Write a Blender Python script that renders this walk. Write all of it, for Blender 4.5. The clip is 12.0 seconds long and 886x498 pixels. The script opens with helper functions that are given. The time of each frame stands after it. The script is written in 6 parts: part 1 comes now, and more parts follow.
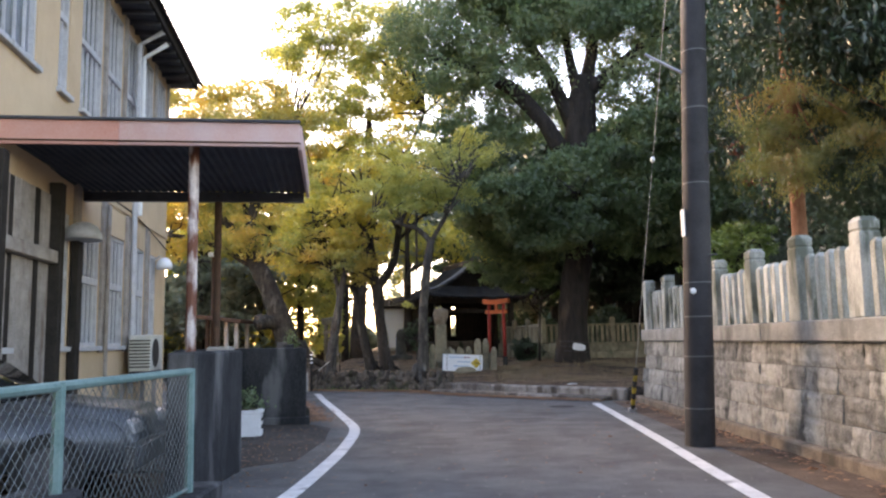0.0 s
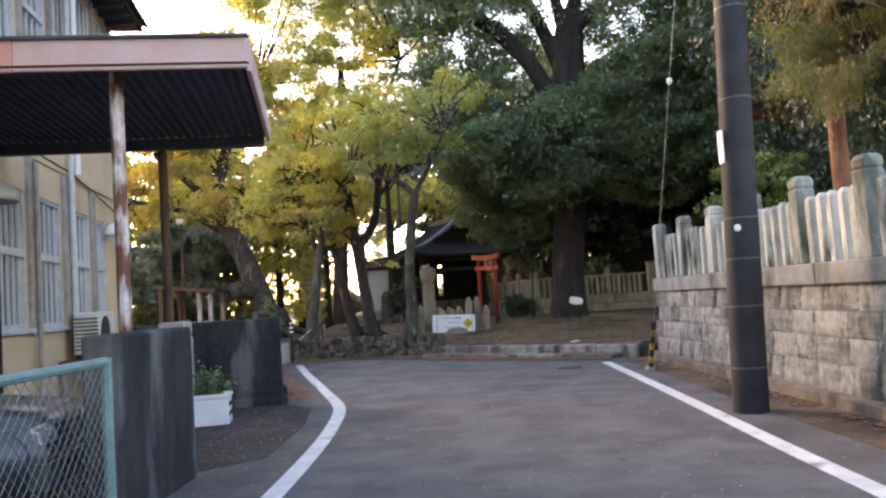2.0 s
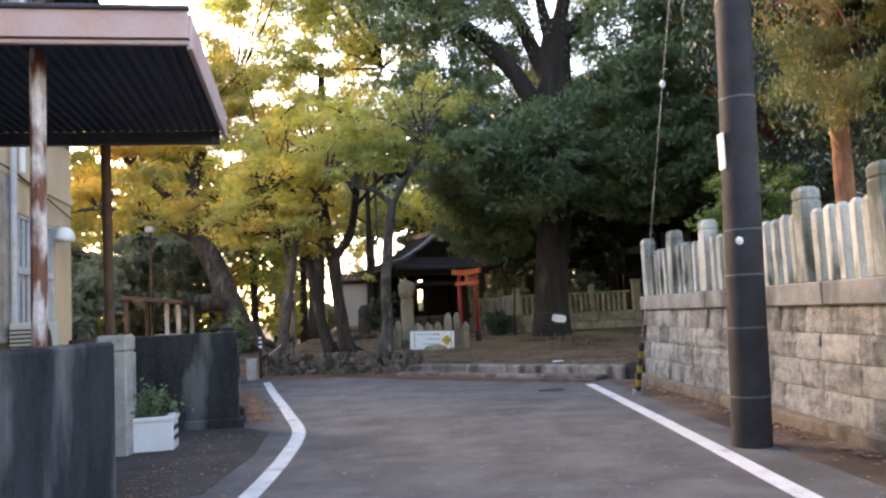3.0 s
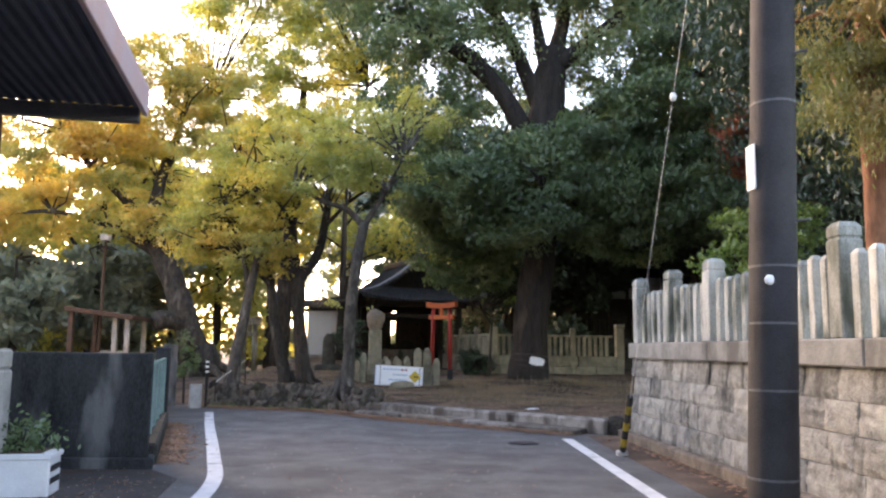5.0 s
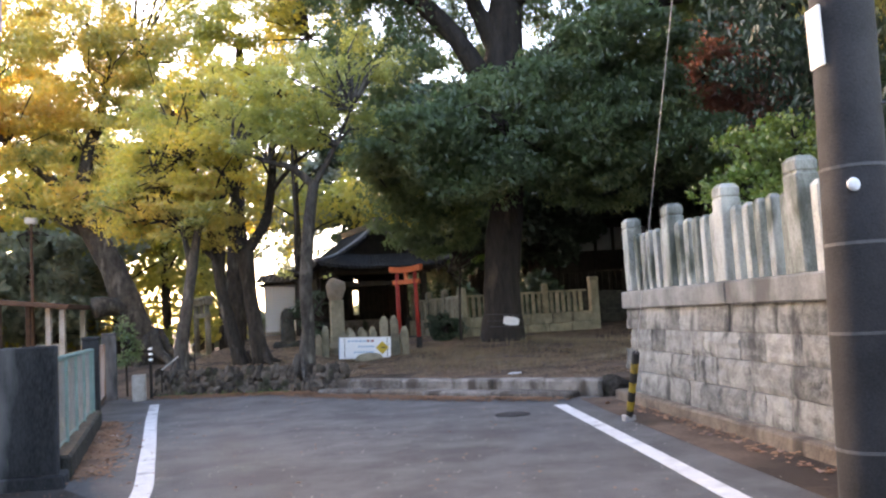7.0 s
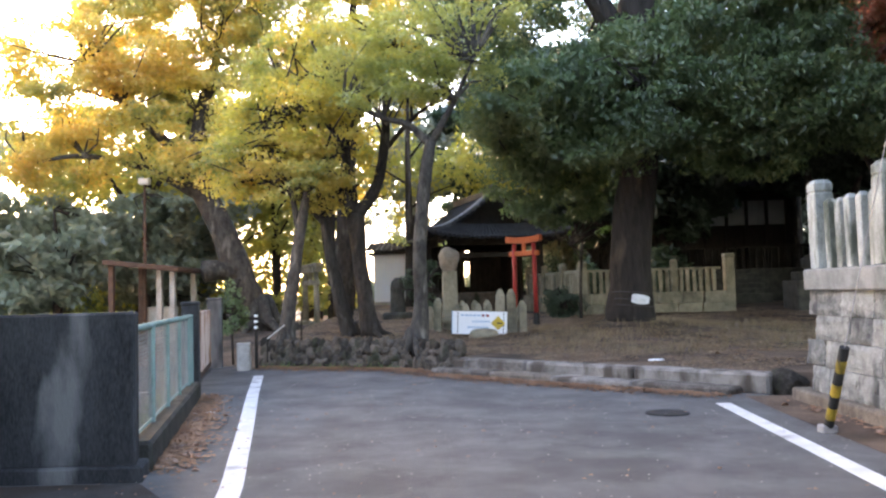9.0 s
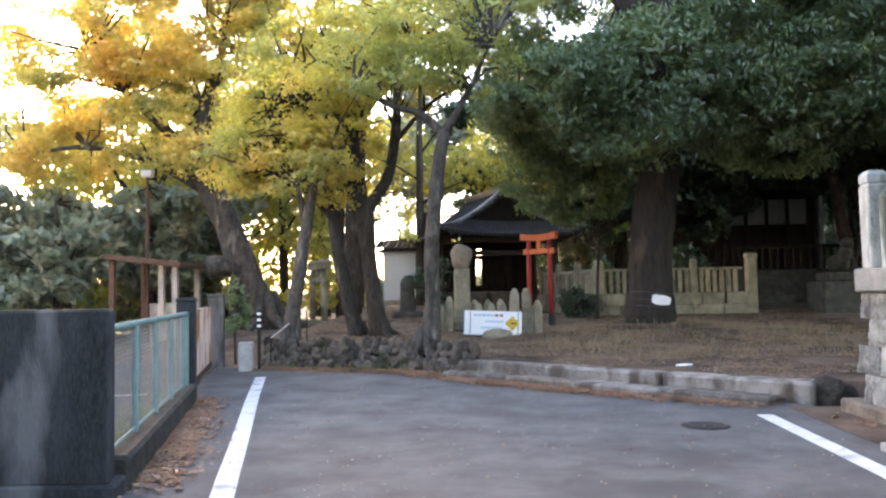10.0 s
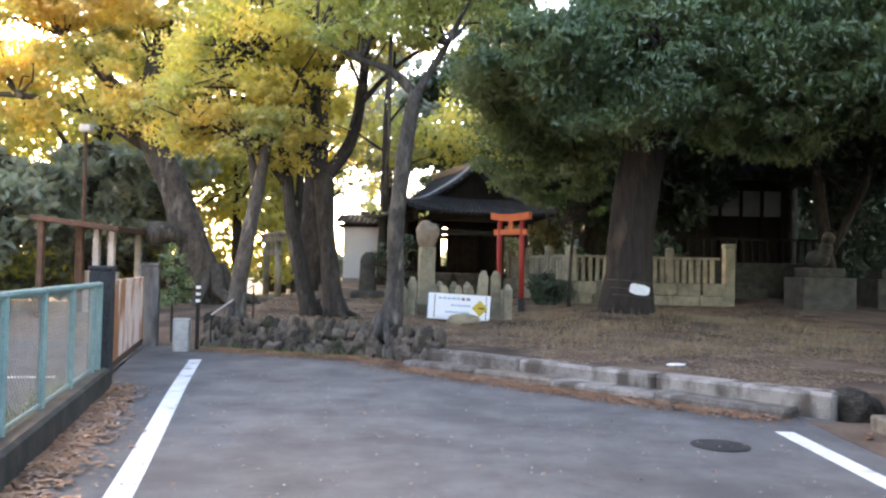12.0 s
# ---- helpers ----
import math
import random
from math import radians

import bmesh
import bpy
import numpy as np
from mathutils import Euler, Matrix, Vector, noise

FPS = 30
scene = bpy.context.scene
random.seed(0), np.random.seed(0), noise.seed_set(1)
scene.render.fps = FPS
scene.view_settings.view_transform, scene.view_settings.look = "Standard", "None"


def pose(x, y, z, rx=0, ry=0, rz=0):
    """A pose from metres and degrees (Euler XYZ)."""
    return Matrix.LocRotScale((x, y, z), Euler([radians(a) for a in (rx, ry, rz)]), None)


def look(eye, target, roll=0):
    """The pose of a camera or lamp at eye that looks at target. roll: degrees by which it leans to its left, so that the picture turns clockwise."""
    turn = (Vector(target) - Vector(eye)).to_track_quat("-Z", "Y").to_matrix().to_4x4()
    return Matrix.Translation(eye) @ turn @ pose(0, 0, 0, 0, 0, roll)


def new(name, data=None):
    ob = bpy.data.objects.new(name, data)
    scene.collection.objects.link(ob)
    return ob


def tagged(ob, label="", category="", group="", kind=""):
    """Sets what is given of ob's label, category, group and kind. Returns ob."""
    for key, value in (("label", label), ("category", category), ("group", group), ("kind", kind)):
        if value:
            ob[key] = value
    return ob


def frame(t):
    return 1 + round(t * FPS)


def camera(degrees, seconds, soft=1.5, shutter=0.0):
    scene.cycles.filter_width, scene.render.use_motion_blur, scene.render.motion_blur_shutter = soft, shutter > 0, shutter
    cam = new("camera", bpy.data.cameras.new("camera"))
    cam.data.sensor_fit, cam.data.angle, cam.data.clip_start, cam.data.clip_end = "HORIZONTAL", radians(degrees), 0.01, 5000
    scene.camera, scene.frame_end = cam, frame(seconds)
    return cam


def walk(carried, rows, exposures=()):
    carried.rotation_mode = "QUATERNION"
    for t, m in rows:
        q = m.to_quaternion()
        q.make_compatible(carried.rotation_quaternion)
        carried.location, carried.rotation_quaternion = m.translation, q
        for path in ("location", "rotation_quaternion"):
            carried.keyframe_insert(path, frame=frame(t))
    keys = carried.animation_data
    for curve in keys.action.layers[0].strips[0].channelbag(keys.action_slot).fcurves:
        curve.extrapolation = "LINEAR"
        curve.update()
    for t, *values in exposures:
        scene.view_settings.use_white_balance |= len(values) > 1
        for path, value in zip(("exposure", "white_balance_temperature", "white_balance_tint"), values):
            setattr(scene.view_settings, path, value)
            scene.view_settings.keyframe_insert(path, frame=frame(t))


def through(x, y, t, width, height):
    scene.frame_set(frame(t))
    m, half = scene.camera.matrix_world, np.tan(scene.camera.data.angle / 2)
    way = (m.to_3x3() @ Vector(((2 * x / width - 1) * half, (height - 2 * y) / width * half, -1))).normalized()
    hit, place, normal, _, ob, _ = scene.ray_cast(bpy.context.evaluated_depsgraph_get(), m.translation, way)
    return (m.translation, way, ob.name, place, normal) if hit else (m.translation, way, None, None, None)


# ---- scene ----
cam = camera(59.1, 12.0, soft=2.3)
EXPOSURES = [(0.0, 2.93, 7600, 23), (3.0, 3.08, 7600, 23), (6.5, 3.24, 7300, 23), (12.0, 3.87, 7400, 20)]
PATH = [
    (0, (0.134, 0.308, 1.227), (0.123, 2.295, 1.46), -1.0),
    (0.5, (0.089, 0.673, 1.232), (0.219, 2.653, 1.482), -2.7),
    (1, (-0.038, 1.018, 1.245), (-0.055, 3.003, 1.487), -2.1),
    (1.5, (-0.078, 1.414, 1.265), (-0.058, 3.403, 1.467), -2.7),
    (2, (0.015, 1.888, 1.249), (0.047, 3.884, 1.378), -3.8),
    (2.5, (0.08, 2.32, 1.227), (0.1, 4.312, 1.402), -0.9),
    (3, (0.152, 2.678, 1.244), (0.227, 4.669, 1.41), -2.9),
    (4.8, (0.381, 3.931, 1.272), (0.508, 5.914, 1.501), 1.4),
    (5, (0.414, 4.109, 1.246), (0.532, 6.09, 1.5), 0.8),
    (5.5, (0.451, 4.431, 1.258), (0.667, 6.399, 1.543), -0.8),
    (6, (0.489, 4.815, 1.245), (0.69, 6.796, 1.428), -1.3),
    (6.5, (0.425, 5.234, 1.235), (0.555, 7.221, 1.419), -0.5),
    (7, (0.445, 5.601, 1.218), (0.666, 7.582, 1.385), -3.5),
    (7.5, (0.435, 5.97, 1.24), (0.387, 7.966, 1.366), -1.6),
    (9.5, (0.18, 7.386, 1.232), (0.125, 9.382, 1.343), -1.6),
    (10, (0.155, 7.737, 1.227), (0.078, 9.732, 1.336), -1.1),
    (10.5, (0.102, 8.135, 1.211), (-0.001, 10.129, 1.309), -0.3),
    (11, (0.096, 8.486, 1.205), (0.09, 10.484, 1.302), -1.2),
    (11.5, (0.098, 8.763, 1.211), (0.1, 10.762, 1.281), 0.2),
    (12, (0.058, 9.064, 1.223), (0.077, 11.063, 1.282), 1.3),
]
walk(cam, [(t, look(eye, target, roll)) for t, eye, target, roll in PATH], EXPOSURES)

# ---- light ----
world = bpy.data.worlds.new("sky")
scene.world = world
world.use_nodes = True
wn = world.node_tree.nodes
wl = world.node_tree.links
sky = wn.new("ShaderNodeTexSky")
sky.sky_type = "NISHITA"
sky.sun_disc = False
SUN_EL, SUN_AZ = 17.0, -40.0          # degrees; azimuth from +y, towards +x
sky.sun_elevation = radians(SUN_EL)
sky.sun_rotation = radians(SUN_AZ)
sky.air_density, sky.dust_density, sky.ozone_density = 1.0, 1.4, 1.0
wn["Background"].inputs["Strength"].default_value = 0.15
wl.new(sky.outputs[0], wn["Background"].inputs[0])
sun_data = bpy.data.lights.new("sun", "SUN")
sun_data.energy, sun_data.angle, sun_data.color = 0.85, radians(16), (1.0, 0.78, 0.5)
sun = new("sun", sun_data)
sun.rotation_euler = Vector((-math.sin(radians(SUN_AZ)) * math.cos(radians(SUN_EL)), -math.cos(radians(SUN_AZ)) * math.cos(radians(SUN_EL)), -math.sin(radians(SUN_EL)))).to_track_quat("-Z", "Y").to_euler()

# ---- materials ----
def material(name, low, high, rough=0.8, scale=6.0, fine=60.0, bump=0.3, metal=0.0, vary=0.0, stain=None, stain_at=0.55, spec=0.3, deep=0.02, tall=1.0):
    """Two scales of noise between two colours, fine relief, and an optional stain colour."""
    m = bpy.data.materials.new(name)
    m.use_nodes = True
    n, l = m.node_tree.nodes, m.node_tree.links
    b = n["Principled BSDF"]
    place = n.new("ShaderNodeNewGeometry")
    big = n.new("ShaderNodeTexNoise")
    big.inputs["Scale"].default_value, big.inputs["Detail"].default_value, big.inputs["Roughness"].default_value = scale, 6, 0.65
    small = n.new("ShaderNodeTexNoise")
    small.inputs["Scale"].default_value, small.inputs["Detail"].default_value = fine, 3
    stretch = n.new("ShaderNodeMapping")
    stretch.inputs["Scale"].default_value = (1, 1, 1 / tall)
    l.new(place.outputs["Position"], stretch.inputs[0])
    for q in (big, small):
        l.new(stretch.outputs[0], q.inputs["Vector"])
    add = n.new("ShaderNodeMath"); add.operation = "MULTIPLY_ADD"
    l.new(small.outputs["Fac"], add.inputs[0]); add.inputs[1].default_value = 0.5
    l.new(big.outputs["Fac"], add.inputs[2])
    last = add
    if vary:
        info = n.new("ShaderNodeObjectInfo")
        v = n.new("ShaderNodeMath"); v.operation = "MULTIPLY_ADD"
        l.new(info.outputs["Random"], v.inputs[0]); v.inputs[1].default_value = vary
        l.new(add.outputs[0], v.inputs[2])
        sub = n.new("ShaderNodeMath"); sub.operation = "SUBTRACT"
        l.new(v.outputs[0], sub.inputs[0]); sub.inputs[1].default_value = vary * 0.5
        last = sub
    ramp = n.new("ShaderNodeValToRGB")
    ramp.color_ramp.elements[0].position, ramp.color_ramp.elements[0].color = 0.5, (*low, 1)
    ramp.color_ramp.elements[1].position, ramp.color_ramp.elements[1].color = 1.0, (*high, 1)
    l.new(last.outputs[0], ramp.inputs[0])
    colour = ramp.outputs[0]
    if stain:
        sn = n.new("ShaderNodeTexNoise")
        sn.inputs["Scale"].default_value, sn.inputs["Detail"].default_value = scale * 0.6, 8
        mp = n.new("ShaderNodeMapping")
        mp.inputs["Location"].default_value = (3.1, 7.7, 1.3)
        mp.inputs["Scale"].default_value = (1, 1, 0.35)
        l.new(place.outputs["Position"], mp.inputs[0]); l.new(mp.outputs[0], sn.inputs["Vector"])
        sr = n.new("ShaderNodeValToRGB")
        sr.color_ramp.elements[0].position, sr.color_ramp.elements[1].position = stain_at, stain_at + 0.12
        l.new(sn.outputs["Fac"], sr.inputs[0])
        mix = n.new("ShaderNodeMixRGB")
        mix.inputs[2].default_value = (*stain, 1)
        l.new(sr.outputs[0], mix.inputs[0]); l.new(colour, mix.inputs[1])
        colour = mix.outputs[0]
    l.new(colour, b.inputs["Base Color"])
    b.inputs["Roughness"].default_value, b.inputs["Metallic"].default_value = rough, metal
    b.inputs["Specular IOR Level"].default_value = spec
    if bump:
        bp = n.new("ShaderNodeBump")
        bp.inputs["Strength"].default_value, bp.inputs["Distance"].default_value = bump, deep
        l.new(add.outputs[0], bp.inputs["Height"]); l.new(bp.outputs[0], b.inputs["Normal"])
    return m


def leaf_material(name, a, b_, c, big=0.3, through=0.45):
    """Leaves: colour runs from a over b_ to c, leaf by leaf and patch by patch; thin, so light comes through."""
    m = bpy.data.materials.new(name)
    m.use_nodes = True
    n, l = m.node_tree.nodes, m.node_tree.links
    n.remove(n["Principled BSDF"])
    tc, geo, ns = n.new("ShaderNodeTexCoord"), n.new("ShaderNodeNewGeometry"), n.new("ShaderNodeTexNoise")
    ns.inputs["Scale"].default_value, ns.inputs["Detail"].default_value = big, 3
    l.new(tc.outputs["Object"], ns.inputs["Vector"])
    k = n.new("ShaderNodeMath"); k.operation = "MULTIPLY_ADD"
    l.new(geo.outputs["Random Per Island"], k.inputs[0]); k.inputs[1].default_value = 0.35
    mr = n.new("ShaderNodeMapRange")
    mr.inputs[1].default_value, mr.inputs[2].default_value, mr.inputs[3].default_value, mr.inputs[4].default_value = 0.32, 0.68, -0.1, 0.75
    l.new(ns.outputs["Fac"], mr.inputs[0]); l.new(mr.outputs[0], k.inputs[2])
    ramp = n.new("ShaderNodeValToRGB")
    ramp.color_ramp.elements[0].color, ramp.color_ramp.elements[1].color = (*a, 1), (*c, 1)
    ramp.color_ramp.elements.new(0.5).color = (*b_, 1)
    l.new(k.outputs[0], ramp.inputs[0])
    d, t, g, mx, mg = n.new("ShaderNodeBsdfDiffuse"), n.new("ShaderNodeBsdfTranslucent"), n.new("ShaderNodeBsdfGlossy"), n.new("ShaderNodeMixShader"), n.new("ShaderNodeMixShader")
    g.inputs["Roughness"].default_value = 0.4
    l.new(ramp.outputs[0], d.inputs[0]); l.new(ramp.outputs[0], t.inputs[0])
    mx.inputs[0].default_value = through
    l.new(d.outputs[0], mx.inputs[1]); l.new(t.outputs[0], mx.inputs[2])
    mg.inputs[0].default_value = 0.08
    l.new(mx.outputs[0], mg.inputs[1]); l.new(g.outputs[0], mg.inputs[2])
    l.new(mg.outputs[0], n["Material Output"].inputs[0])
    return m


M_ASPHALT = material("asphalt", (0.064, 0.0635, 0.0645), (0.172, 0.17, 0.168), 0.85, 1.6, 140, 1.0, stain=(0.082, 0.081, 0.081), stain_at=0.56)
M_SOIL = material("soil", (0.05, 0.033, 0.025), (0.18, 0.122, 0.085), 0.95, 1.4, 45, 1.0, stain=(0.042, 0.029, 0.022), stain_at=0.52)
M_YARD = material("grey_gravel", (0.024, 0.026, 0.029), (0.085, 0.09, 0.096), 0.95, 1.6, 60, 0.9, stain=(0.02, 0.021, 0.022), stain_at=0.54)
M_LINE = material("line_paint", (0.46, 0.46, 0.46), (0.76, 0.76, 0.76), 0.7, 5, 150, 0.3, stain=(0.24, 0.24, 0.245), stain_at=0.6)
M_STONE = material("wall_stone", (0.1, 0.1, 0.095), (0.37, 0.364, 0.338), 0.92, 7.0, 70, 0.9, vary=0.3, stain=(0.072, 0.072, 0.069), stain_at=0.54, deep=0.035)
M_CAP = material("cap_stone", (0.12, 0.122, 0.12), (0.3, 0.3, 0.288), 0.9, 4, 90, 0.5, stain=(0.1, 0.099, 0.095), stain_at=0.54)
M_GRANITE = material("fence_stone", (0.16, 0.17, 0.15), (0.5, 0.505, 0.475), 0.9, 7, 110, 0.5, vary=0.3, stain=(0.09, 0.1, 0.08), stain_at=0.52, tall=3.0)
M_MOSSY = material("old_stone", (0.12, 0.108, 0.08), (0.32, 0.285, 0.21), 0.95, 4, 90, 0.5, vary=0.25, stain=(0.08, 0.085, 0.06), stain_at=0.56)
M_ROCK = material("rock", (0.026, 0.021, 0.017), (0.15, 0.122, 0.096), 0.95, 7, 60, 0.9, vary=0.5, stain=(0.04, 0.042, 0.024), stain_at=0.56, deep=0.03)
M_MORTAR = material("dark_joint", (0.09, 0.082, 0.072), (0.17, 0.155, 0.135), 0.95, 6, 60, 0.4)
M_CONCRETE_D = material("black_concrete", (0.009, 0.0096, 0.0112), (0.055, 0.057, 0.061), 0.9, 4.0, 70, 0.5, stain=(0.13, 0.13, 0.13), stain_at=0.54, tall=3.0)
M_CONCRETE = material("pale_concrete", (0.22, 0.205, 0.185), (0.5, 0.47, 0.43), 0.9, 4, 80, 0.4, stain=(0.12, 0.115, 0.11), stain_at=0.6)
M_KERB = material("kerb_stone", (0.095, 0.08, 0.068), (0.32, 0.285, 0.255), 0.92, 6, 90, 0.8, vary=0.35, stain=(0.095, 0.077, 0.063), stain_at=0.5, deep=0.03)
M_STEP = material("brown_kerb_stone", (0.1, 0.08, 0.064), (0.27, 0.22, 0.175), 0.92, 5, 80, 0.6, vary=0.3, stain=(0.06, 0.05, 0.042), stain_at=0.55)
M_BARK = material("bark", (0.011, 0.009, 0.008), (0.06, 0.049, 0.041), 0.95, 8, 26, 1.0, stain=(0.11, 0.095, 0.078), stain_at=0.59, deep=0.06, tall=3.0)
M_BARK_G = material("grey_bark", (0.022, 0.019, 0.017), (0.1, 0.088, 0.076), 0.95, 8, 26, 1.0, stain=(0.19, 0.172, 0.145), stain_at=0.59, deep=0.06, tall=2.5)
# Red-brown bark whose orange also carries the low sun's glow.
M_BARK_R = material("red_bark_with_glow", (0.12, 0.05, 0.028), (0.34, 0.16, 0.09), 0.9, 5, 30, 1.0, stain=(0.07, 0.04, 0.03), stain_at=0.56, tall=4.0)
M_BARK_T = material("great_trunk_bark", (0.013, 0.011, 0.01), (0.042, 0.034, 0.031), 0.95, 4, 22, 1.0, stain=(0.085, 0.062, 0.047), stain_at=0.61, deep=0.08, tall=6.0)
M_POLE = material("pole_concrete", (0.014, 0.0138, 0.0155), (0.042, 0.041, 0.045), 0.8, 2.5, 90, 0.3, stain=(0.12, 0.117, 0.115), stain_at=0.68)
M_STEEL = material("galvanised_steel", (0.3, 0.3, 0.31), (0.5, 0.5, 0.52), 0.5, 10, 90, 0.1, metal=0.7)
M_WHITE = material("white_paint", (0.66, 0.66, 0.66), (0.82, 0.82, 0.82), 0.6, 3, 60, 0.1, stain=(0.5, 0.49, 0.47), stain_at=0.68)
M_BLACK = material("black_rubber", (0.015, 0.015, 0.015), (0.04, 0.04, 0.04), 0.7, 8, 60, 0.1)
M_YELLOW = material("yellow_plastic", (0.4, 0.27, 0.03), (0.6, 0.43, 0.06), 0.6, 8, 60, 0.1)
M_DIRTYYELLOW = material("dirty_yellow_plastic", (0.3, 0.2, 0.025), (0.5, 0.36, 0.05), 0.7, 8, 60, 0.2, stain=(0.03, 0.026, 0.02), stain_at=0.46)
M_OCHRE = material("ochre_render", (0.52, 0.37, 0.235), (0.66, 0.5, 0.335), 0.9, 1.3, 120, 0.3, stain=(0.4, 0.28, 0.17), stain_at=0.66)
M_OLDWOOD = material("weathered_wood", (0.2, 0.17, 0.15), (0.42, 0.37, 0.33), 0.85, 5, 50, 0.5, stain=(0.16, 0.1, 0.07), stain_at=0.6)
M_FRAME = material("window_frame_paint", (0.36, 0.36, 0.37), (0.58, 0.58, 0.6), 0.7, 6, 60, 0.2, stain=(0.24, 0.22, 0.2), stain_at=0.64)
# Dark colour that stands for the unlit room behind the glass.
M_ROOM = material("room_shade", (0.05, 0.055, 0.065), (0.14, 0.15, 0.17), 0.9, 3, 40, 0.1)
# Curtain tone made bluish for the sky reflected in the panes.
M_CURTAIN = material("curtain_with_sky_reflection", (0.32, 0.35, 0.4), (0.55, 0.58, 0.63), 0.9, 3, 40, 0.2)
M_BAND = material("dull_steel", (0.06, 0.06, 0.064), (0.13, 0.13, 0.137), 0.6, 10, 90, 0.1)
M_DARKWOOD = material("dark_wood", (0.011, 0.009, 0.007), (0.036, 0.029, 0.024), 0.8, 5, 50, 0.4)
M_TILE = material("roof_tile", (0.009, 0.0095, 0.011), (0.036, 0.037, 0.041), 0.75, 4, 50, 0.2, vary=0.3)
# Lighter copy of the roof tile: sky light on the verge, put into the colour.
M_TILE_EDGE = material("sky_lit_edge_tile", (0.035, 0.038, 0.046), (0.15, 0.155, 0.17), 0.5, 5, 50, 0.3, vary=0.4)
M_DRIVE = material("dark_brown_soil", (0.028, 0.025, 0.024), (0.085, 0.074, 0.066), 0.95, 2.2, 60, 1.0, stain=(0.05, 0.036, 0.028), stain_at=0.55)
M_FASCIA = material("faded_pink_fascia", (0.47, 0.28, 0.25), (0.56, 0.4, 0.38), 0.7, 1.2, 50, 0.15, stain=(0.5, 0.42, 0.44), stain_at=0.5)
M_FASCIA_R = material("sun_bleached_red_fascia", (0.5, 0.22, 0.17), (0.58, 0.34, 0.29), 0.7, 0.9, 50, 0.15, stain=(0.55, 0.36, 0.32), stain_at=0.58)
# Dark stone; at the hall its darkness stands for the shade under the trees.
M_DARKSTONE = material("dark_stone_with_shade", (0.02, 0.02, 0.018), (0.085, 0.08, 0.068), 0.9, 4, 60, 0.6, vary=0.2, stain=(0.025, 0.03, 0.018), stain_at=0.55)
# Stained white plaster, darkened in colour for the hall's shade.
M_SHOJI = material("shaded_plaster", (0.3, 0.31, 0.33), (0.5, 0.51, 0.53), 0.9, 2, 50, 0.2, stain=(0.2, 0.2, 0.21), stain_at=0.56)
M_SHEET = material("dark_metal_sheet", (0.032, 0.034, 0.043), (0.078, 0.082, 0.096), 0.6, 3, 50, 0.1)
M_RUSTPAINT = material("peeling_white_paint", (0.42, 0.36, 0.35), (0.68, 0.62, 0.61), 0.75, 11, 60, 0.3, stain=(0.15, 0.06, 0.04), stain_at=0.43)
M_RUST = material("rust", (0.048, 0.029, 0.021), (0.125, 0.068, 0.045), 0.9, 6, 60, 0.4)
M_TEAL = material("faded_teal_paint", (0.1, 0.185, 0.175), (0.2, 0.3, 0.285), 0.65, 5, 60, 0.2, stain=(0.34, 0.34, 0.31), stain_at=0.62)
M_WIRE = material("wire", (0.12, 0.145, 0.15), (0.23, 0.26, 0.265), 0.6, 8, 60, 0.0)
M_RED = material("vermilion_paint", (0.24, 0.02, 0.018), (0.36, 0.04, 0.03), 0.6, 4, 50, 0.15)
# Brighter orange for the torii beams: low sun put into the paint colour.
M_ORANGE = material("sunlit_vermilion_paint", (0.46, 0.085, 0.03), (0.58, 0.15, 0.055), 0.6, 4, 50, 0.15)
M_PLASTER = material("white_plaster", (0.74, 0.77, 0.82), (0.84, 0.86, 0.89), 0.9, 1.5, 60, 0.2, stain=(0.6, 0.62, 0.64), stain_at=0.66)
M_BANNER = material("white_vinyl", (0.7, 0.73, 0.78), (0.8, 0.82, 0.86), 0.5, 2, 40, 0.05)
M_BLUE = material("blue_print", (0.2, 0.36, 0.56), (0.28, 0.44, 0.62), 0.5, 4, 40, 0.0)
M_CAR = material("grey_car_paint", (0.05, 0.053, 0.06), (0.085, 0.09, 0.098), 0.35, 2, 40, 0.0, metal=0.4, spec=0.5)
M_DARKGLASS = material("dark_car_glass", (0.01, 0.011, 0.013), (0.02, 0.021, 0.024), 0.1, 2, 20, 0.0, spec=0.5)
M_AC = material("cream_plastic", (0.5, 0.48, 0.43), (0.62, 0.6, 0.55), 0.6, 4, 40, 0.1)
M_GATE = material("rusted_cream_gate", (0.54, 0.4, 0.34), (0.7, 0.57, 0.52), 0.75, 4, 50, 0.3, stain=(0.33, 0.14, 0.06), stain_at=0.46)
L_YELLOW = leaf_material("yellow_maple_leaf", (0.68, 0.4, 0.055), (0.58, 0.46, 0.08), (0.28, 0.31, 0.075), 0.7, 0.58)
L_LIME = leaf_material("yellowgreen_maple_leaf", (0.74, 0.5, 0.05), (0.6, 0.51, 0.065), (0.31, 0.34, 0.065), 0.75, 0.6)
L_GREEN = leaf_material("green_maple_leaf", (0.56, 0.48, 0.085), (0.42, 0.42, 0.08), (0.25, 0.29, 0.07), 0.5, 0.57)
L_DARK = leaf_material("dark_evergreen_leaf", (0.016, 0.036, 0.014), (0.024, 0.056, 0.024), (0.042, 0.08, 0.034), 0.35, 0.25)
L_CAMPHOR = leaf_material("evergreen_leaf", (0.052, 0.1, 0.034), (0.09, 0.15, 0.05), (0.18, 0.21, 0.065), 0.6, 0.38)
L_CEDAR = leaf_material("yellowgreen_cypress_leaf", (0.27, 0.16, 0.03), (0.22, 0.21, 0.035), (0.08, 0.125, 0.03), 1.4, 0.35)
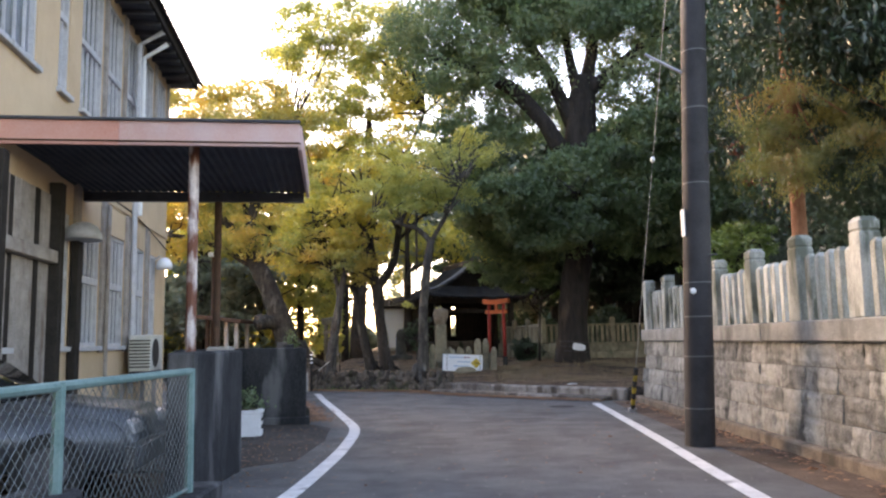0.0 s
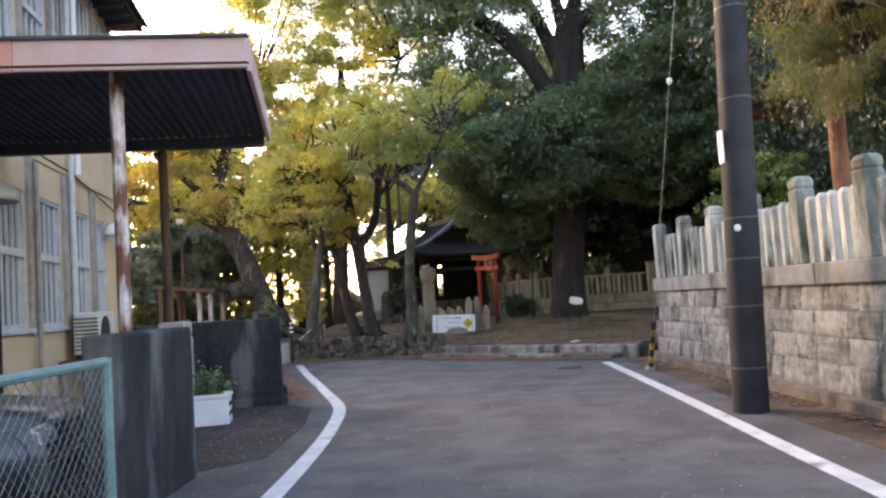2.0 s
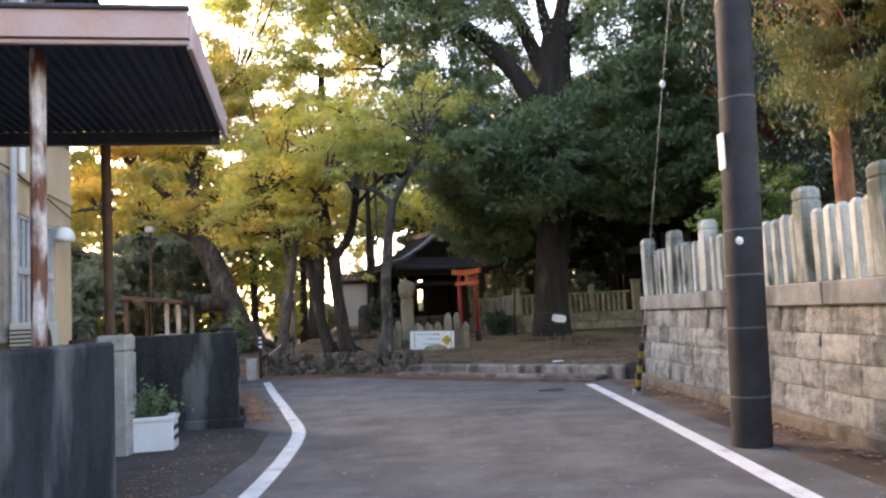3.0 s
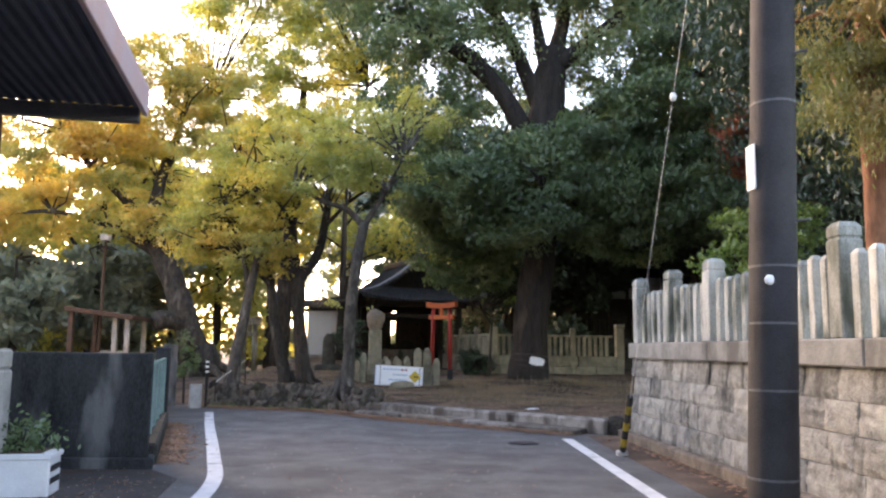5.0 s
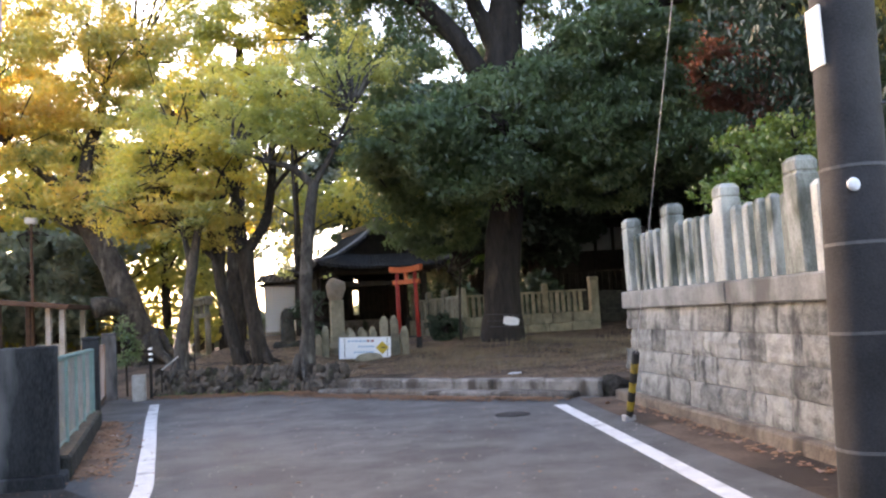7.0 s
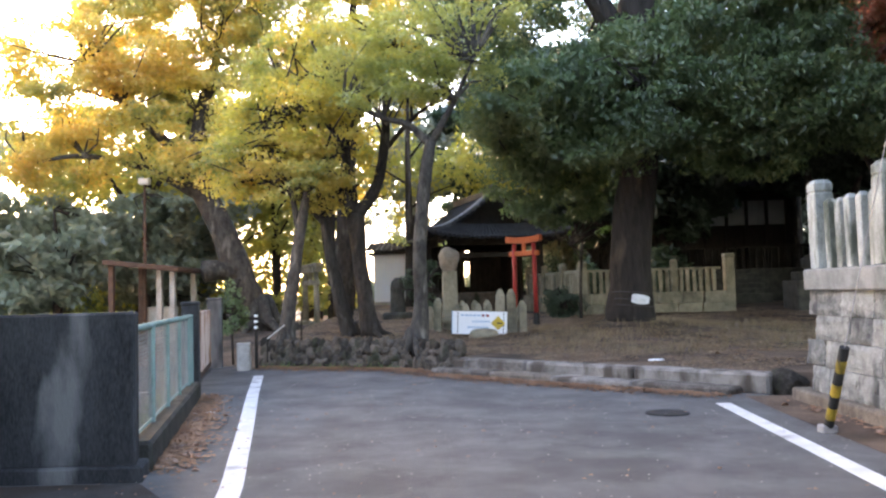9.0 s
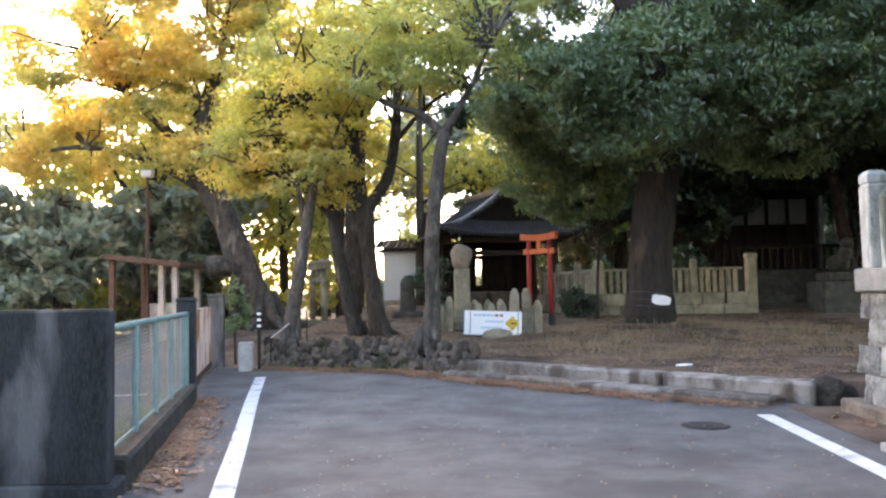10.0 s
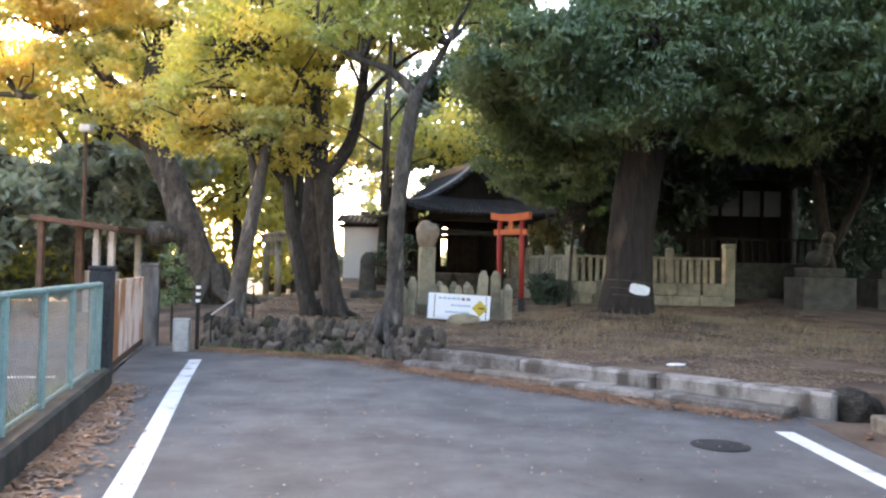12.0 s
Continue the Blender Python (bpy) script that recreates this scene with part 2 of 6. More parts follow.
L_RED = leaf_material("brown_red_leaf", (0.34, 0.085, 0.04), (0.24, 0.085, 0.05), (0.09, 0.08, 0.035), 0.5)
L_BUSH = leaf_material("bright_green_leaf", (0.16, 0.22, 0.03), (0.11, 0.2, 0.03), (0.07, 0.14, 0.025), 0.8)
# Far leaves lightened: the glare and haze over them is put into the colour.
L_FAR_HAZE = leaf_material("hazed_far_leaf", (0.25, 0.29, 0.2), (0.19, 0.24, 0.17), (0.34, 0.31, 0.19), 0.35, 0.5)
L_STRAW = leaf_material("straw", (0.23, 0.165, 0.085), (0.28, 0.21, 0.11), (0.15, 0.11, 0.06), 1.0, 0.2)
L_FALLEN = leaf_material("fallen_leaf", (0.2, 0.085, 0.042), (0.33, 0.18, 0.1), (0.09, 0.045, 0.03), 1.5, 0.1)
L_LITTER = leaf_material("leaf_litter", (0.18, 0.1, 0.06), (0.3, 0.21, 0.135), (0.07, 0.043, 0.03), 1.2, 0.1)


# ---- mesh helpers ----
def mesh_of(name, bm):
    me = bpy.data.meshes.new(name)
    bm.to_mesh(me)
    bm.free()
    return me


def part(name, bm, mat, parent=None, label="", smooth=False):
    me = mesh_of(name, bm) if isinstance(bm, bmesh.types.BMesh) else bm
    if mat and not me.materials:
        me.materials.append(mat)
    if smooth:
        me.shade_smooth()
    ob = new(name, me)
    if parent:
        ob.parent = parent
    if label:
        ob["label"] = label
    return ob


def empty(name, at, label, category, group="", kind="", turn=0.0):
    e = new(name)
    e.matrix_basis = pose(*at, 0, 0, turn)
    return tagged(e, label, category, group, kind)


def box(x0, x1, y0, y1, z0, z1, bevel=0.0, bm=None, m=None, segments=1):
    """A box with bevelled edges, added to bm."""
    b = bmesh.new()
    v = bmesh.ops.create_cube(b, size=1)["verts"]
    for q in v:
        q.co = Vector(((x0 + x1) / 2 + q.co.x * (x1 - x0), (y0 + y1) / 2 + q.co.y * (y1 - y0), (z0 + z1) / 2 + q.co.z * (z1 - z0)))
    if bevel:
        bmesh.ops.bevel(b, geom=b.edges[:], offset=bevel, segments=segments, affect="EDGES")
    if m is not None:
        b.transform(m)
    return join(bm, b)


def join(bm, other):
    if bm is None:
        return other
    me = bpy.data.meshes.new("tmp")
    other.to_mesh(me)
    other.free()
    bm.from_mesh(me)
    bpy.data.meshes.remove(me)
    return bm


def tube(points, radii, sides=8, bm=None, caps=True):
    """A round tube along points, with a radius at each."""
    b = bmesh.new() if bm is None else bm
    pts = [Vector(p) for p in points]
    rings = []
    side = Vector((1, 0, 0))
    for i, p in enumerate(pts):
        d = (pts[min(i + 1, len(pts) - 1)] - pts[max(i - 1, 0)]).normalized()
        u = side - d * side.dot(d)
        if u.length < 0.05:
            u = Vector((0, 1, 0)) - d * d.y
        u.normalize()
        side = u
        w = d.cross(u)
        rings.append([b.verts.new(p + (u * math.cos(a) + w * math.sin(a)) * radii[i]) for a in [2 * math.pi * k / sides for k in range(sides)]])
    for r0, r1 in zip(rings, rings[1:]):
        for k in range(sides):
            b.faces.new((r0[k], r0[(k + 1) % sides], r1[(k + 1) % sides], r1[k]))
    if caps:
        b.faces.new(rings[0][::-1])
        b.faces.new(rings[-1])
    return b


def prism(outline, z0, z1, bm=None, bevel=0.0):
    """An upright block over an outline in the plan."""
    b = bmesh.new()
    lo = [b.verts.new((x, y, z0)) for x, y in outline]
    hi = [b.verts.new((x, y, z1)) for x, y in outline]
    b.faces.new(lo[::-1]); b.faces.new(hi)
    for i in range(len(lo)):
        j = (i + 1) % len(lo)
        b.faces.new((lo[i], lo[j], hi[j], hi[i]))
    bmesh.ops.recalc_face_normals(b, faces=b.faces[:])
    if bevel:
        bmesh.ops.bevel(b, geom=b.edges[:], offset=bevel, segments=1, affect="EDGES")
    return join(bm, b)


def arrays_mesh(name, verts, faces, mat):
    me = bpy.data.meshes.new(name)
    me.from_pydata(verts.tolist() if hasattr(verts, "tolist") else verts, [], faces.tolist() if hasattr(faces, "tolist") else faces)
    me.materials.append(mat)
    return me


def leaves_mesh(name, centres, sizes, mat, rng, droop=0.3, slim=0.55):
    """One bent four-cornered blade for each centre."""
    n = len(centres)
    d = rng.normal(size=(n, 3)); d[:, 2] -= droop
    d /= np.linalg.norm(d, axis=1)[:, None]
    u = rng.normal(size=(n, 3))
    u = np.cross(d, u); u /= np.linalg.norm(u, axis=1)[:, None] + 1e-9
    w = np.cross(d, u)
    s = sizes[:, None]
    v = np.empty((n, 4, 3))
    v[:, 0] = centres - d * s * 0.5
    v[:, 1] = centres + u * s * slim * 0.5 + w * s * 0.08
    v[:, 2] = centres + d * s * 0.5 - w * s * 0.06
    v[:, 3] = centres - u * s * slim * 0.5 + w * s * 0.08
    return arrays_mesh(name, v.reshape(-1, 3), np.arange(n * 4).reshape(n, 4), mat)


# ---- the ground ----
EDGE = [(4.3, 15.75), (3.6, 15.95), (2.0, 17.15), (0.95, 18.25), (0.0, 19.2), (-0.8, 20.1), (-2.2, 20.6), (-3.45, 21.05)]


def edge_y(x):
    """Where the raised ground begins, for an x."""
    for (x1, y1), (x0, y0) in zip(EDGE, EDGE[1:]):
        if x0 <= x <= x1:
            return y0 + (y1 - y0) * (x - x0) / (x1 - x0)
    return 15.75 if x > 4.3 else 21.05


def ground_z(x, y):
    if x > 4.25 and y < 15.2:
        return 1.28
    if x > -3.5 and y > edge_y(x) + 0.3:
        left = min(1.0, max(0.0, (0.2 - x) / 1.2))
        h = 0.2 + 0.16 * left + max(0, y - 20) * (0.012 + 0.02 * left) + 0.02 * noise.noise((x * 1.3, y * 1.3, 0))
        r = math.hypot(x - 4.0, y - 25.2)
        h += 0.22 * math.exp(-(r / 2.2) ** 2) + min(0.2, 0.05 * max(0, y - 26)) * (1 - left)
        return min(h, 1.0)
    if x <= -3.5 and y > 21.5:
        k = min(1.0, (y - 21.5) / 4) * min(1.0, max(0.0, (x + 9) / 3))
        return -0.02 + 0.4 * k
    return -0.02


def axis_cells(lo, hi, fine_lo, fine_hi, step):
    a = list(np.arange(fine_lo, fine_hi + 1e-6, step))
    s, q = step, fine_hi
    while q < hi:
        s *= 1.5; q += s; a.append(q)
    s, q = step, fine_lo
    while q > lo:
        s *= 1.5; q -= s; a.insert(0, q)
    return a


gx, gy = axis_cells(-900, 900, -5, 6, 0.1), axis_cells(-900, 900, 14.5, 34, 0.1)
gx = sorted(set(gx) | {4.24, 4.26})
verts = [(x, y, ground_z(x, y)) for y in gy for x in gx]
W = len(gx)
faces = [(j * W + i, j * W + i + 1, (j + 1) * W + i + 1, (j + 1) * W + i) for j in range(len(gy) - 1) for i in range(W - 1)]
ground = part("ground", arrays_mesh("ground", verts, faces, M_SOIL), None, smooth=True)
tagged(ground, "brown bare soil ground with leaf litter", "ground", kind="structure")

ROAD = [(3.3, -12), (3.3, 8), (3.42, 12), (3.55, 15.6), (3.58, 15.97), (2.0, 17.17), (0.95, 18.27), (0.0, 19.22), (-0.8, 20.12), (-2.2, 20.62), (-3.45, 21.07), (-4.5, 21.3), (-4.3, 20.7), (-3.15, 16.6), (-2.15, 12.75), (-6.2, 12.75), (-6.2, 8.2), (-2.0, 8.2), (-1.9, 6.3), (-1.9, -12)]
road = part("road", prism(ROAD, -0.2, 0.0), M_ASPHALT)
tagged(road, "worn grey asphalt road with fine cracks", "road", kind="structure")


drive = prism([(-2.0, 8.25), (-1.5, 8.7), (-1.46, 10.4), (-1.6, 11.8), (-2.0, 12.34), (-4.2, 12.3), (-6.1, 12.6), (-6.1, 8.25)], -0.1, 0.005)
tagged(part("driveway", drive, M_DRIVE), "dark brown soil of the driveway", "driveway", kind="structure")


def strip(name, points, width, z, mat, label, category):
    """A painted band along a line in the plan."""
    bm = bmesh.new()
    rows = []
    pts = [Vector((x, y, 0)) for x, y in points]
    for i, p in enumerate(pts):
        d = (pts[min(i + 1, len(pts) - 1)] - pts[max(i - 1, 0)]).normalized()
        s = Vector((-d.y, d.x, 0)) * width / 2
        rows.append([bm.verts.new((p.x + s.x, p.y + s.y, z)), bm.verts.new((p.x - s.x, p.y - s.y, z))])
    for a, b in zip(rows, rows[1:]):
        bm.faces.new((a[0], a[1], b[1], b[0]))
    bmesh.ops.recalc_face_normals(bm, faces=bm.faces[:])
    bmesh.ops.solidify(bm, geom=bm.faces[:], thickness=0.003)
    return tagged(part(name, bm, mat), label, category, kind="structure")


def smooth_line(points, n=60):
    """Points along a Catmull-Rom curve."""
    p = [Vector((*q, 0)) for q in points]
    p = [2 * p[0] - p[1]] + p + [2 * p[-1] - p[-2]]
    out = []
    for i in range(1, len(p) - 2):
        for k in range(n // (len(p) - 3)):
            t = k / (n // (len(p) - 3))
            a, b, c, d = p[i - 1:i + 3]
            q = 0.5 * (2 * b + (c - a) * t + (2 * a - 5 * b + 4 * c - d) * t * t + (3 * b - 3 * c + d - a) * t ** 3)
            out.append((q.x, q.y))
    out.append((p[-2].x, p[-2].y))
    return out


strip("road_line_left", smooth_line([(-1.9, 0.5), (-1.5, 3.5), (-1.22, 6.2), (-1.12, 8.5), (-1.13, 10.2), (-1.24, 11.7), (-1.6, 13.3), (-2.06, 15.2), (-2.55, 17.2), (-3.06, 19.4)]), 0.15, 0.004, M_LINE, "worn white painted edge line on the asphalt", "road line")
strip("road_line_right", smooth_line([(2.2, -6), (2.38, 3), (2.5, 7), (2.63, 9.5), (2.75, 12), (2.89, 15.35)]), 0.15, 0.004, M_LINE, "worn white painted edge line on the asphalt", "road line")
strip("verge", [(3.38, -12), (3.4, 4), (3.42, 8), (3.48, 11), (3.55, 14.5), (3.62, 15.8)], 0.66, 0.006, M_SOIL, "strip of brown soil and litter along the wall", "verge")

# manhole cover
mh = empty("manhole_cover", (2.17, 14.79, 0.0), "round dark cast iron manhole cover set in the asphalt", "manhole cover")
bm = bmesh.new()
bmesh.ops.create_cone(bm, cap_ends=True, segments=40, radius1=0.21, radius2=0.21, depth=0.008, matrix=Matrix.Translation((0, 0, 0.001)))
part("rim", bm, M_POLE, mh)
bm = bmesh.new()
bmesh.ops.create_cone(bm, cap_ends=True, segments=40, radius1=0.19, radius2=0.19, depth=0.012, matrix=Matrix.Translation((0, 0, 0.003)))
part("lid", bm, M_BLACK, mh, "dark cast iron lid")

# ---- stone retaining wall with its fence ----
WX = 3.83
wall = empty("wall_east", (0, 0, 0), "retaining wall of grey weathered stone blocks in courses", "wall", kind="structure")
core = box(WX + 0.13, WX + 0.5, -9, 15.3, -0.1, 1.16)
core = box(WX + 0.5, 12, 14.9, 15.3, -0.1, 1.16, bm=core)
part("core", core, M_MORTAR, wall)
foot = prism([(WX - 0.16, -9), (WX + 0.1, -9), (WX + 0.1, 15.52), (WX - 0.16, 15.52)], -0.1, 0.13, bevel=0.02)
part("footing", foot, M_STEP, wall, "brown stained footing course")
for i in range(8):
    y1 = 15.46 - i * 2.9
    part("coping", box(WX, WX + 0.5, y1 - 2.89, y1, 1.15, 1.37, 0.015), M_CAP, wall)
part("coping", box(WX + 0.5, 12, 14.98, 15.46, 1.15, 1.37, 0.015), M_CAP, wall)

fence = empty("stone_fence", (0, 0, 1.37), "shrine fence of pale grey granite posts on the wall", "fence")


def post_mesh(name, w, h, cap):
    """A square post with a grooved neck and a low hipped cap."""
    b = box(-w / 2, w / 2, -w / 2, w / 2, 0, h - cap, 0.012)
    b = box(-w * 0.43, w * 0.43, -w * 0.43, w * 0.43, h - cap - 0.02, h - cap + 0.03, bm=b)
    k = bmesh.new()
    v = bmesh.ops.create_cube(k, size=1)["verts"]
    for q in v:
        q.co = Vector((q.co.x * w * 0.97, q.co.y * w * 0.97, h - cap + 0.016 + (cap - 0.05 if q.co.z > 0 else 0)))
    bmesh.ops.bevel(k, geom=k.edges[:], offset=0.01, segments=1, affect="EDGES")
    b = join(b, k)
    k = bmesh.new()
    for q in bmesh.ops.create_cube(k, size=1)["verts"]:
        t = w * (0.9 if q.co.z < 0 else 0.62)
        q.co = Vector((q.co.x * t, q.co.y * t, h - 0.036 + (0.036 if q.co.z > 0 else 0)))
    return mesh_of(name, join(b, k))


def slat_mesh(name, w, h, point):
    """A square stone slat whose head is cut to a blunt point."""
    b = box(-w / 2, w / 2, -w / 2, w / 2, 0, h - point, 0.01)
    k = bmesh.new()
    for q in bmesh.ops.create_cube(k, size=1)["verts"]:
        t = w * (0.96 if q.co.z < 0 else 0.4)
        q.co = Vector((q.co.x * t, q.co.y * t, h - point - 0.002 + (point + 0.002 if q.co.z > 0 else 0)))
    return mesh_of(name, join(b, k))


POST, SLAT = post_mesh("post", 0.2, 0.93, 0.14), slat_mesh("slat", 0.104, 0.7, 0.035)
for m in (POST, SLAT):
    m.materials.append(M_GRANITE)
rr = random.Random(4)
for i in range(16):
    y = 15.31 - 1.3 * i
    p = part("post", POST, None, fence)
    p.matrix_basis = pose(WX + 0.16, y, 0, 0, rr.uniform(-0.6, 0.6), rr.uniform(-2, 2))
    for k in range(5):
        s = part("slat", SLAT, None, fence)
        s.matrix_basis = pose(WX + 0.16 + rr.uniform(-0.006, 0.006), y - 0.225 - 0.2125 * k, 0, rr.uniform(-0.4, 0.4), rr.uniform(-0.4, 0.4), rr.uniform(-3, 3))
        s.scale.z = rr.uniform(0.985, 1.02)
for i in range(1, 4):
    p = part("post", POST, None, fence)
    p.matrix_basis = pose(WX + 0.16 + 1.3 * i, 15.25, 0)
    for k in range(5):
        s = part("slat", SLAT, None, fence)
        s.matrix_basis = pose(WX + 0.16 + 1.3 * (i - 1) + 0.225 + 0.2125 * k, 15.25, 0)

# ---- utility pole with its guy wire ----
pole = empty("utility_pole", (2.95, 9.35, 0), "dark weathered concrete utility pole with steel bands", "utility pole")
TOP = Vector((0.36, 0.0, 9.5))
part("shaft", tube([Vector((0, 0, -0.2))] + [TOP * k for k in (0.0, 0.2, 0.5, 1.0)], [0.168, 0.166, 0.158, 0.145, 0.12], 20), M_POLE, pole, smooth=True)


def on_pole(z):
    return TOP * (z / TOP.z), 0.166 - 0.046 * z / TOP.z


for z in (0.42, 1.0, 1.45, 1.84, 3.0, 3.9, 4.6):
    c, r = on_pole(z)
    part("band", tube([c - Vector((0, 0, 0.008)), c + Vector((0, 0, 0.008))], [r + 0.005] * 2, 20), M_BAND, pole, "thin galvanised steel band")
c, r = on_pole(1.74)
bm = bmesh.new()
bmesh.ops.create_uvsphere(bm, u_segments=14, v_segments=8, radius=0.035, matrix=Matrix.Translation(c + Vector((-0.09, -r * 0.86, 0))) @ Matrix.Diagonal((1, 0.5, 1, 1)))
part("reflector", bm, M_WHITE, pole, "small round white reflector")
c, r = on_pole(2.55)
part("number_plate", box(c.x - r - 0.012, c.x - r + 0.003, -0.06, 0.06, 2.38, 2.7, 0.003), M_WHITE, pole, "narrow white number plate")
c, r = on_pole(4.35)
part("bracket", tube([c + Vector((-r, 0, 0)), c + Vector((-0.55, 0.1, 0.28))], [0.02, 0.016], 6), M_STEEL, pole, "angled steel bracket")
for z in (2.15, 3.35):
    c, r = on_pole(z)
    part("step_bolt", tube([c + Vector((r * 0.6, -r * 0.7, 0)), c + Vector((r * 0.9 + 0.03, -r - 0.03, 0.0))], [0.011, 0.011], 6), M_BAND, pole)

guy = empty("guy_wire", (3.18, 13.63, 0), "steel guy wire with a yellow and black guard", "guy wire")
gtop = Vector((2.92, 9.35, 0)) + TOP * 0.9 - Vector((3.18, 13.63, 0))
part("wire", tube([Vector((0, 0, 0)), gtop], [0.0045, 0.0045], 6), M_STEEL, guy)
gd = gtop.normalized()
for i in range(7):
    part("guard_band", tube([gd * (0.02 + i * 0.112), gd * (0.02 + (i + 1) * 0.112)], [0.038, 0.038], 12), M_DIRTYYELLOW if i % 2 else M_BLACK, guy, "yellow guard band" if i % 2 else "black guard band")
bm = bmesh.new()
bmesh.ops.create_uvsphere(bm, u_segments=12, v_segments=8, radius=0.036, matrix=Matrix.Translation(gd * 4.3) @ Matrix.Diagonal((1, 1, 1.3, 1)))
part("insulator", bm, M_WHITE, guy, "white porcelain insulator")
part("anchor", box(-0.06, 0.06, -0.06, 0.06, -0.05, 0.06, 0.01), M_STEEL, guy)

# ---- concrete walls beside the road ----
wa = tagged(part("wall_south", prism([(-2.2, 6.8), (-1.95, 6.8), (-1.92, 8.14), (-2.17, 8.14)], -0.05, 1.17, bevel=0.02), M_CONCRETE_D), "short concrete wall blackened by weather", "wall", kind="structure")
wb = empty("wall_north", (0, 0, 0), "long concrete wall blackened by weather", "wall", kind="structure")
part("panel", prism([(-4.1, 12.4), (-2.06, 12.42), (-2.12, 12.62), (-4.1, 12.6)], 0.1, 1.16, bevel=0.015), M_CONCRETE_D, wb)
part("plinth", prism([(-4.1, 12.36), (-2.0, 12.37), (-2.07, 12.68), (-4.1, 12.64)], -0.05, 0.11, bevel=0.015), M_CONCRETE_D, wb)
pillar = empty("gate_pillar", (-2.93, 10.78, 0), "pale cracked concrete gate pillar", "pillar")
part("shaft", box(-0.17, 0.17, -0.14, 0.14, -0.05, 1.03, 0.02), M_CONCRETE, pillar)
part("cap", box(-0.145, 0.165, -0.125, 0.14, 1.03, 1.2, 0.025), M_CONCRETE, pillar)

# ---- carport canopy ----
can = empty("carport", (0, 0, 0), "flat carport canopy with faded pink fascia and rusty posts", "carport")
front = Vector((-1.34, 8.02)); back = Vector((-1.74, 10.7))
fdir = Vector((-4.17 + 1.34, 7.65 - 8.03)).normalized()
F2, B2 = front + fdir * 5.2, back + fdir * 5.0


def board(a, b, z0, z1, t):
    d = (b - a).normalized()
    s = Vector((-d.y, d.x)) * t / 2
    return prism([(a + s)[:], (b + s)[:], (b - s)[:], (a - s)[:]], z0, z1, bevel=0.006)


seam = front + fdir * 1.75
part("fascia", board(front, seam - fdir * 0.003, 3.19, 3.44, 0.04), M_FASCIA, can, "faded pink sheet metal fascia")
part("fascia", board(seam, F2, 3.188, 3.438, 0.04), M_FASCIA_R, can, "bleached red sheet metal fascia")
part("fascia", board(front + Vector((0, 0.02)), back, 3.17, 3.42, 0.04), M_FASCIA, can)
part("edge_trim", board(front + Vector((0.015, -0.015)), F2 + Vector((0, -0.015)), 3.43, 3.46, 0.07), M_SHEET, can)
part("edge_trim", board(front + Vector((0.01, -0.012)), F2 + Vector((0, -0.012)), 3.22, 3.235, 0.05), M_RUST, can)
bm = bmesh.new()
n = 56
rows = []
for i in range(n * 4 + 1):
    f = i / (n * 4)
    z = 3.3 + 0.013 * (1 if i % 4 in (1, 2) else -1)
    a, b = front.lerp(F2, f), back.lerp(B2, f)
    rows.append((bm.verts.new((a.x, a.y + 0.03, z)), bm.verts.new((b.x, b.y, z - 0.06))))
for a, b in zip(rows, rows[1:]):
    bm.faces.new((a[0], b[0], b[1], a[1]))
bmesh.ops.solidify(bm, geom=bm.faces[:], thickness=0.004)
part("roof_sheet", bm, M_SHEET, can, "dark corrugated roof sheet")
part("beam", board(back + fdir * 0.05, B2, 3.11, 3.238, 0.08), M_SHEET, can)
part("post", tube([(-2.48, 8.25, 0), (-2.48, 8.25, 3.28)], [0.055] * 2, 10), M_RUSTPAINT, can, "white post with peeling paint and rust")
part("post", tube([(-2.98, 10.8, 1.19), (-2.9, 10.55, 3.2)], [0.05] * 2, 10), M_RUST, can, "brown rusty post")
part("post", tube([(-4.9, 10.3, 0), (-4.9, 10.3, 3.2)], [0.07] * 2, 10), M_DARKWOOD, can)
part("post", tube([(-5.3, 8.3, 0), (-5.3, 8.3, 3.2)], [0.07] * 2, 10), M_DARKWOOD, can)

# ---- red torii ----
def torii(at):
    e = empty("torii", at, "small vermilion wooden torii gate", "torii gate", turn=-38)
    part("column", tube([(-0.31, 0, 0.3), (-0.29, 0, 2.05)], [0.062, 0.055], 12), M_RED, e, smooth=True)
    part("column", tube([(0.31, 0, 0.3), (0.29, 0, 2.05)], [0.062, 0.055], 12), M_RED, e, smooth=True)
    for s in (-1, 1):
        part("column_base", tube([(0.31 * s, 0, -0.1), (0.31 * s, 0, 0.32)], [0.085, 0.07], 12), M_BLACK, e, "black column base")
    b = bmesh.new()
    rows = []
    for k in range(13):
        f = k / 12 * 2 - 1
        rise = 0.045 * f * f
        rows.append([b.verts.new((f * 0.5, y, 2.05 + rise + z)) for y, z in ((-0.07, 0), (0.07, 0), (0.08, 0.15), (-0.08, 0.15))])
    for a, c in zip(rows, rows[1:]):
        for k in range(4):
            b.faces.new((a[k], a[(k + 1) % 4], c[(k + 1) % 4], c[k]))
    b.faces.new(rows[0][::-1]); b.faces.new(rows[-1])
    bmesh.ops.recalc_face_normals(b, faces=b.faces[:])
    part("lintel", b, M_ORANGE, e, "curved top beam coloured orange as if sunlit")
    part("tie_beam", box(-0.43, 0.43, -0.045, 0.045, 1.74, 1.86, 0.008), M_ORANGE, e)
    part("strut", box(-0.045, 0.045, -0.035, 0.035, 1.86, 2.06, 0.004), M_ORANGE, e)
    return e


torii((1.74, 26.6, ground_z(1.74, 26.6)))


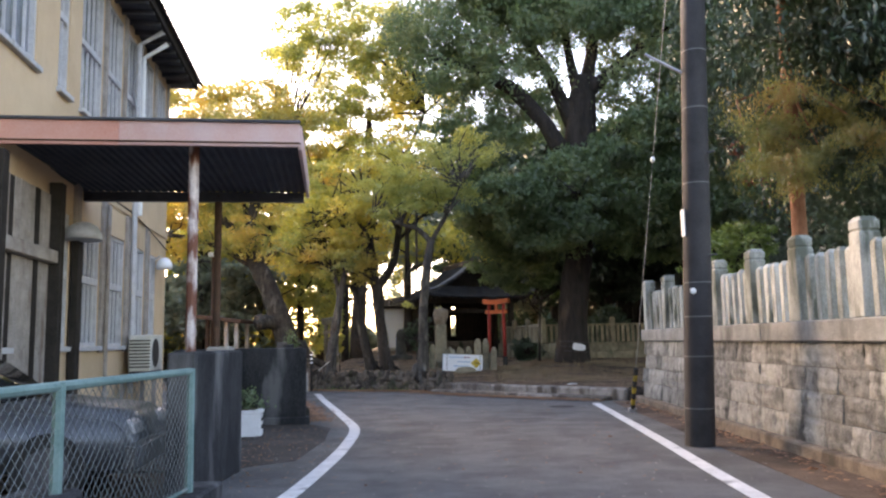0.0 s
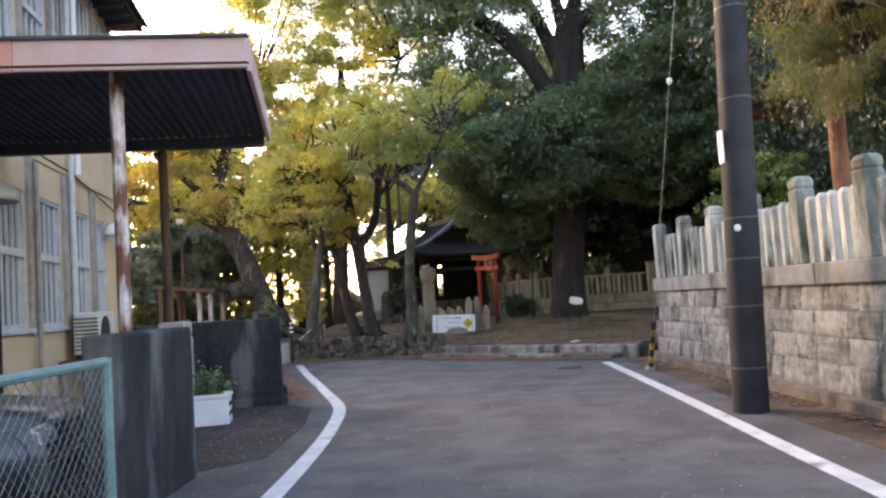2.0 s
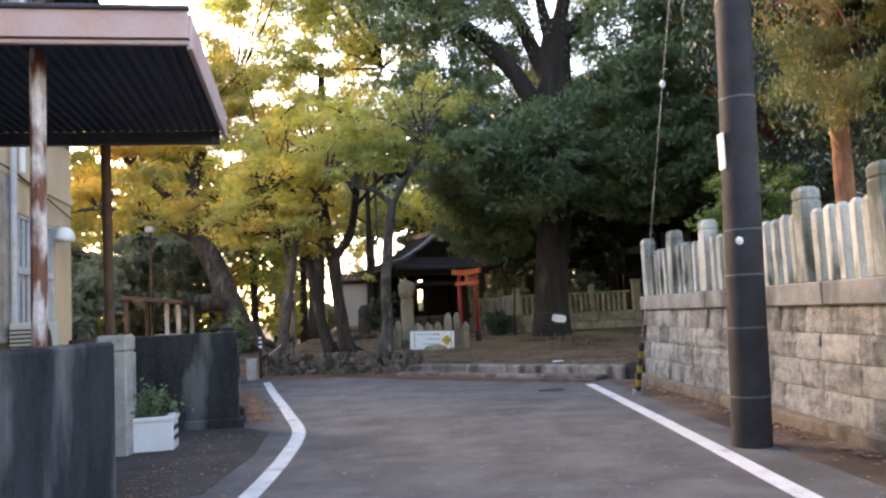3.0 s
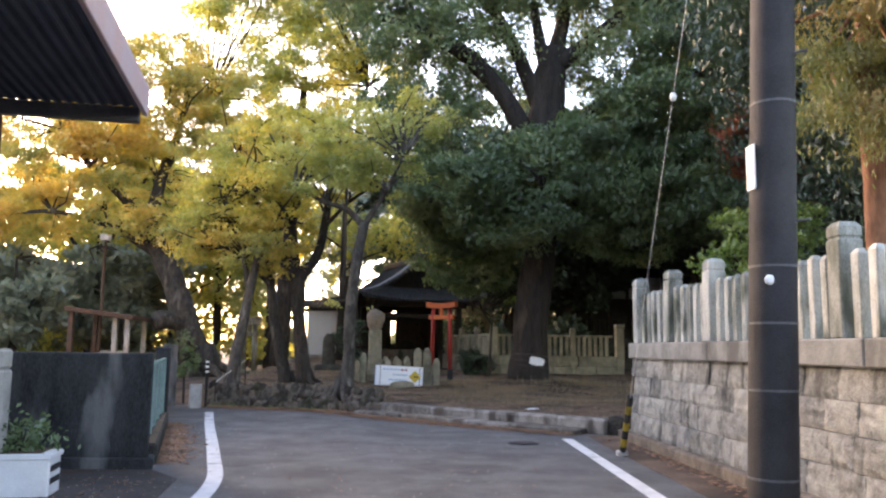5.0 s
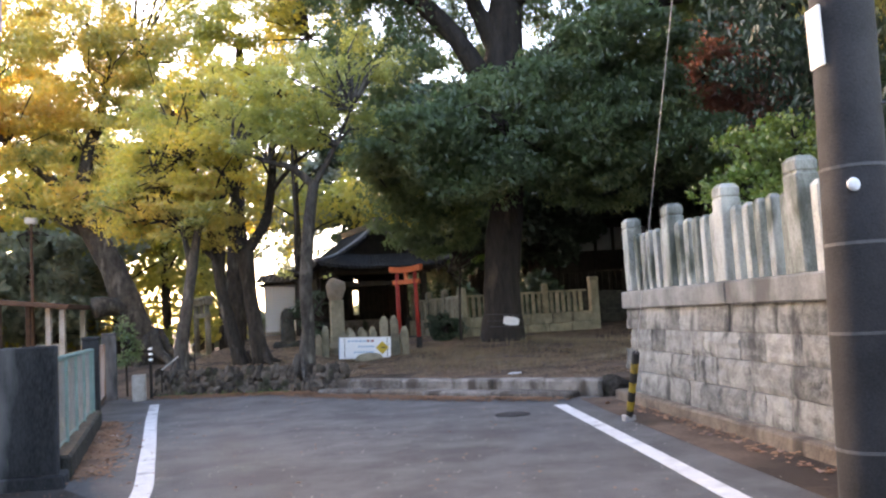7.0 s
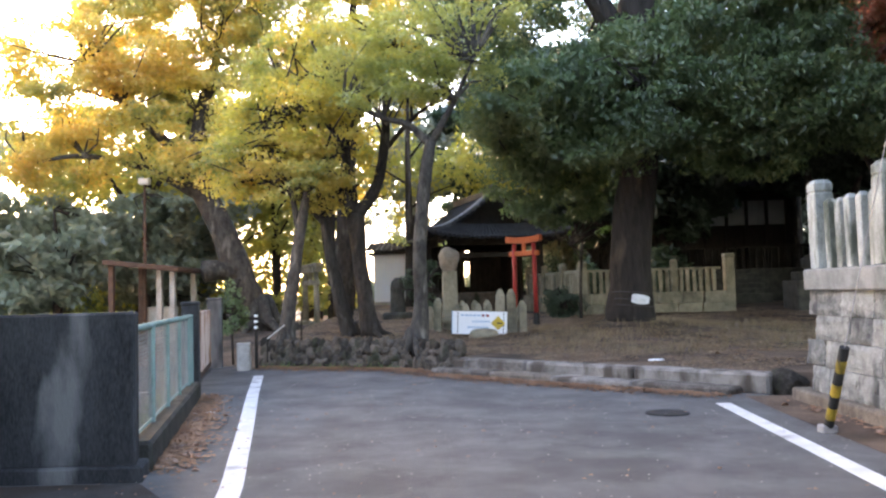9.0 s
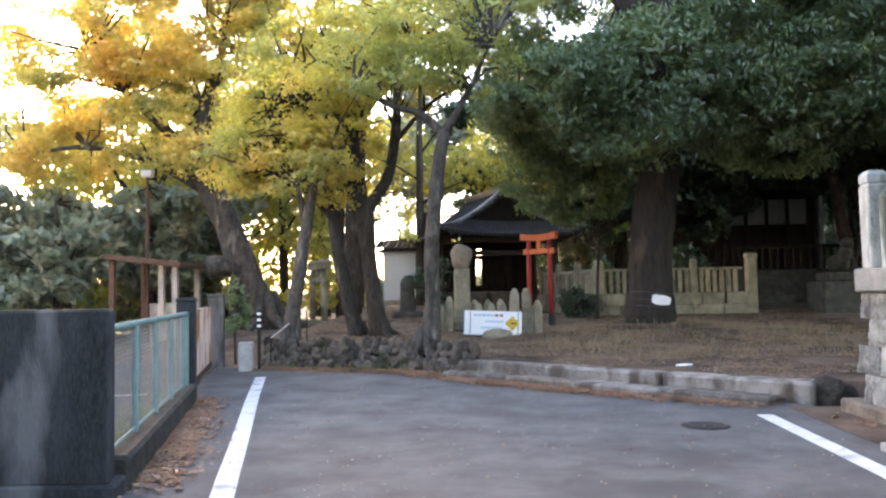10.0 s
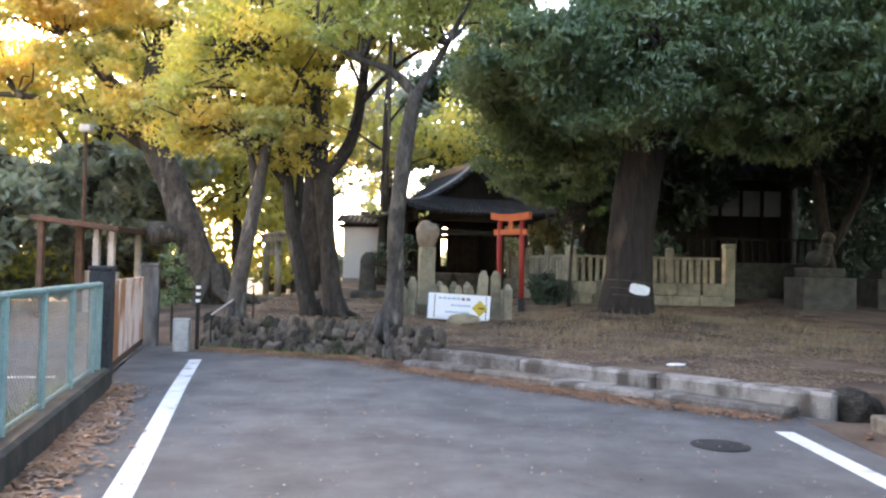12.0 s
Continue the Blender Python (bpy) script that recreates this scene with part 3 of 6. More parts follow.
# ---- mesh fences ----
def mesh_panel(a, b, z0, z1, step=0.075, r=0.0022):
    """Diamond wire netting between two points of the plan, as thin three-sided wires."""
    a, b = Vector((*a, 0)), Vector((*b, 0))
    d = b - a
    L = d.length
    d.normalize()
    nrm = Vector((-d.y, d.x, 0))
    H = z1 - z0
    vs, fs = [], []

    def wire(s0, h0, s1, h1):
        p, q = a + d * s0 + Vector((0, 0, z0 + h0)), a + d * s1 + Vector((0, 0, z0 + h1))
        w = (q - p).normalized().cross(nrm)
        base = len(vs)
        for c in (p, q):
            vs.extend([c + w * r, c - w * r * 0.5 + nrm * r * 0.87, c - w * r * 0.5 - nrm * r * 0.87])
        for k in range(3):
            fs.append((base + k, base + (k + 1) % 3, base + 3 + (k + 1) % 3, base + 3 + k))
    s = -H
    while s < L:
        s0, h0, s1, h1 = s, 0.0, s + H, H
        if s0 < 0:
            h0, s0 = -s0, 0.0
        if s1 > L:
            h1, s1 = H - (s1 - L), L
        if s1 > s0:
            wire(s0, h0, s1, h1)
            wire(s0, H - h0, s1, H - h1)
        s += step
    return vs, fs


def mesh_fence(points, z0, z1, label, post_r=0.03, step=0.075):
    e = empty("mesh_fence", (*points[0], 0), label, "fence")
    off = Vector((-points[0][0], -points[0][1], 0))
    for a, b in zip(points, points[1:]):
        vs, fs = mesh_panel(a, b, z0 + 0.02, z1 - 0.02, step)
        me = bpy.data.meshes.new("netting")
        me.from_pydata([v + off for v in vs], [], fs)
        part("netting", me, M_WIRE, e, "grey diamond wire netting")
        part("top_rail", tube([Vector((*a, z1)) + off, Vector((*b, z1)) + off], [0.026] * 2, 8), M_TEAL, e, "faded teal top rail")
        part("bottom_rail", tube([Vector((*a, z0 + 0.03)) + off, Vector((*b, z0 + 0.03)) + off], [0.014] * 2, 6), M_TEAL, e)
    for p in points:
        part("post", tube([Vector((*p, z0 - 0.12)) + off, Vector((*p, z1 + 0.02)) + off], [post_r] * 2, 8), M_TEAL, e)
    return e


part_kerb = tagged(part("fence_kerb", prism([(-2.05, -2), (-1.72, -2), (-1.7, 6.75), (-1.98, 6.75)], -0.1, 0.14, bevel=0.02), M_CONCRETE_D), "low dark concrete kerb under the netting fence", "kerb", kind="structure")
tagged(part("concrete_block", box(-2.12, -1.78, 3.6, 4.5, 0.0, 0.5, 0.03), M_CONCRETE_D), "dark concrete block at the foot of a fence post", "concrete block")
mesh_fence([(-1.83, -1.2), (-1.84, 0.6), (-1.85, 2.45), (-1.85, 4.32), (-1.82, 6.27)], 0.14, 1.03, "netting fence with faded teal posts and a sagging rail", 0.032)
tagged(part("fence_kerb", prism([(-2.27, 12.7), (-2.06, 12.7), (-3.08, 16.75), (-3.3, 16.75)], -0.05, 0.22, bevel=0.025), M_DARKSTONE), "mossy dark concrete kerb under the netting fence", "kerb", kind="structure")
mesh_fence([(-2.2, 12.72), (-2.42, 13.6), (-2.64, 14.5), (-2.86, 15.4), (-3.08, 16.3), (-3.13, 16.55)], 0.22, 1.03, "netting fence with faded teal posts on a kerb", 0.03, 0.06)

# ---- gate ----
def pillar_block(name, at, w, d, h, mat, label, turn=14.0):
    e = empty(name, (*at, 0), label, "gate pillar", turn=turn)
    part("shaft", box(-w / 2, w / 2, -d / 2, d / 2, -0.05, h - 0.05, 0.012), mat, e)
    part("cap", box(-w / 2 - 0.008, w / 2 + 0.008, -d / 2 - 0.008, d / 2 + 0.008, h - 0.05, h, 0.015), mat, e)
    return e


pillar_block("gate_pillar", (-3.24, 16.86), 0.21, 0.24, 1.21, M_CONCRETE_D, "dark concrete gate pillar beside the netting fence")
pillar_block("gate_pillar", (-4.28, 21.05), 0.26, 0.26, 1.26, M_CONCRETE_D, "dark concrete gate pillar at the end of the gate")
gate = empty("sliding_gate", (-3.36, 17.1, 0), "rusty cream-painted steel sliding gate, closed", "gate", turn=14.4)
part("sheet", box(-0.012, 0.012, 0, 3.75, 0.12, 1.02), M_GATE, gate)
for i in range(26):
    part("rib", box(0.01, 0.03, 0.03 + i * 0.147, 0.1 + i * 0.147, 0.12, 1.02, 0.004), M_GATE, gate)
part("frame_rail", box(-0.025, 0.035, 0, 3.75, 1.0, 1.05, 0.005), M_GATE, gate)
part("frame_rail", box(-0.025, 0.04, 0, 3.75, 0.06, 0.14, 0.005), M_RUST, gate)
bollard = empty("marker_post", (-3.58, 20.4, 0), "short pale grey concrete marker post", "post", turn=10)
part("shaft", prism([(-0.11, -0.1), (0.11, -0.1), (0.12, 0.1), (-0.12, 0.1)], -0.03, 0.47, bevel=0.015), M_CONCRETE, bollard)
pk = empty("striped_pole", (-3.42, 20.62, 0), "thin dark pole with black and white bands", "pole")
part("shaft", tube([(0, 0, -0.03), (0, 0, 0.98)], [0.032, 0.03], 8), M_DARKWOOD, pk)
for i in range(3):
    part("band", tube([(0, 0, 0.7 + i * 0.1), (0, 0, 0.74 + i * 0.1)], [0.034] * 2, 8), M_WHITE, pk, "white band")
rail = empty("handrail", (-3.3, 20.9, 0), "thin pale handrail rising beside the bank", "handrail")
part("rail", tube([(0, 0, 0.5), (0.5, 0.55, 0.95)], [0.013] * 2, 6), M_CONCRETE, rail)
part("post", tube([(0.0, 0, -0.03), (0.0, 0, 0.51)], [0.012] * 2, 6), M_DARKWOOD, rail)
part("post", tube([(0.5, 0.55, 0.2), (0.5, 0.55, 0.96)], [0.012] * 2, 6), M_DARKWOOD, rail)

# ---- planter ----
pl = empty("planter", (-2.66, 10.98, 0), "white styrofoam box planter with a leafy plant", "planter", turn=8)
b = box(-0.3, 0.26, -0.17, 0.17, 0.0, 0.34, 0.012)
part("box", b, M_WHITE, pl)
part("rim", box(-0.315, 0.275, -0.185, 0.185, 0.3, 0.35, 0.01), M_WHITE, pl)
part("soil", box(-0.24, 0.18, -0.14, 0.14, 0.345, 0.36), M_SOIL, pl, "dark potting soil")
rng = np.random.default_rng(5)
cs = rng.normal(size=(420, 3)) * (0.15, 0.1, 0.09) + (-0.03, 0, 0.45)
cs[:, 2] = np.maximum(cs[:, 2], 0.38)
part("foliage", leaves_mesh("foliage", cs, rng.uniform(0.04, 0.09, 420), L_CAMPHOR, rng), None, pl, "dark green leafy plant")
bm = None
for i in range(9):
    bm = tube([(-0.03 + rr.uniform(-0.1, 0.1), rr.uniform(-0.08, 0.08), 0.34), (rr.uniform(-0.2, 0.15), rr.uniform(-0.15, 0.15), 0.55)], [0.006, 0.003], 5, bm)
part("stems", bm, M_BARK, pl)
for z in (0.1, 0.2):
    part("slot", box(0.26, 0.264, -0.14, 0.14, z, z + 0.05), M_POLE, pl, "dark slot in the side")

# ---- two-storey building ----
B = empty("school_building", (-5.22, 14.5, 0.04), "old two-storey ochre rendered building with wooden windows", "building", turn=8.6)
B.scale = (0.92, 0.92, 0.92)
E1 = 1.0
LOWER = [(-9.4, -8.4), (-8.0, -7.0), (-5.95, -5.15), (-4.85, -3.75), (-3.55, -2.32), (-2.1, -0.88), (-0.66, 0.1)]
UPPER = [(-9.4, -8.4), (-8.0, -6.6), (-5.85, -5.45), (-4.95, -3.9), (-3.8, -2.75), (-2.65, -1.6), (-1.5, -0.45), (-0.35, 0.7)]


def facade(x0, x1, s0, s1, z0, z1, holes, ha, hb):
    """A wall with real openings: piers and bands between the holes."""
    b = box(x0, x1, s0, s1, z0, ha)
    b = box(x0, x1, s0, s1, hb, z1, bm=b)
    q = s0
    for a, c in sorted(holes):
        b = box(x0, x1, q, a, ha, hb, bm=b)
        q = c
    return box(x0, x1, q, s1, ha, hb, bm=b)


part("wall", facade(-0.2, 0.0, -16, E1, -0.05, 3.6, LOWER, 1.3, 3.05), M_OCHRE, B)
part("wall", facade(-0.2, 0.0, -16, E1, 3.6, 6.95, UPPER, 4.6, 6.72), M_OCHRE, B)
part("wall", box(-8, -0.2, E1 - 0.2, E1, -0.05, 6.95), M_OCHRE, B)
part("wall", box(-8, -0.2, -16, -15.8, -0.05, 6.95), M_OCHRE, B)
part("wall", box(-8, -7.8, -15.8, E1 - 0.2, -0.05, 6.95), M_OCHRE, B)
part("floor_slab", box(-7.8, -0.2, -15.8, E1 - 0.2, 3.5, 3.7), M_DARKWOOD, B)
part("string_course", box(-0.02, 0.03, -16, E1 + 0.02, 3.52, 3.66, 0.008), M_OCHRE, B)


def window(a, c, z0, z1, rail_z, bars, inner):
    w = part("window", facade(-0.13, -0.02, a + 0.001, c - 0.001, z0, z1, [(a + 0.05, c - 0.05)], z0 + 0.05, z1 - 0.05), M_FRAME, B, "grey painted wooden window")
    part("rail", box(-0.12, -0.01, a + 0.05, c - 0.05, rail_z - 0.05, rail_z + 0.05, 0.006), M_FRAME, w)
    part("sill", box(-0.1, 0.07, a - 0.04, c + 0.04, z0 - 0.07, z0 - 0.002, 0.008), M_FRAME, w)
    for lo, hi in ((z0 + 0.05, rail_z - 0.05), (rail_z + 0.05, z1 - 0.05)):
        part("pane", box(-0.085, -0.08, a + 0.05, c - 0.05, lo, hi), M_PANE, w, "dusty glass pane")
    for k in range(1, bars + 1):
        s = a + (c - a) * k / (bars + 1)
        part("bar", box(-0.06, -0.03, s - 0.014, s + 0.014, z0 + 0.05, z1 - 0.05), M_FRAME, w)
    # This sheet's colour carries sky reflection (M_CURTAIN), room shade (M_ROOM).
    part("curtain", box(-0.19, -0.17, a, c, z0, z1), inner, w, "sheet behind the glass, coloured as curtain with sky reflection, or as room shade")


M_PANE = bpy.data.materials.new("pane_glass")
M_PANE.use_nodes = True
pb = M_PANE.node_tree.nodes["Principled BSDF"]
pb.inputs["Base Color"].default_value, pb.inputs["Roughness"].default_value, pb.inputs["Transmission Weight"].default_value = (0.75, 0.8, 0.85, 1), 0.12, 0.85
for a, c in LOWER:
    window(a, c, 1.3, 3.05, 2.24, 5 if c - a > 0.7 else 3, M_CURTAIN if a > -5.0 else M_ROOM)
for a, c in UPPER:
    window(a, c, 4.6, 6.72, 5.6, 4 if c - a > 0.7 else 1, M_CURTAIN)
for s in (-4.95, -3.65, -2.22, -0.78):
    part("timber_post", box(0.0, 0.05, s - 0.11, s + 0.11, 1.2, 3.5, 0.006), M_OLDWOOD, B, "weathered timber post")
for s in (-3.85, -2.7, -1.55, -0.4, 0.78):
    part("timber_post", box(0.0, 0.05, s - 0.06, s + 0.06, 4.5, 6.85, 0.006), M_OLDWOOD, B)
part("downpipe", tube([(0.1, -2.12, 0.5), (0.1, -2.12, 6.6), (0.5, -2.12, 6.86)], [0.045] * 3, 8), M_FRAME, B, "pale drain pipe")
part("downpipe", tube([(0.09, -3.62, 0.3), (0.09, -3.62, 3.45)], [0.03] * 2, 8), M_OLDWOOD, B)
part("downpipe", tube([(0.09, -1.74, 3.6), (0.09, -1.74, 6.5), (0.5, -1.74, 6.78)], [0.045] * 3, 8), M_WHITE, B, "white drain pipe")
part("cable", tube([(0.03, -3.6, 3.62), (0.04, -2.0, 3.6), (0.05, -1.0, 3.5), (0.04, 0.95, 3.28)], [0.012] * 4, 5), M_BLACK, B)
# eaves and tiled roof
part("soffit", box(-8.6, 0.55, -16.5, E1 + 0.2, 6.9, 6.96), M_SHEET, B)
part("eave_board", box(0.5, 0.56, -16.5, E1 + 0.2, 6.88, 7.02, 0.006), M_DARKWOOD, B)
b = bmesh.new()
ridge_z = 9.4
rows = []
for i in range(0, 141):
    s = -16.6 + i * (17.9 / 140)
    lift = 0.035 * (1 if i % 2 else -1)
    rows.append([b.verts.new((0.66, s, 7.02 + lift)), b.verts.new((-4.0, s, ridge_z + lift)), b.verts.new((-8.7, s, 7.02 + lift))])
for a, c in zip(rows, rows[1:]):
    b.faces.new((a[0], c[0], c[1], a[1])); b.faces.new((a[1], c[1], c[2], a[2]))
bmesh.ops.solidify(b, geom=b.faces[:], thickness=0.05)
part("roof", b, M_TILE, B, "dark tiled roof")
for s in np.arange(-16, E1, 0.45):
    part("rafter", box(0.0, 0.52, s - 0.03, s + 0.03, 6.82, 6.9), M_SHEET, B)
for k in range(24):
    part("plank", box(0.02, 0.06 + 0.006 * (k % 3), -9.6 + k * 0.15, -9.46 + k * 0.15, -0.05, 3.15), M_OLDWOOD if k % 5 else M_DARKWOOD, B, "weathered grey plank" if k % 5 else "dark plank")
for s in (-9.6, -7.8, -6.05):
    part("timber_post", box(0.05, 0.2, s - 0.08, s + 0.08, -0.05, 3.3, 0.01), M_DARKWOOD, B)
part("lintel", box(0.05, 0.18, -9.6, -6.0, 2.3, 2.45, 0.01), M_OLDWOOD, B)
# things on the facade
lamp = part("wall_lamp", tube([(0.02, -0.1, 2.98), (0.12, -0.1, 3.05)], [0.02] * 2, 6), M_FRAME, B)
d = bmesh.new()
bmesh.ops.create_uvsphere(d, u_segments=16, v_segments=8, radius=0.16, matrix=Matrix.Translation((0.2, -0.1, 2.84)) @ Matrix.Diagonal((1, 1, 1.15, 1)))
for v in [v for v in d.verts if v.co.z < 2.79]:
    v.co.z = 2.79
part("shade", d, M_WHITE, lamp, "white enamel lamp shade", smooth=True)
part("dark_board", box(0.02, 0.12, -5.16, -4.96, 0.5, 2.74, 0.01), M_DARKWOOD, B, "tall dark board")
d = bmesh.new()
bmesh.ops.create_uvsphere(d, u_segments=16, v_segments=8, radius=0.3, matrix=Matrix.Translation((0.2, -5.25, 2.72)) @ Matrix.Diagonal((0.8, 1, 0.75, 1)))
for v in [v for v in d.verts if v.co.z < 2.7]:
    v.co.z = 2.7
part("hood", d, M_FRAME, B, "pale rounded hood", smooth=True)
Q = B.matrix_basis.copy()


def in_building(s, x=0.0, z=0.0):
    return Q @ Vector((x, s, z))


def ac_unit(s):
    at = in_building(s, 0.32, 0.8)
    e = empty("air_conditioner", at, "cream outdoor air conditioner unit with a grille", "air conditioner", turn=8.6)
    part("case", box(-0.16, 0.16, -0.42, 0.42, 0.06, 0.62, 0.015), M_AC, e)
    for k in range(9):
        part("grille_slat", box(-0.15, 0.15, -0.435, -0.42, 0.12 + k * 0.05, 0.14 + k * 0.05), M_BLACK, e)
    d2 = bmesh.new()
    bmesh.ops.create_cone(d2, cap_ends=True, segments=24, radius1=0.22, radius2=0.22, depth=0.012, matrix=Matrix.Translation((0.164, -0.1, 0.34)) @ Matrix.Rotation(math.pi / 2, 4, "Y"))
    part("fan_grille", d2, M_BLACK, e, "dark round fan grille")
    for k in (-0.3, 0.3):
        part("foot", box(-0.17, 0.17, k - 0.03, k + 0.03, 0.0, 0.062), M_BLACK, e)
    return e


ac_unit(-2.0)
e = empty("wooden_shelf", in_building(-2.0, 0.35, -0.043), "low weathered wooden shelf under the air conditioner", "shelf", turn=8.6)
part("board", box(-0.28, 0.3, -0.75, 0.75, 0.73, 0.78, 0.008), M_RUST, e)
for sx in (-0.22, 0.24):
    for sy in (-0.65, 0.65):
        part("leg", box(sx - 0.03, sx + 0.03, sy - 0.03, sy + 0.03, 0, 0.73), M_OLDWOOD, e)

# ---- parked car under the carport ----
def rounded(points, y0, y1, bevel=0.05):
    """A side outline swept across the car's width, edges rounded."""
    b2 = bmesh.new()
    lo = [b2.verts.new((x, y0, z)) for x, z in points]
    hi = [b2.verts.new((x, y1, z)) for x, z in points]
    b2.faces.new(lo); b2.faces.new(hi[::-1])
    for i in range(len(lo)):
        j = (i + 1) % len(lo)
        b2.faces.new((lo[i], hi[i], hi[j], lo[j]))
    bmesh.ops.recalc_face_normals(b2, faces=b2.faces[:])
    bmesh.ops.bevel(b2, geom=b2.edges[:], offset=bevel, segments=3, affect="EDGES")
    return b2


car = empty("parked_car", (-2.5, 7.35, 0), "dark grey hatchback car parked behind the netting fence", "car", turn=188)
part("body", rounded([(0.0, 0.25), (0.0, 0.55), (0.12, 0.68), (0.9, 0.78), (3.3, 0.8), (3.4, 0.5), (3.4, 0.25)], -0.74, 0.74, 0.06), M_CAR, car, smooth=True)
part("cabin", rounded([(1.0, 0.76), (1.5, 1.12), (2.0, 1.24), (3.0, 1.2), (3.3, 0.78)], -0.66, 0.66, 0.06), M_DARKGLASS, car, "dark glass cabin", smooth=True)
part("roof", rounded([(1.6, 1.19), (2.0, 1.27), (2.9, 1.24), (2.95, 1.2)], -0.6, 0.6, 0.02), M_CAR, car)
part("bumper", rounded([(-0.05, 0.24), (-0.05, 0.45), (0.1, 0.47), (0.1, 0.24)], -0.7, 0.7, 0.03), M_CAR, car, "grey bumper")
for s in (-1, 1):
    part("headlight", rounded([(-0.015, 0.52), (0.02, 0.62), (0.25, 0.67), (0.2, 0.54)], 0.5 * s - 0.15, 0.5 * s + 0.15, 0.015), M_STEEL, car, "dull headlight")
    for wx in (0.62, 2.75):
        wheel = part("wheel", tube([(wx, s * 0.62, 0.28), (wx, s * 0.765, 0.28)], [0.28] * 2, 20), M_BLACK, car, "black tyre")
        part("rim", tube([(wx, s * 0.75, 0.28), (wx, s * 0.78, 0.28)], [0.17] * 2, 16), M_BAND, wheel)

# ---- kerb of the raised ground ----
kerb = empty("kerb", (0, 0, 0), "two low courses of worn pale kerb stones", "kerb", kind="structure")
K0, K1 = Vector((3.6, 15.93)), Vector((0.02, 19.18))
kd = (K1 - K0).normalized()
kn = Vector((kd.y, -kd.x))
if kn.y > 0:
    kn = -kn
L = (K1 - K0).length
s = 0.0
i = 0
while s < L - 0.1:
    ln = min(rr.uniform(1.1, 1.9), L - s)
    mid = K0 + kd * (s + ln / 2)
    ang = math.degrees(math.atan2(kd.y, kd.x))
    st = part("kerb_stone", box(-ln / 2 + 0.006, ln / 2 - 0.006, -0.14, 0.14, -0.1, 0.222, 0.03), M_KERB, kerb)
    st.matrix_basis = pose(mid.x - kn.x * 0.12, mid.y - kn.y * 0.12, rr.uniform(-0.015, 0.012), rr.uniform(-2, 2), 0, ang + rr.uniform(-0.8, 0.8))
    i += 1
    s += ln

s = 0.3
while s < L - 0.1:
    ln = min(rr.uniform(0.9, 2.0), L + 0.2 - s)
    st = part("step_stone", box(-ln / 2 + 0.004, ln / 2 - 0.004, -0.19, 0.19, -0.1, 0.1, 0.026), M_KERB if i % 3 else M_STEP, kerb, "worn lower kerb stone")
    mid = K0 + kd * (s + ln / 2) + kn * (0.15 + rr.uniform(-0.025, 0.025))
    st.matrix_basis = pose(mid.x, mid.y, rr.uniform(-0.02, 0.01), rr.uniform(-1.5, 1.5), rr.uniform(-0.5, 0.5), ang + rr.uniform(-1.2, 1.2))
    s += ln
    i += 1

# ---- small stone fence with the banner ----
def small_fence():
    e = empty("stone_fence", (0.45, 24.4, ground_z(0.45, 24.4)), "low old mossy stone fence around a monument", "fence")
    P2, S2 = slat_mesh("stone_post", 0.2, 0.95, 0.12), slat_mesh("stone_post", 0.16, 0.62, 0.1)
    P3 = slat_mesh("stone_post", 0.17, 0.8, 0.1)
    for m in (P2, S2, P3):
        m.materials.append(M_MOSSY)
    for x, y, me, h in [(-0.84, 0.0, P3, 1.12), (1.05, 0.0, P3, 0.98), (0.55, 0.12, P2, 1.1), (0.82, 0.12, P2, 1.1)] + [(-0.42 + 0.24 * k, 0.1, S2, 1.2) for k in range(4)] + [(-0.3 + 0.3 * k, 1.5, P3, 1.0) for k in range(5)] + [(-1.0 - 0.02 * k, 0.3 + 0.28 * k, S2, 1.1) for k in range(5)] + [(1.06, 0.28 + 0.28 * k, S2, 1.05) for k in range(5)]:
        o = part("stone_post", me, None, e)
        o.matrix_basis = pose(x, y, -0.05, rr.uniform(-1.5, 1.5), rr.uniform(-1.5, 1.5), rr.uniform(-5, 5))
        o.scale.z = h
    part("rail", box(-0.95, 1.0, 0.06, 0.14, 0.3, 0.42, 0.01), M_MOSSY, e)
    part("plinth", box(-1.05, 1.15, -0.02, 0.25, -0.15, 0.08, 0.02), M_MOSSY, e)
    return e


small_fence()
bz = ground_z(0.5, 24.2)
ban = empty("banner", (0.52, 24.22, bz + 0.01), "white vinyl notice banner with blue writing and a yellow sign", "banner")
ban.rotation_euler.y = radians(2.5)
part("sheet", box(-0.59, 0.61, -0.012, 0.0, 0.02, 0.52, 0.003), M_BANNER, ban)
part("edge", box(-0.605, -0.59, -0.015, 0.0, 0.02, 0.53), M_BLUE, ban)
for k, (x0, x1, z, mat) in enumerate([(-0.4, 0.22, 0.43, M_BLUE), (-0.15, 0.24, 0.3, M_BLUE), (-0.25, 0.22, 0.17, M_BLUE)]):
    n = 7
    for q in range(n):
        a = x0 + (x1 - x0) * q / n
        part("writing_bar", box(a, a + (x1 - x0) / n * 0.7, -0.0145, -0.011, z - 0.018, z + 0.018), mat, ban)
for q in range(2):
    part("writing_bar", box(0.05 + q * 0.1, 0.11 + q * 0.1, -0.0145, -0.011, 0.405, 0.455), M_RED, ban)
yb = box(-0.11, 0.11, -0.002, 0.002, -0.11, 0.11, m=Matrix.Translation((0.41, -0.016, 0.27)) @ Matrix.Rotation(math.pi / 4, 4, "Y"))
part("yellow_sign", yb, M_YELLOW, ban, "yellow diamond sign")
part("sign_mark", box(0.38, 0.5, -0.022, -0.0175, 0.255, 0.285, 0.0), M_BLACK, ban)
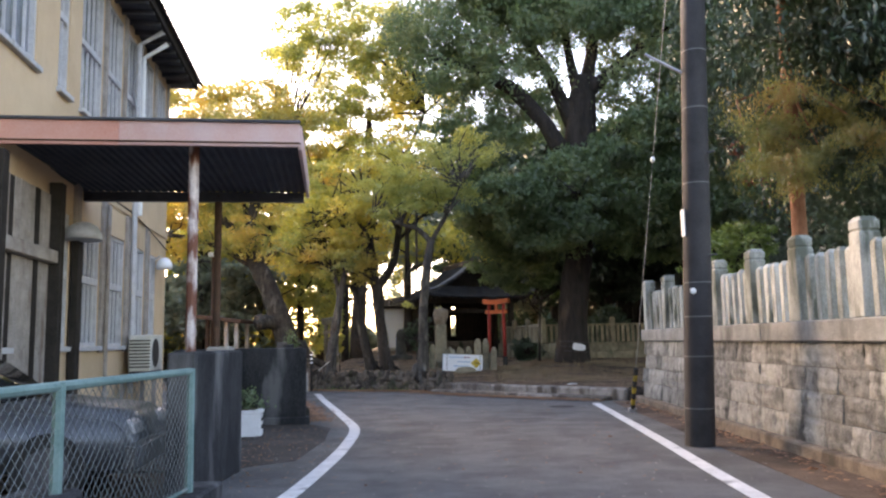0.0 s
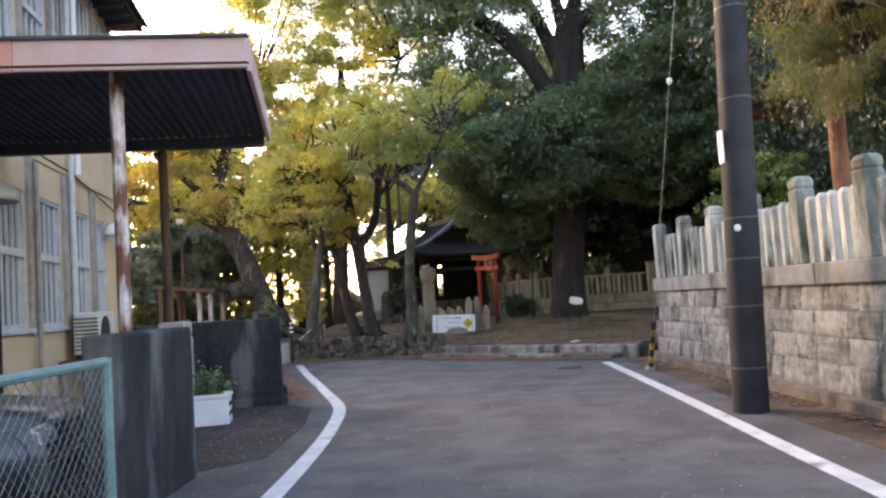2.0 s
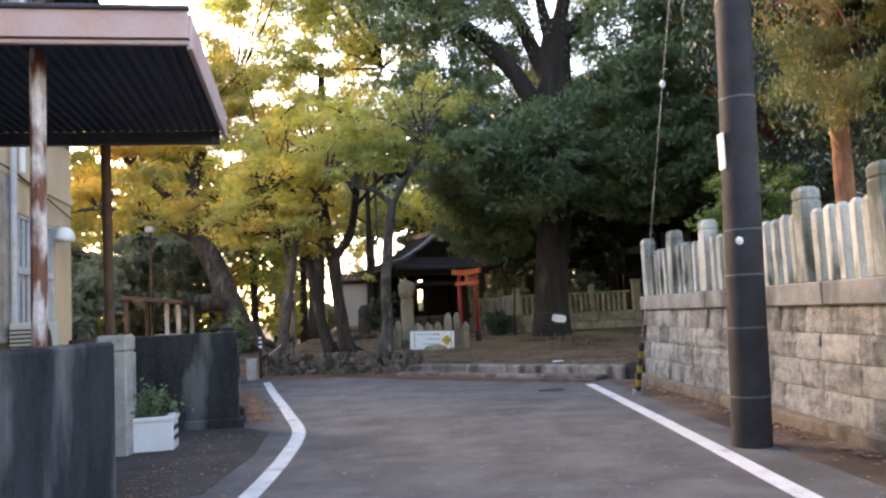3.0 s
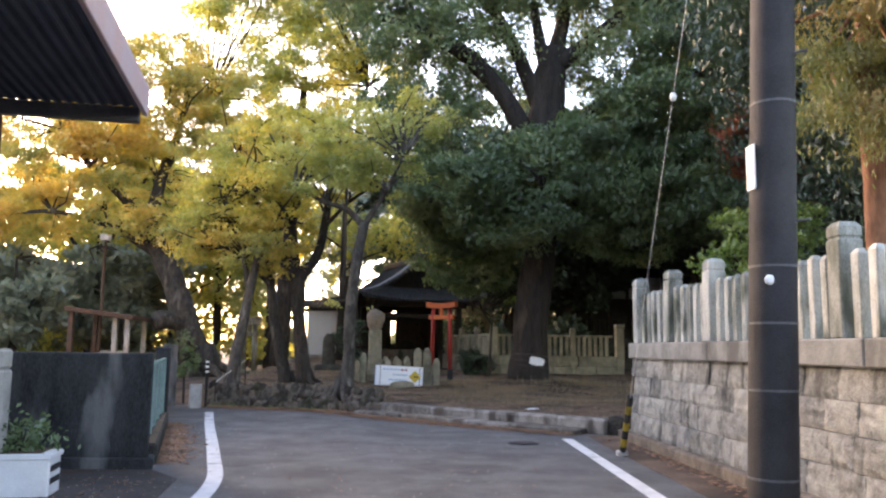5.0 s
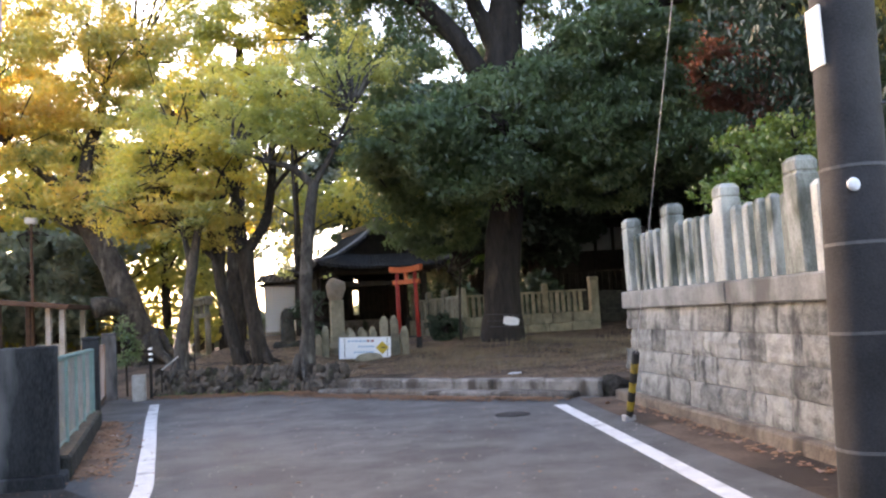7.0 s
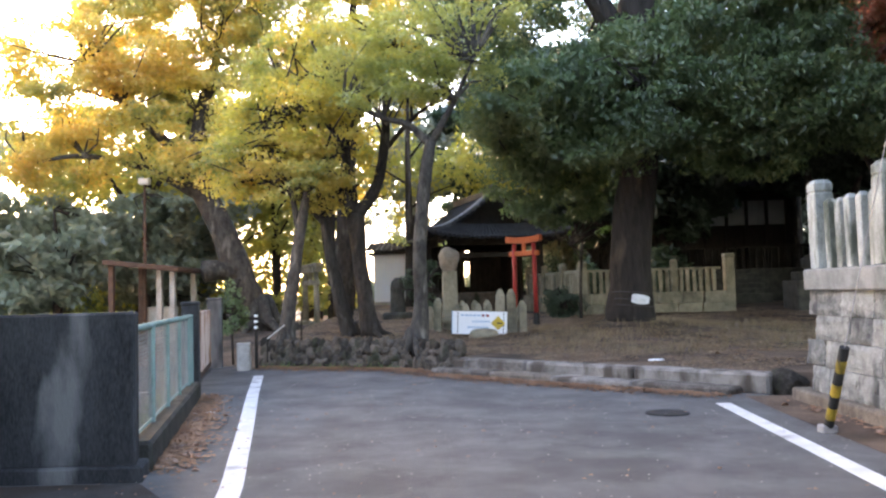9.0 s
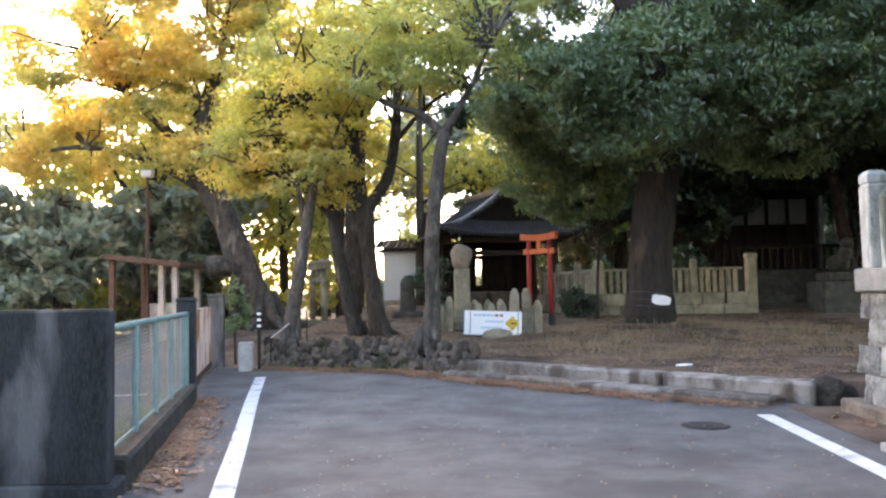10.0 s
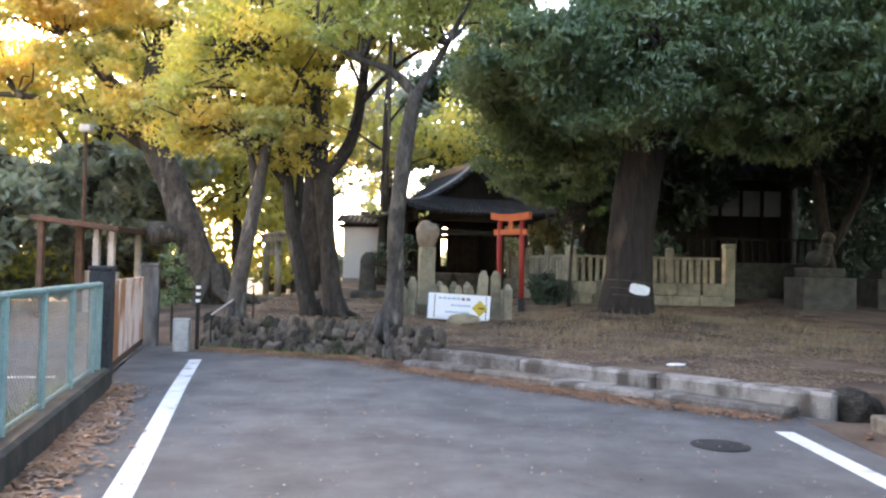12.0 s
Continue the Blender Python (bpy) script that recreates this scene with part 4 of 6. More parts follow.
for x in (-0.47, 0.53):
    for q in range(7):
        part("cord", box(x - 0.012, x + 0.012, -0.0145, -0.011, 0.06 + q * 0.065, 0.1 + q * 0.065), M_BLACK, ban)


def boulder(name, at, size, mat, label, category, seed, turn=0.0):
    b3 = bmesh.new()
    bmesh.ops.create_icosphere(b3, subdivisions=3, radius=0.5)
    for v in b3.verts:
        k = 1 + 0.28 * noise.noise(v.co * 2.2 + Vector((seed * 3.7, seed, 0))) + 0.08 * noise.noise(v.co * 6 + Vector((seed, 0, 0)))
        v.co = Vector((v.co.x * size[0] * k, v.co.y * size[1] * k, v.co.z * size[2] * k))
    o = part(name, b3, mat)
    o.matrix_basis = pose(*at, 0, 0, turn)
    return tagged(o, label, category)


boulder("boulder", (0.62, 23.85, ground_z(0.6, 23.9) + 0.04), (0.62, 0.4, 0.3), M_MOSSY, "flat pale boulder lying before the banner", "boulder", 2)


def monument(at, h, w, label, mat, seed, base=True):
    e = empty("stone_monument", at, label, "monument")
    b4 = bmesh.new()
    rows = []
    for k in range(9):
        f = k / 8
        s = w * (1 - 0.12 * f) * (1 if f < 0.75 else math.sqrt(max(0.05, 1 - ((f - 0.75) / 0.27) ** 2)))
        ring = []
        for q in range(10):
            a = 2 * math.pi * q / 10
            kx = 1 + 0.14 * noise.noise((math.cos(a) + seed, math.sin(a), f * 3))
            ring.append(b4.verts.new((s * math.cos(a) * kx, s * 0.55 * math.sin(a) * kx, 0.12 + f * (h - 0.12))))
        rows.append(ring)
    for a, c in zip(rows, rows[1:]):
        for q in range(10):
            b4.faces.new((a[q], a[(q + 1) % 10], c[(q + 1) % 10], c[q]))
    b4.faces.new(rows[-1]); b4.faces.new(rows[0][::-1])
    part("stone", b4, mat, e)
    if base:
        part("base", box(-w * 1.9, w * 1.9, -w * 1.3, w * 1.3, -0.15, 0.16, 0.05), mat, e)
    return e


monument((-1.5, 27.2, ground_z(-1.5, 27.2)), 1.05, 0.2, "dark upright memorial stone on a flat base", M_DARKSTONE, 1.0)


def stone_pillar(at):
    """A square pillar, its edges worn, with a rough stone head."""
    e = empty("stone_pillar", at, "tall pale weathered stone pillar with a rough brown head", "monument", turn=9)
    b4 = bmesh.new()
    bmesh.ops.create_cube(b4, size=1)
    bmesh.ops.subdivide_edges(b4, edges=b4.edges[:], cuts=5, use_grid_fill=True)
    for v in b4.verts:
        z = (v.co.z + 0.5) * 1.5
        k = 1 + 0.09 * noise.noise((v.co.x * 3, v.co.y * 3, z * 2.4)) - 0.05 * z
        v.co = Vector((v.co.x * 0.34 * k, v.co.y * 0.3 * k, z - 0.1))
    part("shaft", b4, M_MOSSY, e)
    b4 = bmesh.new()
    bmesh.ops.create_icosphere(b4, subdivisions=3, radius=0.5)
    for v in b4.verts:
        k = 1 + 0.3 * noise.noise(v.co * 2.4 + Vector((4.1, 0, 2))) + 0.1 * noise.noise(v.co * 7)
        v.co = Vector((v.co.x * 0.46 * k, v.co.y * 0.4 * k, 1.66 + v.co.z * 0.62 * k))
    part("head", b4, M_STEP, e, "rough brown stone head", smooth=True)
    return e


stone_pillar((-0.12, 25.6, ground_z(-0.1, 25.6)))


def stone_torii(a, b, h):
    """A plain stone torii whose columns stand at a and b."""
    mid = (Vector(a) + Vector(b)) / 2
    half = (Vector(b) - Vector(a)).length / 2
    ang = math.degrees(math.atan2(b[1] - a[1], b[0] - a[0]))
    e = empty("stone_torii", (mid.x, mid.y, ground_z(mid.x, mid.y)), "small weathered pale stone torii gate", "torii gate", turn=ang)
    for s in (-1, 1):
        part("column", tube([(s * half, 0, -0.1), (s * (half - 0.05), 0, h - 0.15)], [0.095, 0.08], 12), M_MOSSY, e, smooth=True)
        part("column_base", box(s * half - 0.2, s * half + 0.2, -0.2, 0.2, -0.15, 0.1, 0.03), M_MOSSY, e)
    part("tie_beam", box(-half - 0.22, half + 0.22, -0.055, 0.055, h - 0.52, h - 0.38, 0.01), M_MOSSY, e)
    part("lintel", box(-half - 0.3, half + 0.3, -0.09, 0.09, h - 0.15, h, 0.02), M_MOSSY, e)
    part("cap", box(-half - 0.38, half + 0.38, -0.12, 0.12, h, h + 0.11, 0.025), M_MOSSY, e)
    part("strut", box(-0.07, 0.07, -0.05, 0.05, h - 0.38, h - 0.15, 0.008), M_MOSSY, e)
    return e


stone_torii((-4.67, 31.0), (-4.05, 29.6), 1.7)

# ---- pavilion ----
pav = empty("pavilion", (0.62, 33.5, ground_z(0.62, 33.5) - 0.1), "dark wooden shrine pavilion with a curved tiled hip-and-gable roof", "pavilion", turn=20)
HX, HY, GY = 2.38, 2.4, 1.72          # half width and depth of the eaves, and where the gable stands
for x in (-1.6, 1.6):
    for y in (-1.65, 0.0, 1.65):
        part("pillar", box(x - 0.1, x + 0.1, y - 0.1, y + 0.1, 0, 2.5, 0.01), M_DARKWOOD, pav)
        part("pillar_base", box(x - 0.17, x + 0.17, y - 0.17, y + 0.17, -0.15, 0.1, 0.02), M_MOSSY, pav)
for y in (-1.65, 1.65):
    part("beam", box(-1.9, 1.9, y - 0.07, y + 0.07, 2.25, 2.5, 0.01), M_DARKWOOD, pav)
    part("tie_beam", box(-1.7, 1.7, y - 0.05, y + 0.05, 1.85, 2.0, 0.01), M_DARKWOOD, pav)
for x in (-1.6, 1.6):
    part("beam", box(x - 0.07, x + 0.07, -1.9, 1.9, 2.25, 2.5, 0.01), M_DARKWOOD, pav)
part("ceiling_board", box(-2.0, 2.0, -1.95, 1.95, 2.5, 2.54), M_DARKWOOD, pav)
for k in range(17):
    x = -2.0 + k * 0.25
    part("rafter", box(x - 0.03, x + 0.03, -HY + 0.06, -1.7, 2.42, 2.49), M_DARKWOOD, pav)
part("basin", box(-0.8, 0.8, -0.4, 0.4, -0.05, 0.75, 0.04), M_ROCK, pav, "dark stone water basin")
# Boards added at back and sides to stand for the shade inside.
for k in range(16):
    part("shade_board", box(-1.6 + k * 0.2, -1.415 + k * 0.2, 1.6, 1.66, -0.1, 0.95 if k == 9 else 2.3), M_DARKWOOD, pav)
for x in (-1.62, 1.58):
    part("side_screen", box(x, x + 0.04, -0.2, 1.65, -0.1, 2.3), M_DARKWOOD, pav)
    part("side_rail", box(x, x + 0.05, -1.65, 0.0, 0.55, 0.75), M_DARKWOOD, pav)


def roof_z(f, end):
    """Height of the tiled slope at f from the ridge (0) to the eave (1)."""
    return 3.86 - 1.38 * (1 - (1 - f) ** 1.55) + 0.2 * end * f ** 2


def hip_y(f):
    """How far the side slopes reach: to the gable above, out to the eave's corner below."""
    return GY + (HY - GY) * max(0.0, (f - 0.52) / 0.48)


for side in (-1, 1):
    b5 = bmesh.new()
    rows = []
    for i in range(65):
        u = -1 + 2 * i / 64
        lift = 0.03 if i % 2 else -0.02
        rows.append([b5.verts.new((side * (0.05 + (HX - 0.05) * f), u * hip_y(f), roof_z(f, abs(u) ** 3) + lift)) for f in [q / 12 for q in range(13)]])
    for a, c in zip(rows, rows[1:]):
        for q in range(12):
            b5.faces.new((a[q], a[q + 1], c[q + 1], c[q]))
    bmesh.ops.recalc_face_normals(b5, faces=b5.faces[:])
    bmesh.ops.solidify(b5, geom=b5.faces[:], thickness=0.07)
    part("roof_slope", b5, M_TILE, pav, "grey tiled roof slope")
    for step_in, r_ in ((0.0, 0.055), (0.16, 0.06), (0.32, 0.05)):
        pts = [(side * (0.05 + (HX - 0.05) * f), -hip_y(f) + step_in, roof_z(f, 1) + 0.06) for f in [q / 12 for q in range(13)]]
        part("verge_tiles", tube(pts, [r_] * 13, 8), M_TILE_EDGE, pav, "verge tiles coloured pale as if lit by sky")
    for q in range(14):
        f = 0.05 + q * 0.068
        x = side * (0.05 + (HX - 0.05) * f)
        part("tile_end", tube([(x, -hip_y(f) - 0.05, roof_z(f, 1)), (x, -hip_y(f) + 0.05, roof_z(f, 1))], [0.045] * 2, 8), M_TILE_EDGE, pav)
part("ridge", box(-0.13, 0.13, -GY - 0.06, GY + 0.06, 3.8, 4.04, 0.04), M_TILE, pav)
part("ridge_end", box(-0.17, 0.17, -GY - 0.13, -GY - 0.05, 3.72, 4.16, 0.05), M_TILE_EDGE, pav, "grey ridge end tile")
for end in (-1, 1):
    gb = bmesh.new()
    gb.faces.new([gb.verts.new((x, end * (GY - 0.12), z)) for x, z in ((-1.35, 2.9), (1.35, 2.9), (0.5, 3.45), (0, 3.84), (-0.5, 3.45))])
    bmesh.ops.solidify(gb, geom=gb.faces[:], thickness=0.05)
    part("gable", gb, M_DARKWOOD, pav, "dark boarded gable")
    b6 = bmesh.new()
    rows = []
    for i in range(65):
        u = -1 + 2 * i / 64
        lift = 0.03 if i % 2 else -0.02
        row = []
        for f in [0.52 + 0.48 * q / 4 for q in range(5)]:
            row.append(b6.verts.new((u * (0.05 + (HX - 0.05) * f), end * (hip_y(f) - (0.06 if f < 0.6 else 0.0)), roof_z(f, abs(u) ** 3) + lift - 0.01)))
        rows.append(row)
    for a, c in zip(rows, rows[1:]):
        for q in range(4):
            b6.faces.new((a[q], a[q + 1], c[q + 1], c[q]))
    bmesh.ops.recalc_face_normals(b6, faces=b6.faces[:])
    bmesh.ops.solidify(b6, geom=b6.faces[:], thickness=0.06)
    part("skirt_roof", b6, M_TILE, pav, "tiled skirt roof under the gable")

# ---- white storehouse ----
st = empty("storehouse", (-3.0, 35.0, ground_z(-2.0, 36)), "small white plastered storehouse with a low tiled roof", "building")
part("wall", box(0, 3.0, 0, 3.0, -0.2, 1.78), M_PLASTER, st)
part("plinth", box(-0.02, 3.02, -0.02, 3.02, -0.2, 0.08), M_CONCRETE, st)
part("fascia", box(-0.2, 3.2, -0.22, 3.22, 1.78, 1.86), M_DARKWOOD, st)
b7 = bmesh.new()
rows = []
for i in range(41):
    x = -0.3 + 3.6 * i / 40
    bump = 0.02 if i % 2 else -0.02
    rows.append([b7.verts.new((x, -0.32, 1.9 + bump)), b7.verts.new((x, 1.5, 2.3 + bump)), b7.verts.new((x, 3.32, 1.9 + bump))])
for a, c in zip(rows, rows[1:]):
    b7.faces.new((a[0], c[0], c[1], a[1])); b7.faces.new((a[1], c[1], c[2], a[2]))
bmesh.ops.solidify(b7, geom=b7.faces[:], thickness=0.05)
part("roof", b7, M_TILE, st)

# ---- stone fence behind the great tree ----
def rail_fence(at, turn, bays, end):
    """Stone posts and slats on two courses of base blocks; end: a tall end post."""
    e = empty("stone_fence", at, "old shrine fence of mossy stone rails on a stone base", "fence", "fences behind the great tree", turn=turn)
    ln = bays * 1.33 + 0.2
    n = max(2, round(ln / 0.7))
    for i in range(n):
        for r_ in range(2):
            a, b = ln * i / n, ln * (i + 1) / n
            shift = 0.12 if r_ and i < n - 1 else 0.0
            part("base_block", box(a + 0.004 + (shift if i else 0), b - 0.004 + shift, -0.2 + 0.01 * r_, 0.2 - 0.01 * r_, r_ * 0.33 - 0.1 * (r_ == 0), (r_ + 1) * 0.33 - 0.006, 0.02), M_MOSSY, e)
    for i in range(bays + 1):
        if i < bays or not end:
            part("post", P4, None, e).matrix_basis = pose(0.1 + i * 1.33, 0, 0.66)
        if i < bays:
            for k in range(6):
                part("slat", S4, None, e).matrix_basis = pose(0.1 + i * 1.33 + 0.2 + k * 0.186, 0, 0.66, 0, 0, rr.uniform(-3, 3))
    part("top_rail", box(0.1, ln - 0.1, -0.04, 0.04, 1.27, 1.34, 0.01), M_MOSSY, e)
    if end:
        part("end_post", box(ln, ln + 0.26, -0.14, 0.14, -0.1, 1.68, 0.02), M_MOSSY, e)
        part("end_cap", box(ln - 0.02, ln + 0.28, -0.16, 0.16, 1.58, 1.71, 0.03), M_MOSSY, e)
    return e


P4, S4 = post_mesh("post", 0.18, 0.92, 0.12), slat_mesh("slat", 0.1, 0.62, 0.02)
for m in (P4, S4):
    m.materials.append(M_MOSSY)
rail_fence((3.47, 29.6, 0.42), 0, 3, True)
rail_fence((2.35, 33.3, 0.42), -72.0, 3, False)

# ---- shrine hall in the shade ----
hz = 0.9
hall = empty("shrine_hall", (10.5, 38, hz), "dark wooden shrine hall with white panels and a tiled roof", "building")
part("platform", box(-3.2, 3.4, -2, 5, -1.0, 0.9, 0.03), M_DARKSTONE, hall, "stone platform coloured dark for tree shade")
for i in range(6):
    part("wall_panel", box(-2.2 + i * 0.78, -1.5 + i * 0.78, -0.06, 0.0, 2.65, 3.6), M_SHOJI, hall, "white plaster panel dulled for shade")
part("wall", box(-2.3, 2.5, 0.0, 4, 0.9, 4.0), M_DARKWOOD, hall)
for i in range(7):
    part("column", box(-2.32 + i * 0.78, -2.2 + i * 0.78, -0.12, 0.0, 0.9, 3.9), M_DARKWOOD, hall)
part("red_column", box(-2.55, -2.4, -0.5, -0.35, 0.9, 3.4, 0.01), M_RED, hall, "red painted column")
for i in range(22):
    part("baluster", box(-3 + i * 0.27, -2.92 + i * 0.27, -1.9, -1.82, 0.9, 1.7), M_DARKWOOD, hall)
part("rail", box(-3.05, 2.9, -1.92, -1.8, 1.66, 1.76), M_DARKWOOD, hall)
b8 = bmesh.new()
rows = []
for i in range(61):
    x = -4 + 8.4 * i / 60
    bump = 0.03 if i % 2 else -0.02
    up = 0.3 * (abs(x - 0.2) / 4.2) ** 3
    rows.append([b8.verts.new((x, -1.9, 3.95 + bump + up)), b8.verts.new((x, -0.3, 4.6 + bump + up)), b8.verts.new((x, 2.0, 6.2 + bump)), b8.verts.new((x, 5.6, 4.0 + bump))])
for a, c in zip(rows, rows[1:]):
    for q in range(3):
        b8.faces.new((a[q], c[q], c[q + 1], a[q + 1]))
bmesh.ops.solidify(b8, geom=b8.faces[:], thickness=0.08)
part("roof", b8, M_TILE, hall, "tiled hall roof")
for k in range(5):
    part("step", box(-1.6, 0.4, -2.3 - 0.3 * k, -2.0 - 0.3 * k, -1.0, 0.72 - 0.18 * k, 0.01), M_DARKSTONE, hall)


def guardian(at, turn):
    e = empty("guardian_pedestal", at, "stone pedestal beside the shrine steps, coloured dark for shade", "pedestal", "guardian pedestals")
    # Pedestal and statue colour carries the grove's shade.
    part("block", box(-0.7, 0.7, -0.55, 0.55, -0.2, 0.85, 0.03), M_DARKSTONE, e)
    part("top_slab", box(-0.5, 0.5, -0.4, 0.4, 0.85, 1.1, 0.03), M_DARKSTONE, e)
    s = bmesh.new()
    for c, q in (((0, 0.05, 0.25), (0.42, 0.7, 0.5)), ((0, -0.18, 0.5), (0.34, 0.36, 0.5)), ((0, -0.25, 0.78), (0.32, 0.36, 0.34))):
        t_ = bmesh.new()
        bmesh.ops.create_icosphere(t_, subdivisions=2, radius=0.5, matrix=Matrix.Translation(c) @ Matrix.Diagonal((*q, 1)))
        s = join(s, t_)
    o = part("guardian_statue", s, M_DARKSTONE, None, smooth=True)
    o.matrix_basis = pose(at[0], at[1], at[2] + 1.1, 0, 0, turn)
    tagged(o, "weathered stone guardian statue on its pedestal, coloured dark for shade", "statue")


guardian((10.2, 29.6, 0.45), 30)
guardian((12.6, 30.4, 0.45), -20)

# ---- shelter and lamp beyond the gate ----
sh = empty("shelter", (-7.2, 26.0, ground_z(-7.2, 26)), "small open shelter with a rusty sheet roof", "shelter")
b9 = box(-1.0, 0.8, -1.0, 1.2, -0.06, 0.06, 0.02, m=Matrix.Translation((0, 0, 1.82)) @ Matrix.Rotation(radians(7), 4, "Y"))
part("roof", b9, M_RUST, sh, "rusty sheet roof")
for x, y, m in ((-0.85, -0.8, M_RUST), (0.25, -0.7, M_OLDWOOD), (0.6, -0.8, M_OLDWOOD), (0.5, 0.9, M_OLDWOOD), (-0.85, 0.9, M_RUST)):
    part("post", box(x - 0.06, x + 0.06, y - 0.06, y + 0.06, -0.1, 1.83 - 0.12 * x, 0.008), m, sh)
part("low_wall", box(-0.9, 0.0, 1.0, 1.15, -0.1, 0.85, 0.02), M_CONCRETE, sh, "low pale wall")
lp = empty("street_lamp", (-7.75, 26.4, 0), "thin rusty lamp post with a white lantern", "street lamp")
part("pole", tube([(0, 0, 0), (0, 0, 4.2)], [0.05, 0.035], 8), M_RUST, lp)
part("head", box(-0.14, 0.14, -0.1, 0.1, 4.15, 4.32, 0.03), M_WHITE, lp, "white lamp head")


# ---- trees ----
def trunk_tube(points, radii, sides, bm, seed, rough=0.16):
    """A bark-rough tube: a smooth curve through the points with a lumpy girth."""
    pts = [Vector(p) for p in points]
    ext = [2 * pts[0] - pts[1]] + pts + [2 * pts[-1] - pts[-2]]
    path, rad = [], []
    for i in range(1, len(ext) - 2):
        for k in range(5):
            t = k / 5
            a, b, c, d = ext[i - 1:i + 3]
            path.append(0.5 * (2 * b + (c - a) * t + (2 * a - 5 * b + 4 * c - d) * t * t + (3 * b - 3 * c + d - a) * t ** 3))
            rad.append(radii[i - 1] + (radii[i] - radii[i - 1]) * t)
    path.append(pts[-1]); rad.append(radii[-1])
    start = len(bm.verts)
    tube(path, rad, sides, bm)
    bm.verts.ensure_lookup_table()
    j = start
    for c, r in zip(path, rad):
        for k in range(sides):
            v = bm.verts[j]
            d = v.co - c
            v.co = c + d * (1 + rough * noise.noise((v.co.x * 3 + seed, v.co.y * 3, v.co.z * 1.6)) + rough * 0.5 * math.sin(3 * 2 * math.pi * k / sides + seed))
            j += 1
    return bm


def inside(envelope, rng, n, hollow=0.35):
    """n points within a union of ellipsoids, more of them towards the skin."""
    out = []
    vol = np.array([e[1][0] * e[1][1] * e[1][2] for e in envelope])
    pick = rng.choice(len(envelope), size=n, p=vol / vol.sum())
    for i in pick:
        c, r = envelope[i]
        d = rng.normal(size=3)
        d /= np.linalg.norm(d)
        q = hollow + (1 - hollow) * rng.random() ** 0.5
        out.append(np.array(c) + d * q * np.array(r))
    return np.array(out)


def tree(name, label, trunk, limbs, envelope, mat, bark, clumps, per_clump, clump_r, leaf, seed, twigs=40, roots=0, flat=0.55, kind_name="tree", droop=0.3, slim=0.55, hollow=0.35, sides=12, thin=-0.22, grain=0.75, more=None):
    """trunk, limbs: (points, radii). Foliage: clumps of leaves within the envelope, hung on twigs from the limbs."""
    rng = np.random.default_rng(seed)
    base = Vector(trunk[0][0])
    e = empty(name, base, label, kind_name)
    o = np.array(base)
    bm = bmesh.new()
    trunk_tube([Vector(p) - base for p in trunk[0]], trunk[1], sides, bm, seed)
    b0 = trunk[1][0]
    for k in range(roots):
        a = 2 * math.pi * k / roots + rng.uniform(-0.3, 0.3)
        far = rng.uniform(1.5, 3.0) * b0
        out = [(0.4, 1.9), (0.9, 0.75), (far / b0 * 0.7, 0.3), (far / b0, -0.6)]
        tube([Vector((math.cos(a) * b0 * q, math.sin(a) * b0 * q, b0 * h)) for q, h in out], [b0 * 0.3, b0 * 0.3, b0 * 0.22, b0 * 0.1], 8, bm)
    part("trunk", bm, bark, e, smooth=True)
    heads = []
    for pts, rad in limbs:
        lb = bmesh.new()
        trunk_tube([Vector(p) - base for p in pts], rad, 8, lb, seed + 1)
        part("limb", lb, bark, e, smooth=True)
        heads += [np.array(p) for p in pts[1:]]
    if not heads:
        heads = [np.array(p) for p in trunk[0][len(trunk[0]) // 2:]]
    cl = inside(envelope, rng, clumps, hollow)
    heads = np.array(heads)
    tb = bmesh.new()
    for c in cl[:twigs]:
        h = heads[np.argmin(np.linalg.norm(heads - c, axis=1) + 0.8 * np.maximum(0, heads[:, 2] - c[2]))]
        mid = (h + c) / 2 + rng.normal(size=3) * 0.15 + np.array((0, 0, 0.12))
        tube([Vector(h - o), Vector(mid - o), Vector(c - o)], [0.035, 0.022, 0.008], 5, tb, caps=False)
    if twigs:
        tagged(part("twig_rest", tb, bark, e), kind="stuff")
    n = clumps * per_clump
    u = rng.normal(size=(n, 3))
    u /= np.linalg.norm(u, axis=1)[:, None]
    rad = rng.random(n) ** 0.45
    size = np.repeat(rng.uniform(0.6, 1.35, clumps), per_clump) * clump_r
    pts = np.repeat(cl, per_clump, axis=0) + u * (rad * size)[:, None] * np.array((1, 1, flat))
    if thin > -1:
        keep = np.array([noise.noise((p[0] * grain + seed, p[1] * grain, p[2] * grain * 1.5)) > thin for p in pts])
        pts = pts[keep]
        n = len(pts)
    part("crown", leaves_mesh("crown", pts - o, rng.uniform(0.65, 1.3, n) * leaf, mat, rng, droop, slim), None, e)
    if more:
        env, count, per, radius, gap = more
        c2 = np.repeat(inside(env, rng, count, 0.2), per, axis=0)
        p2 = c2 + rng.normal(size=c2.shape) * radius * np.array((0.6, 0.6, 0.36))
        p2 = p2[np.array([noise.noise((p[0] * 1.2 + 5, p[1] * 1.2, p[2] * 1.6)) > gap for p in p2])]
        part("upper_crown", leaves_mesh("upper_crown", p2 - o, rng.uniform(0.65, 1.3, len(p2)) * leaf, mat, rng, droop, slim), None, e)
    return e


def gz(x, y, d=-0.06):
    return (x, y, ground_z(x, y) + d)


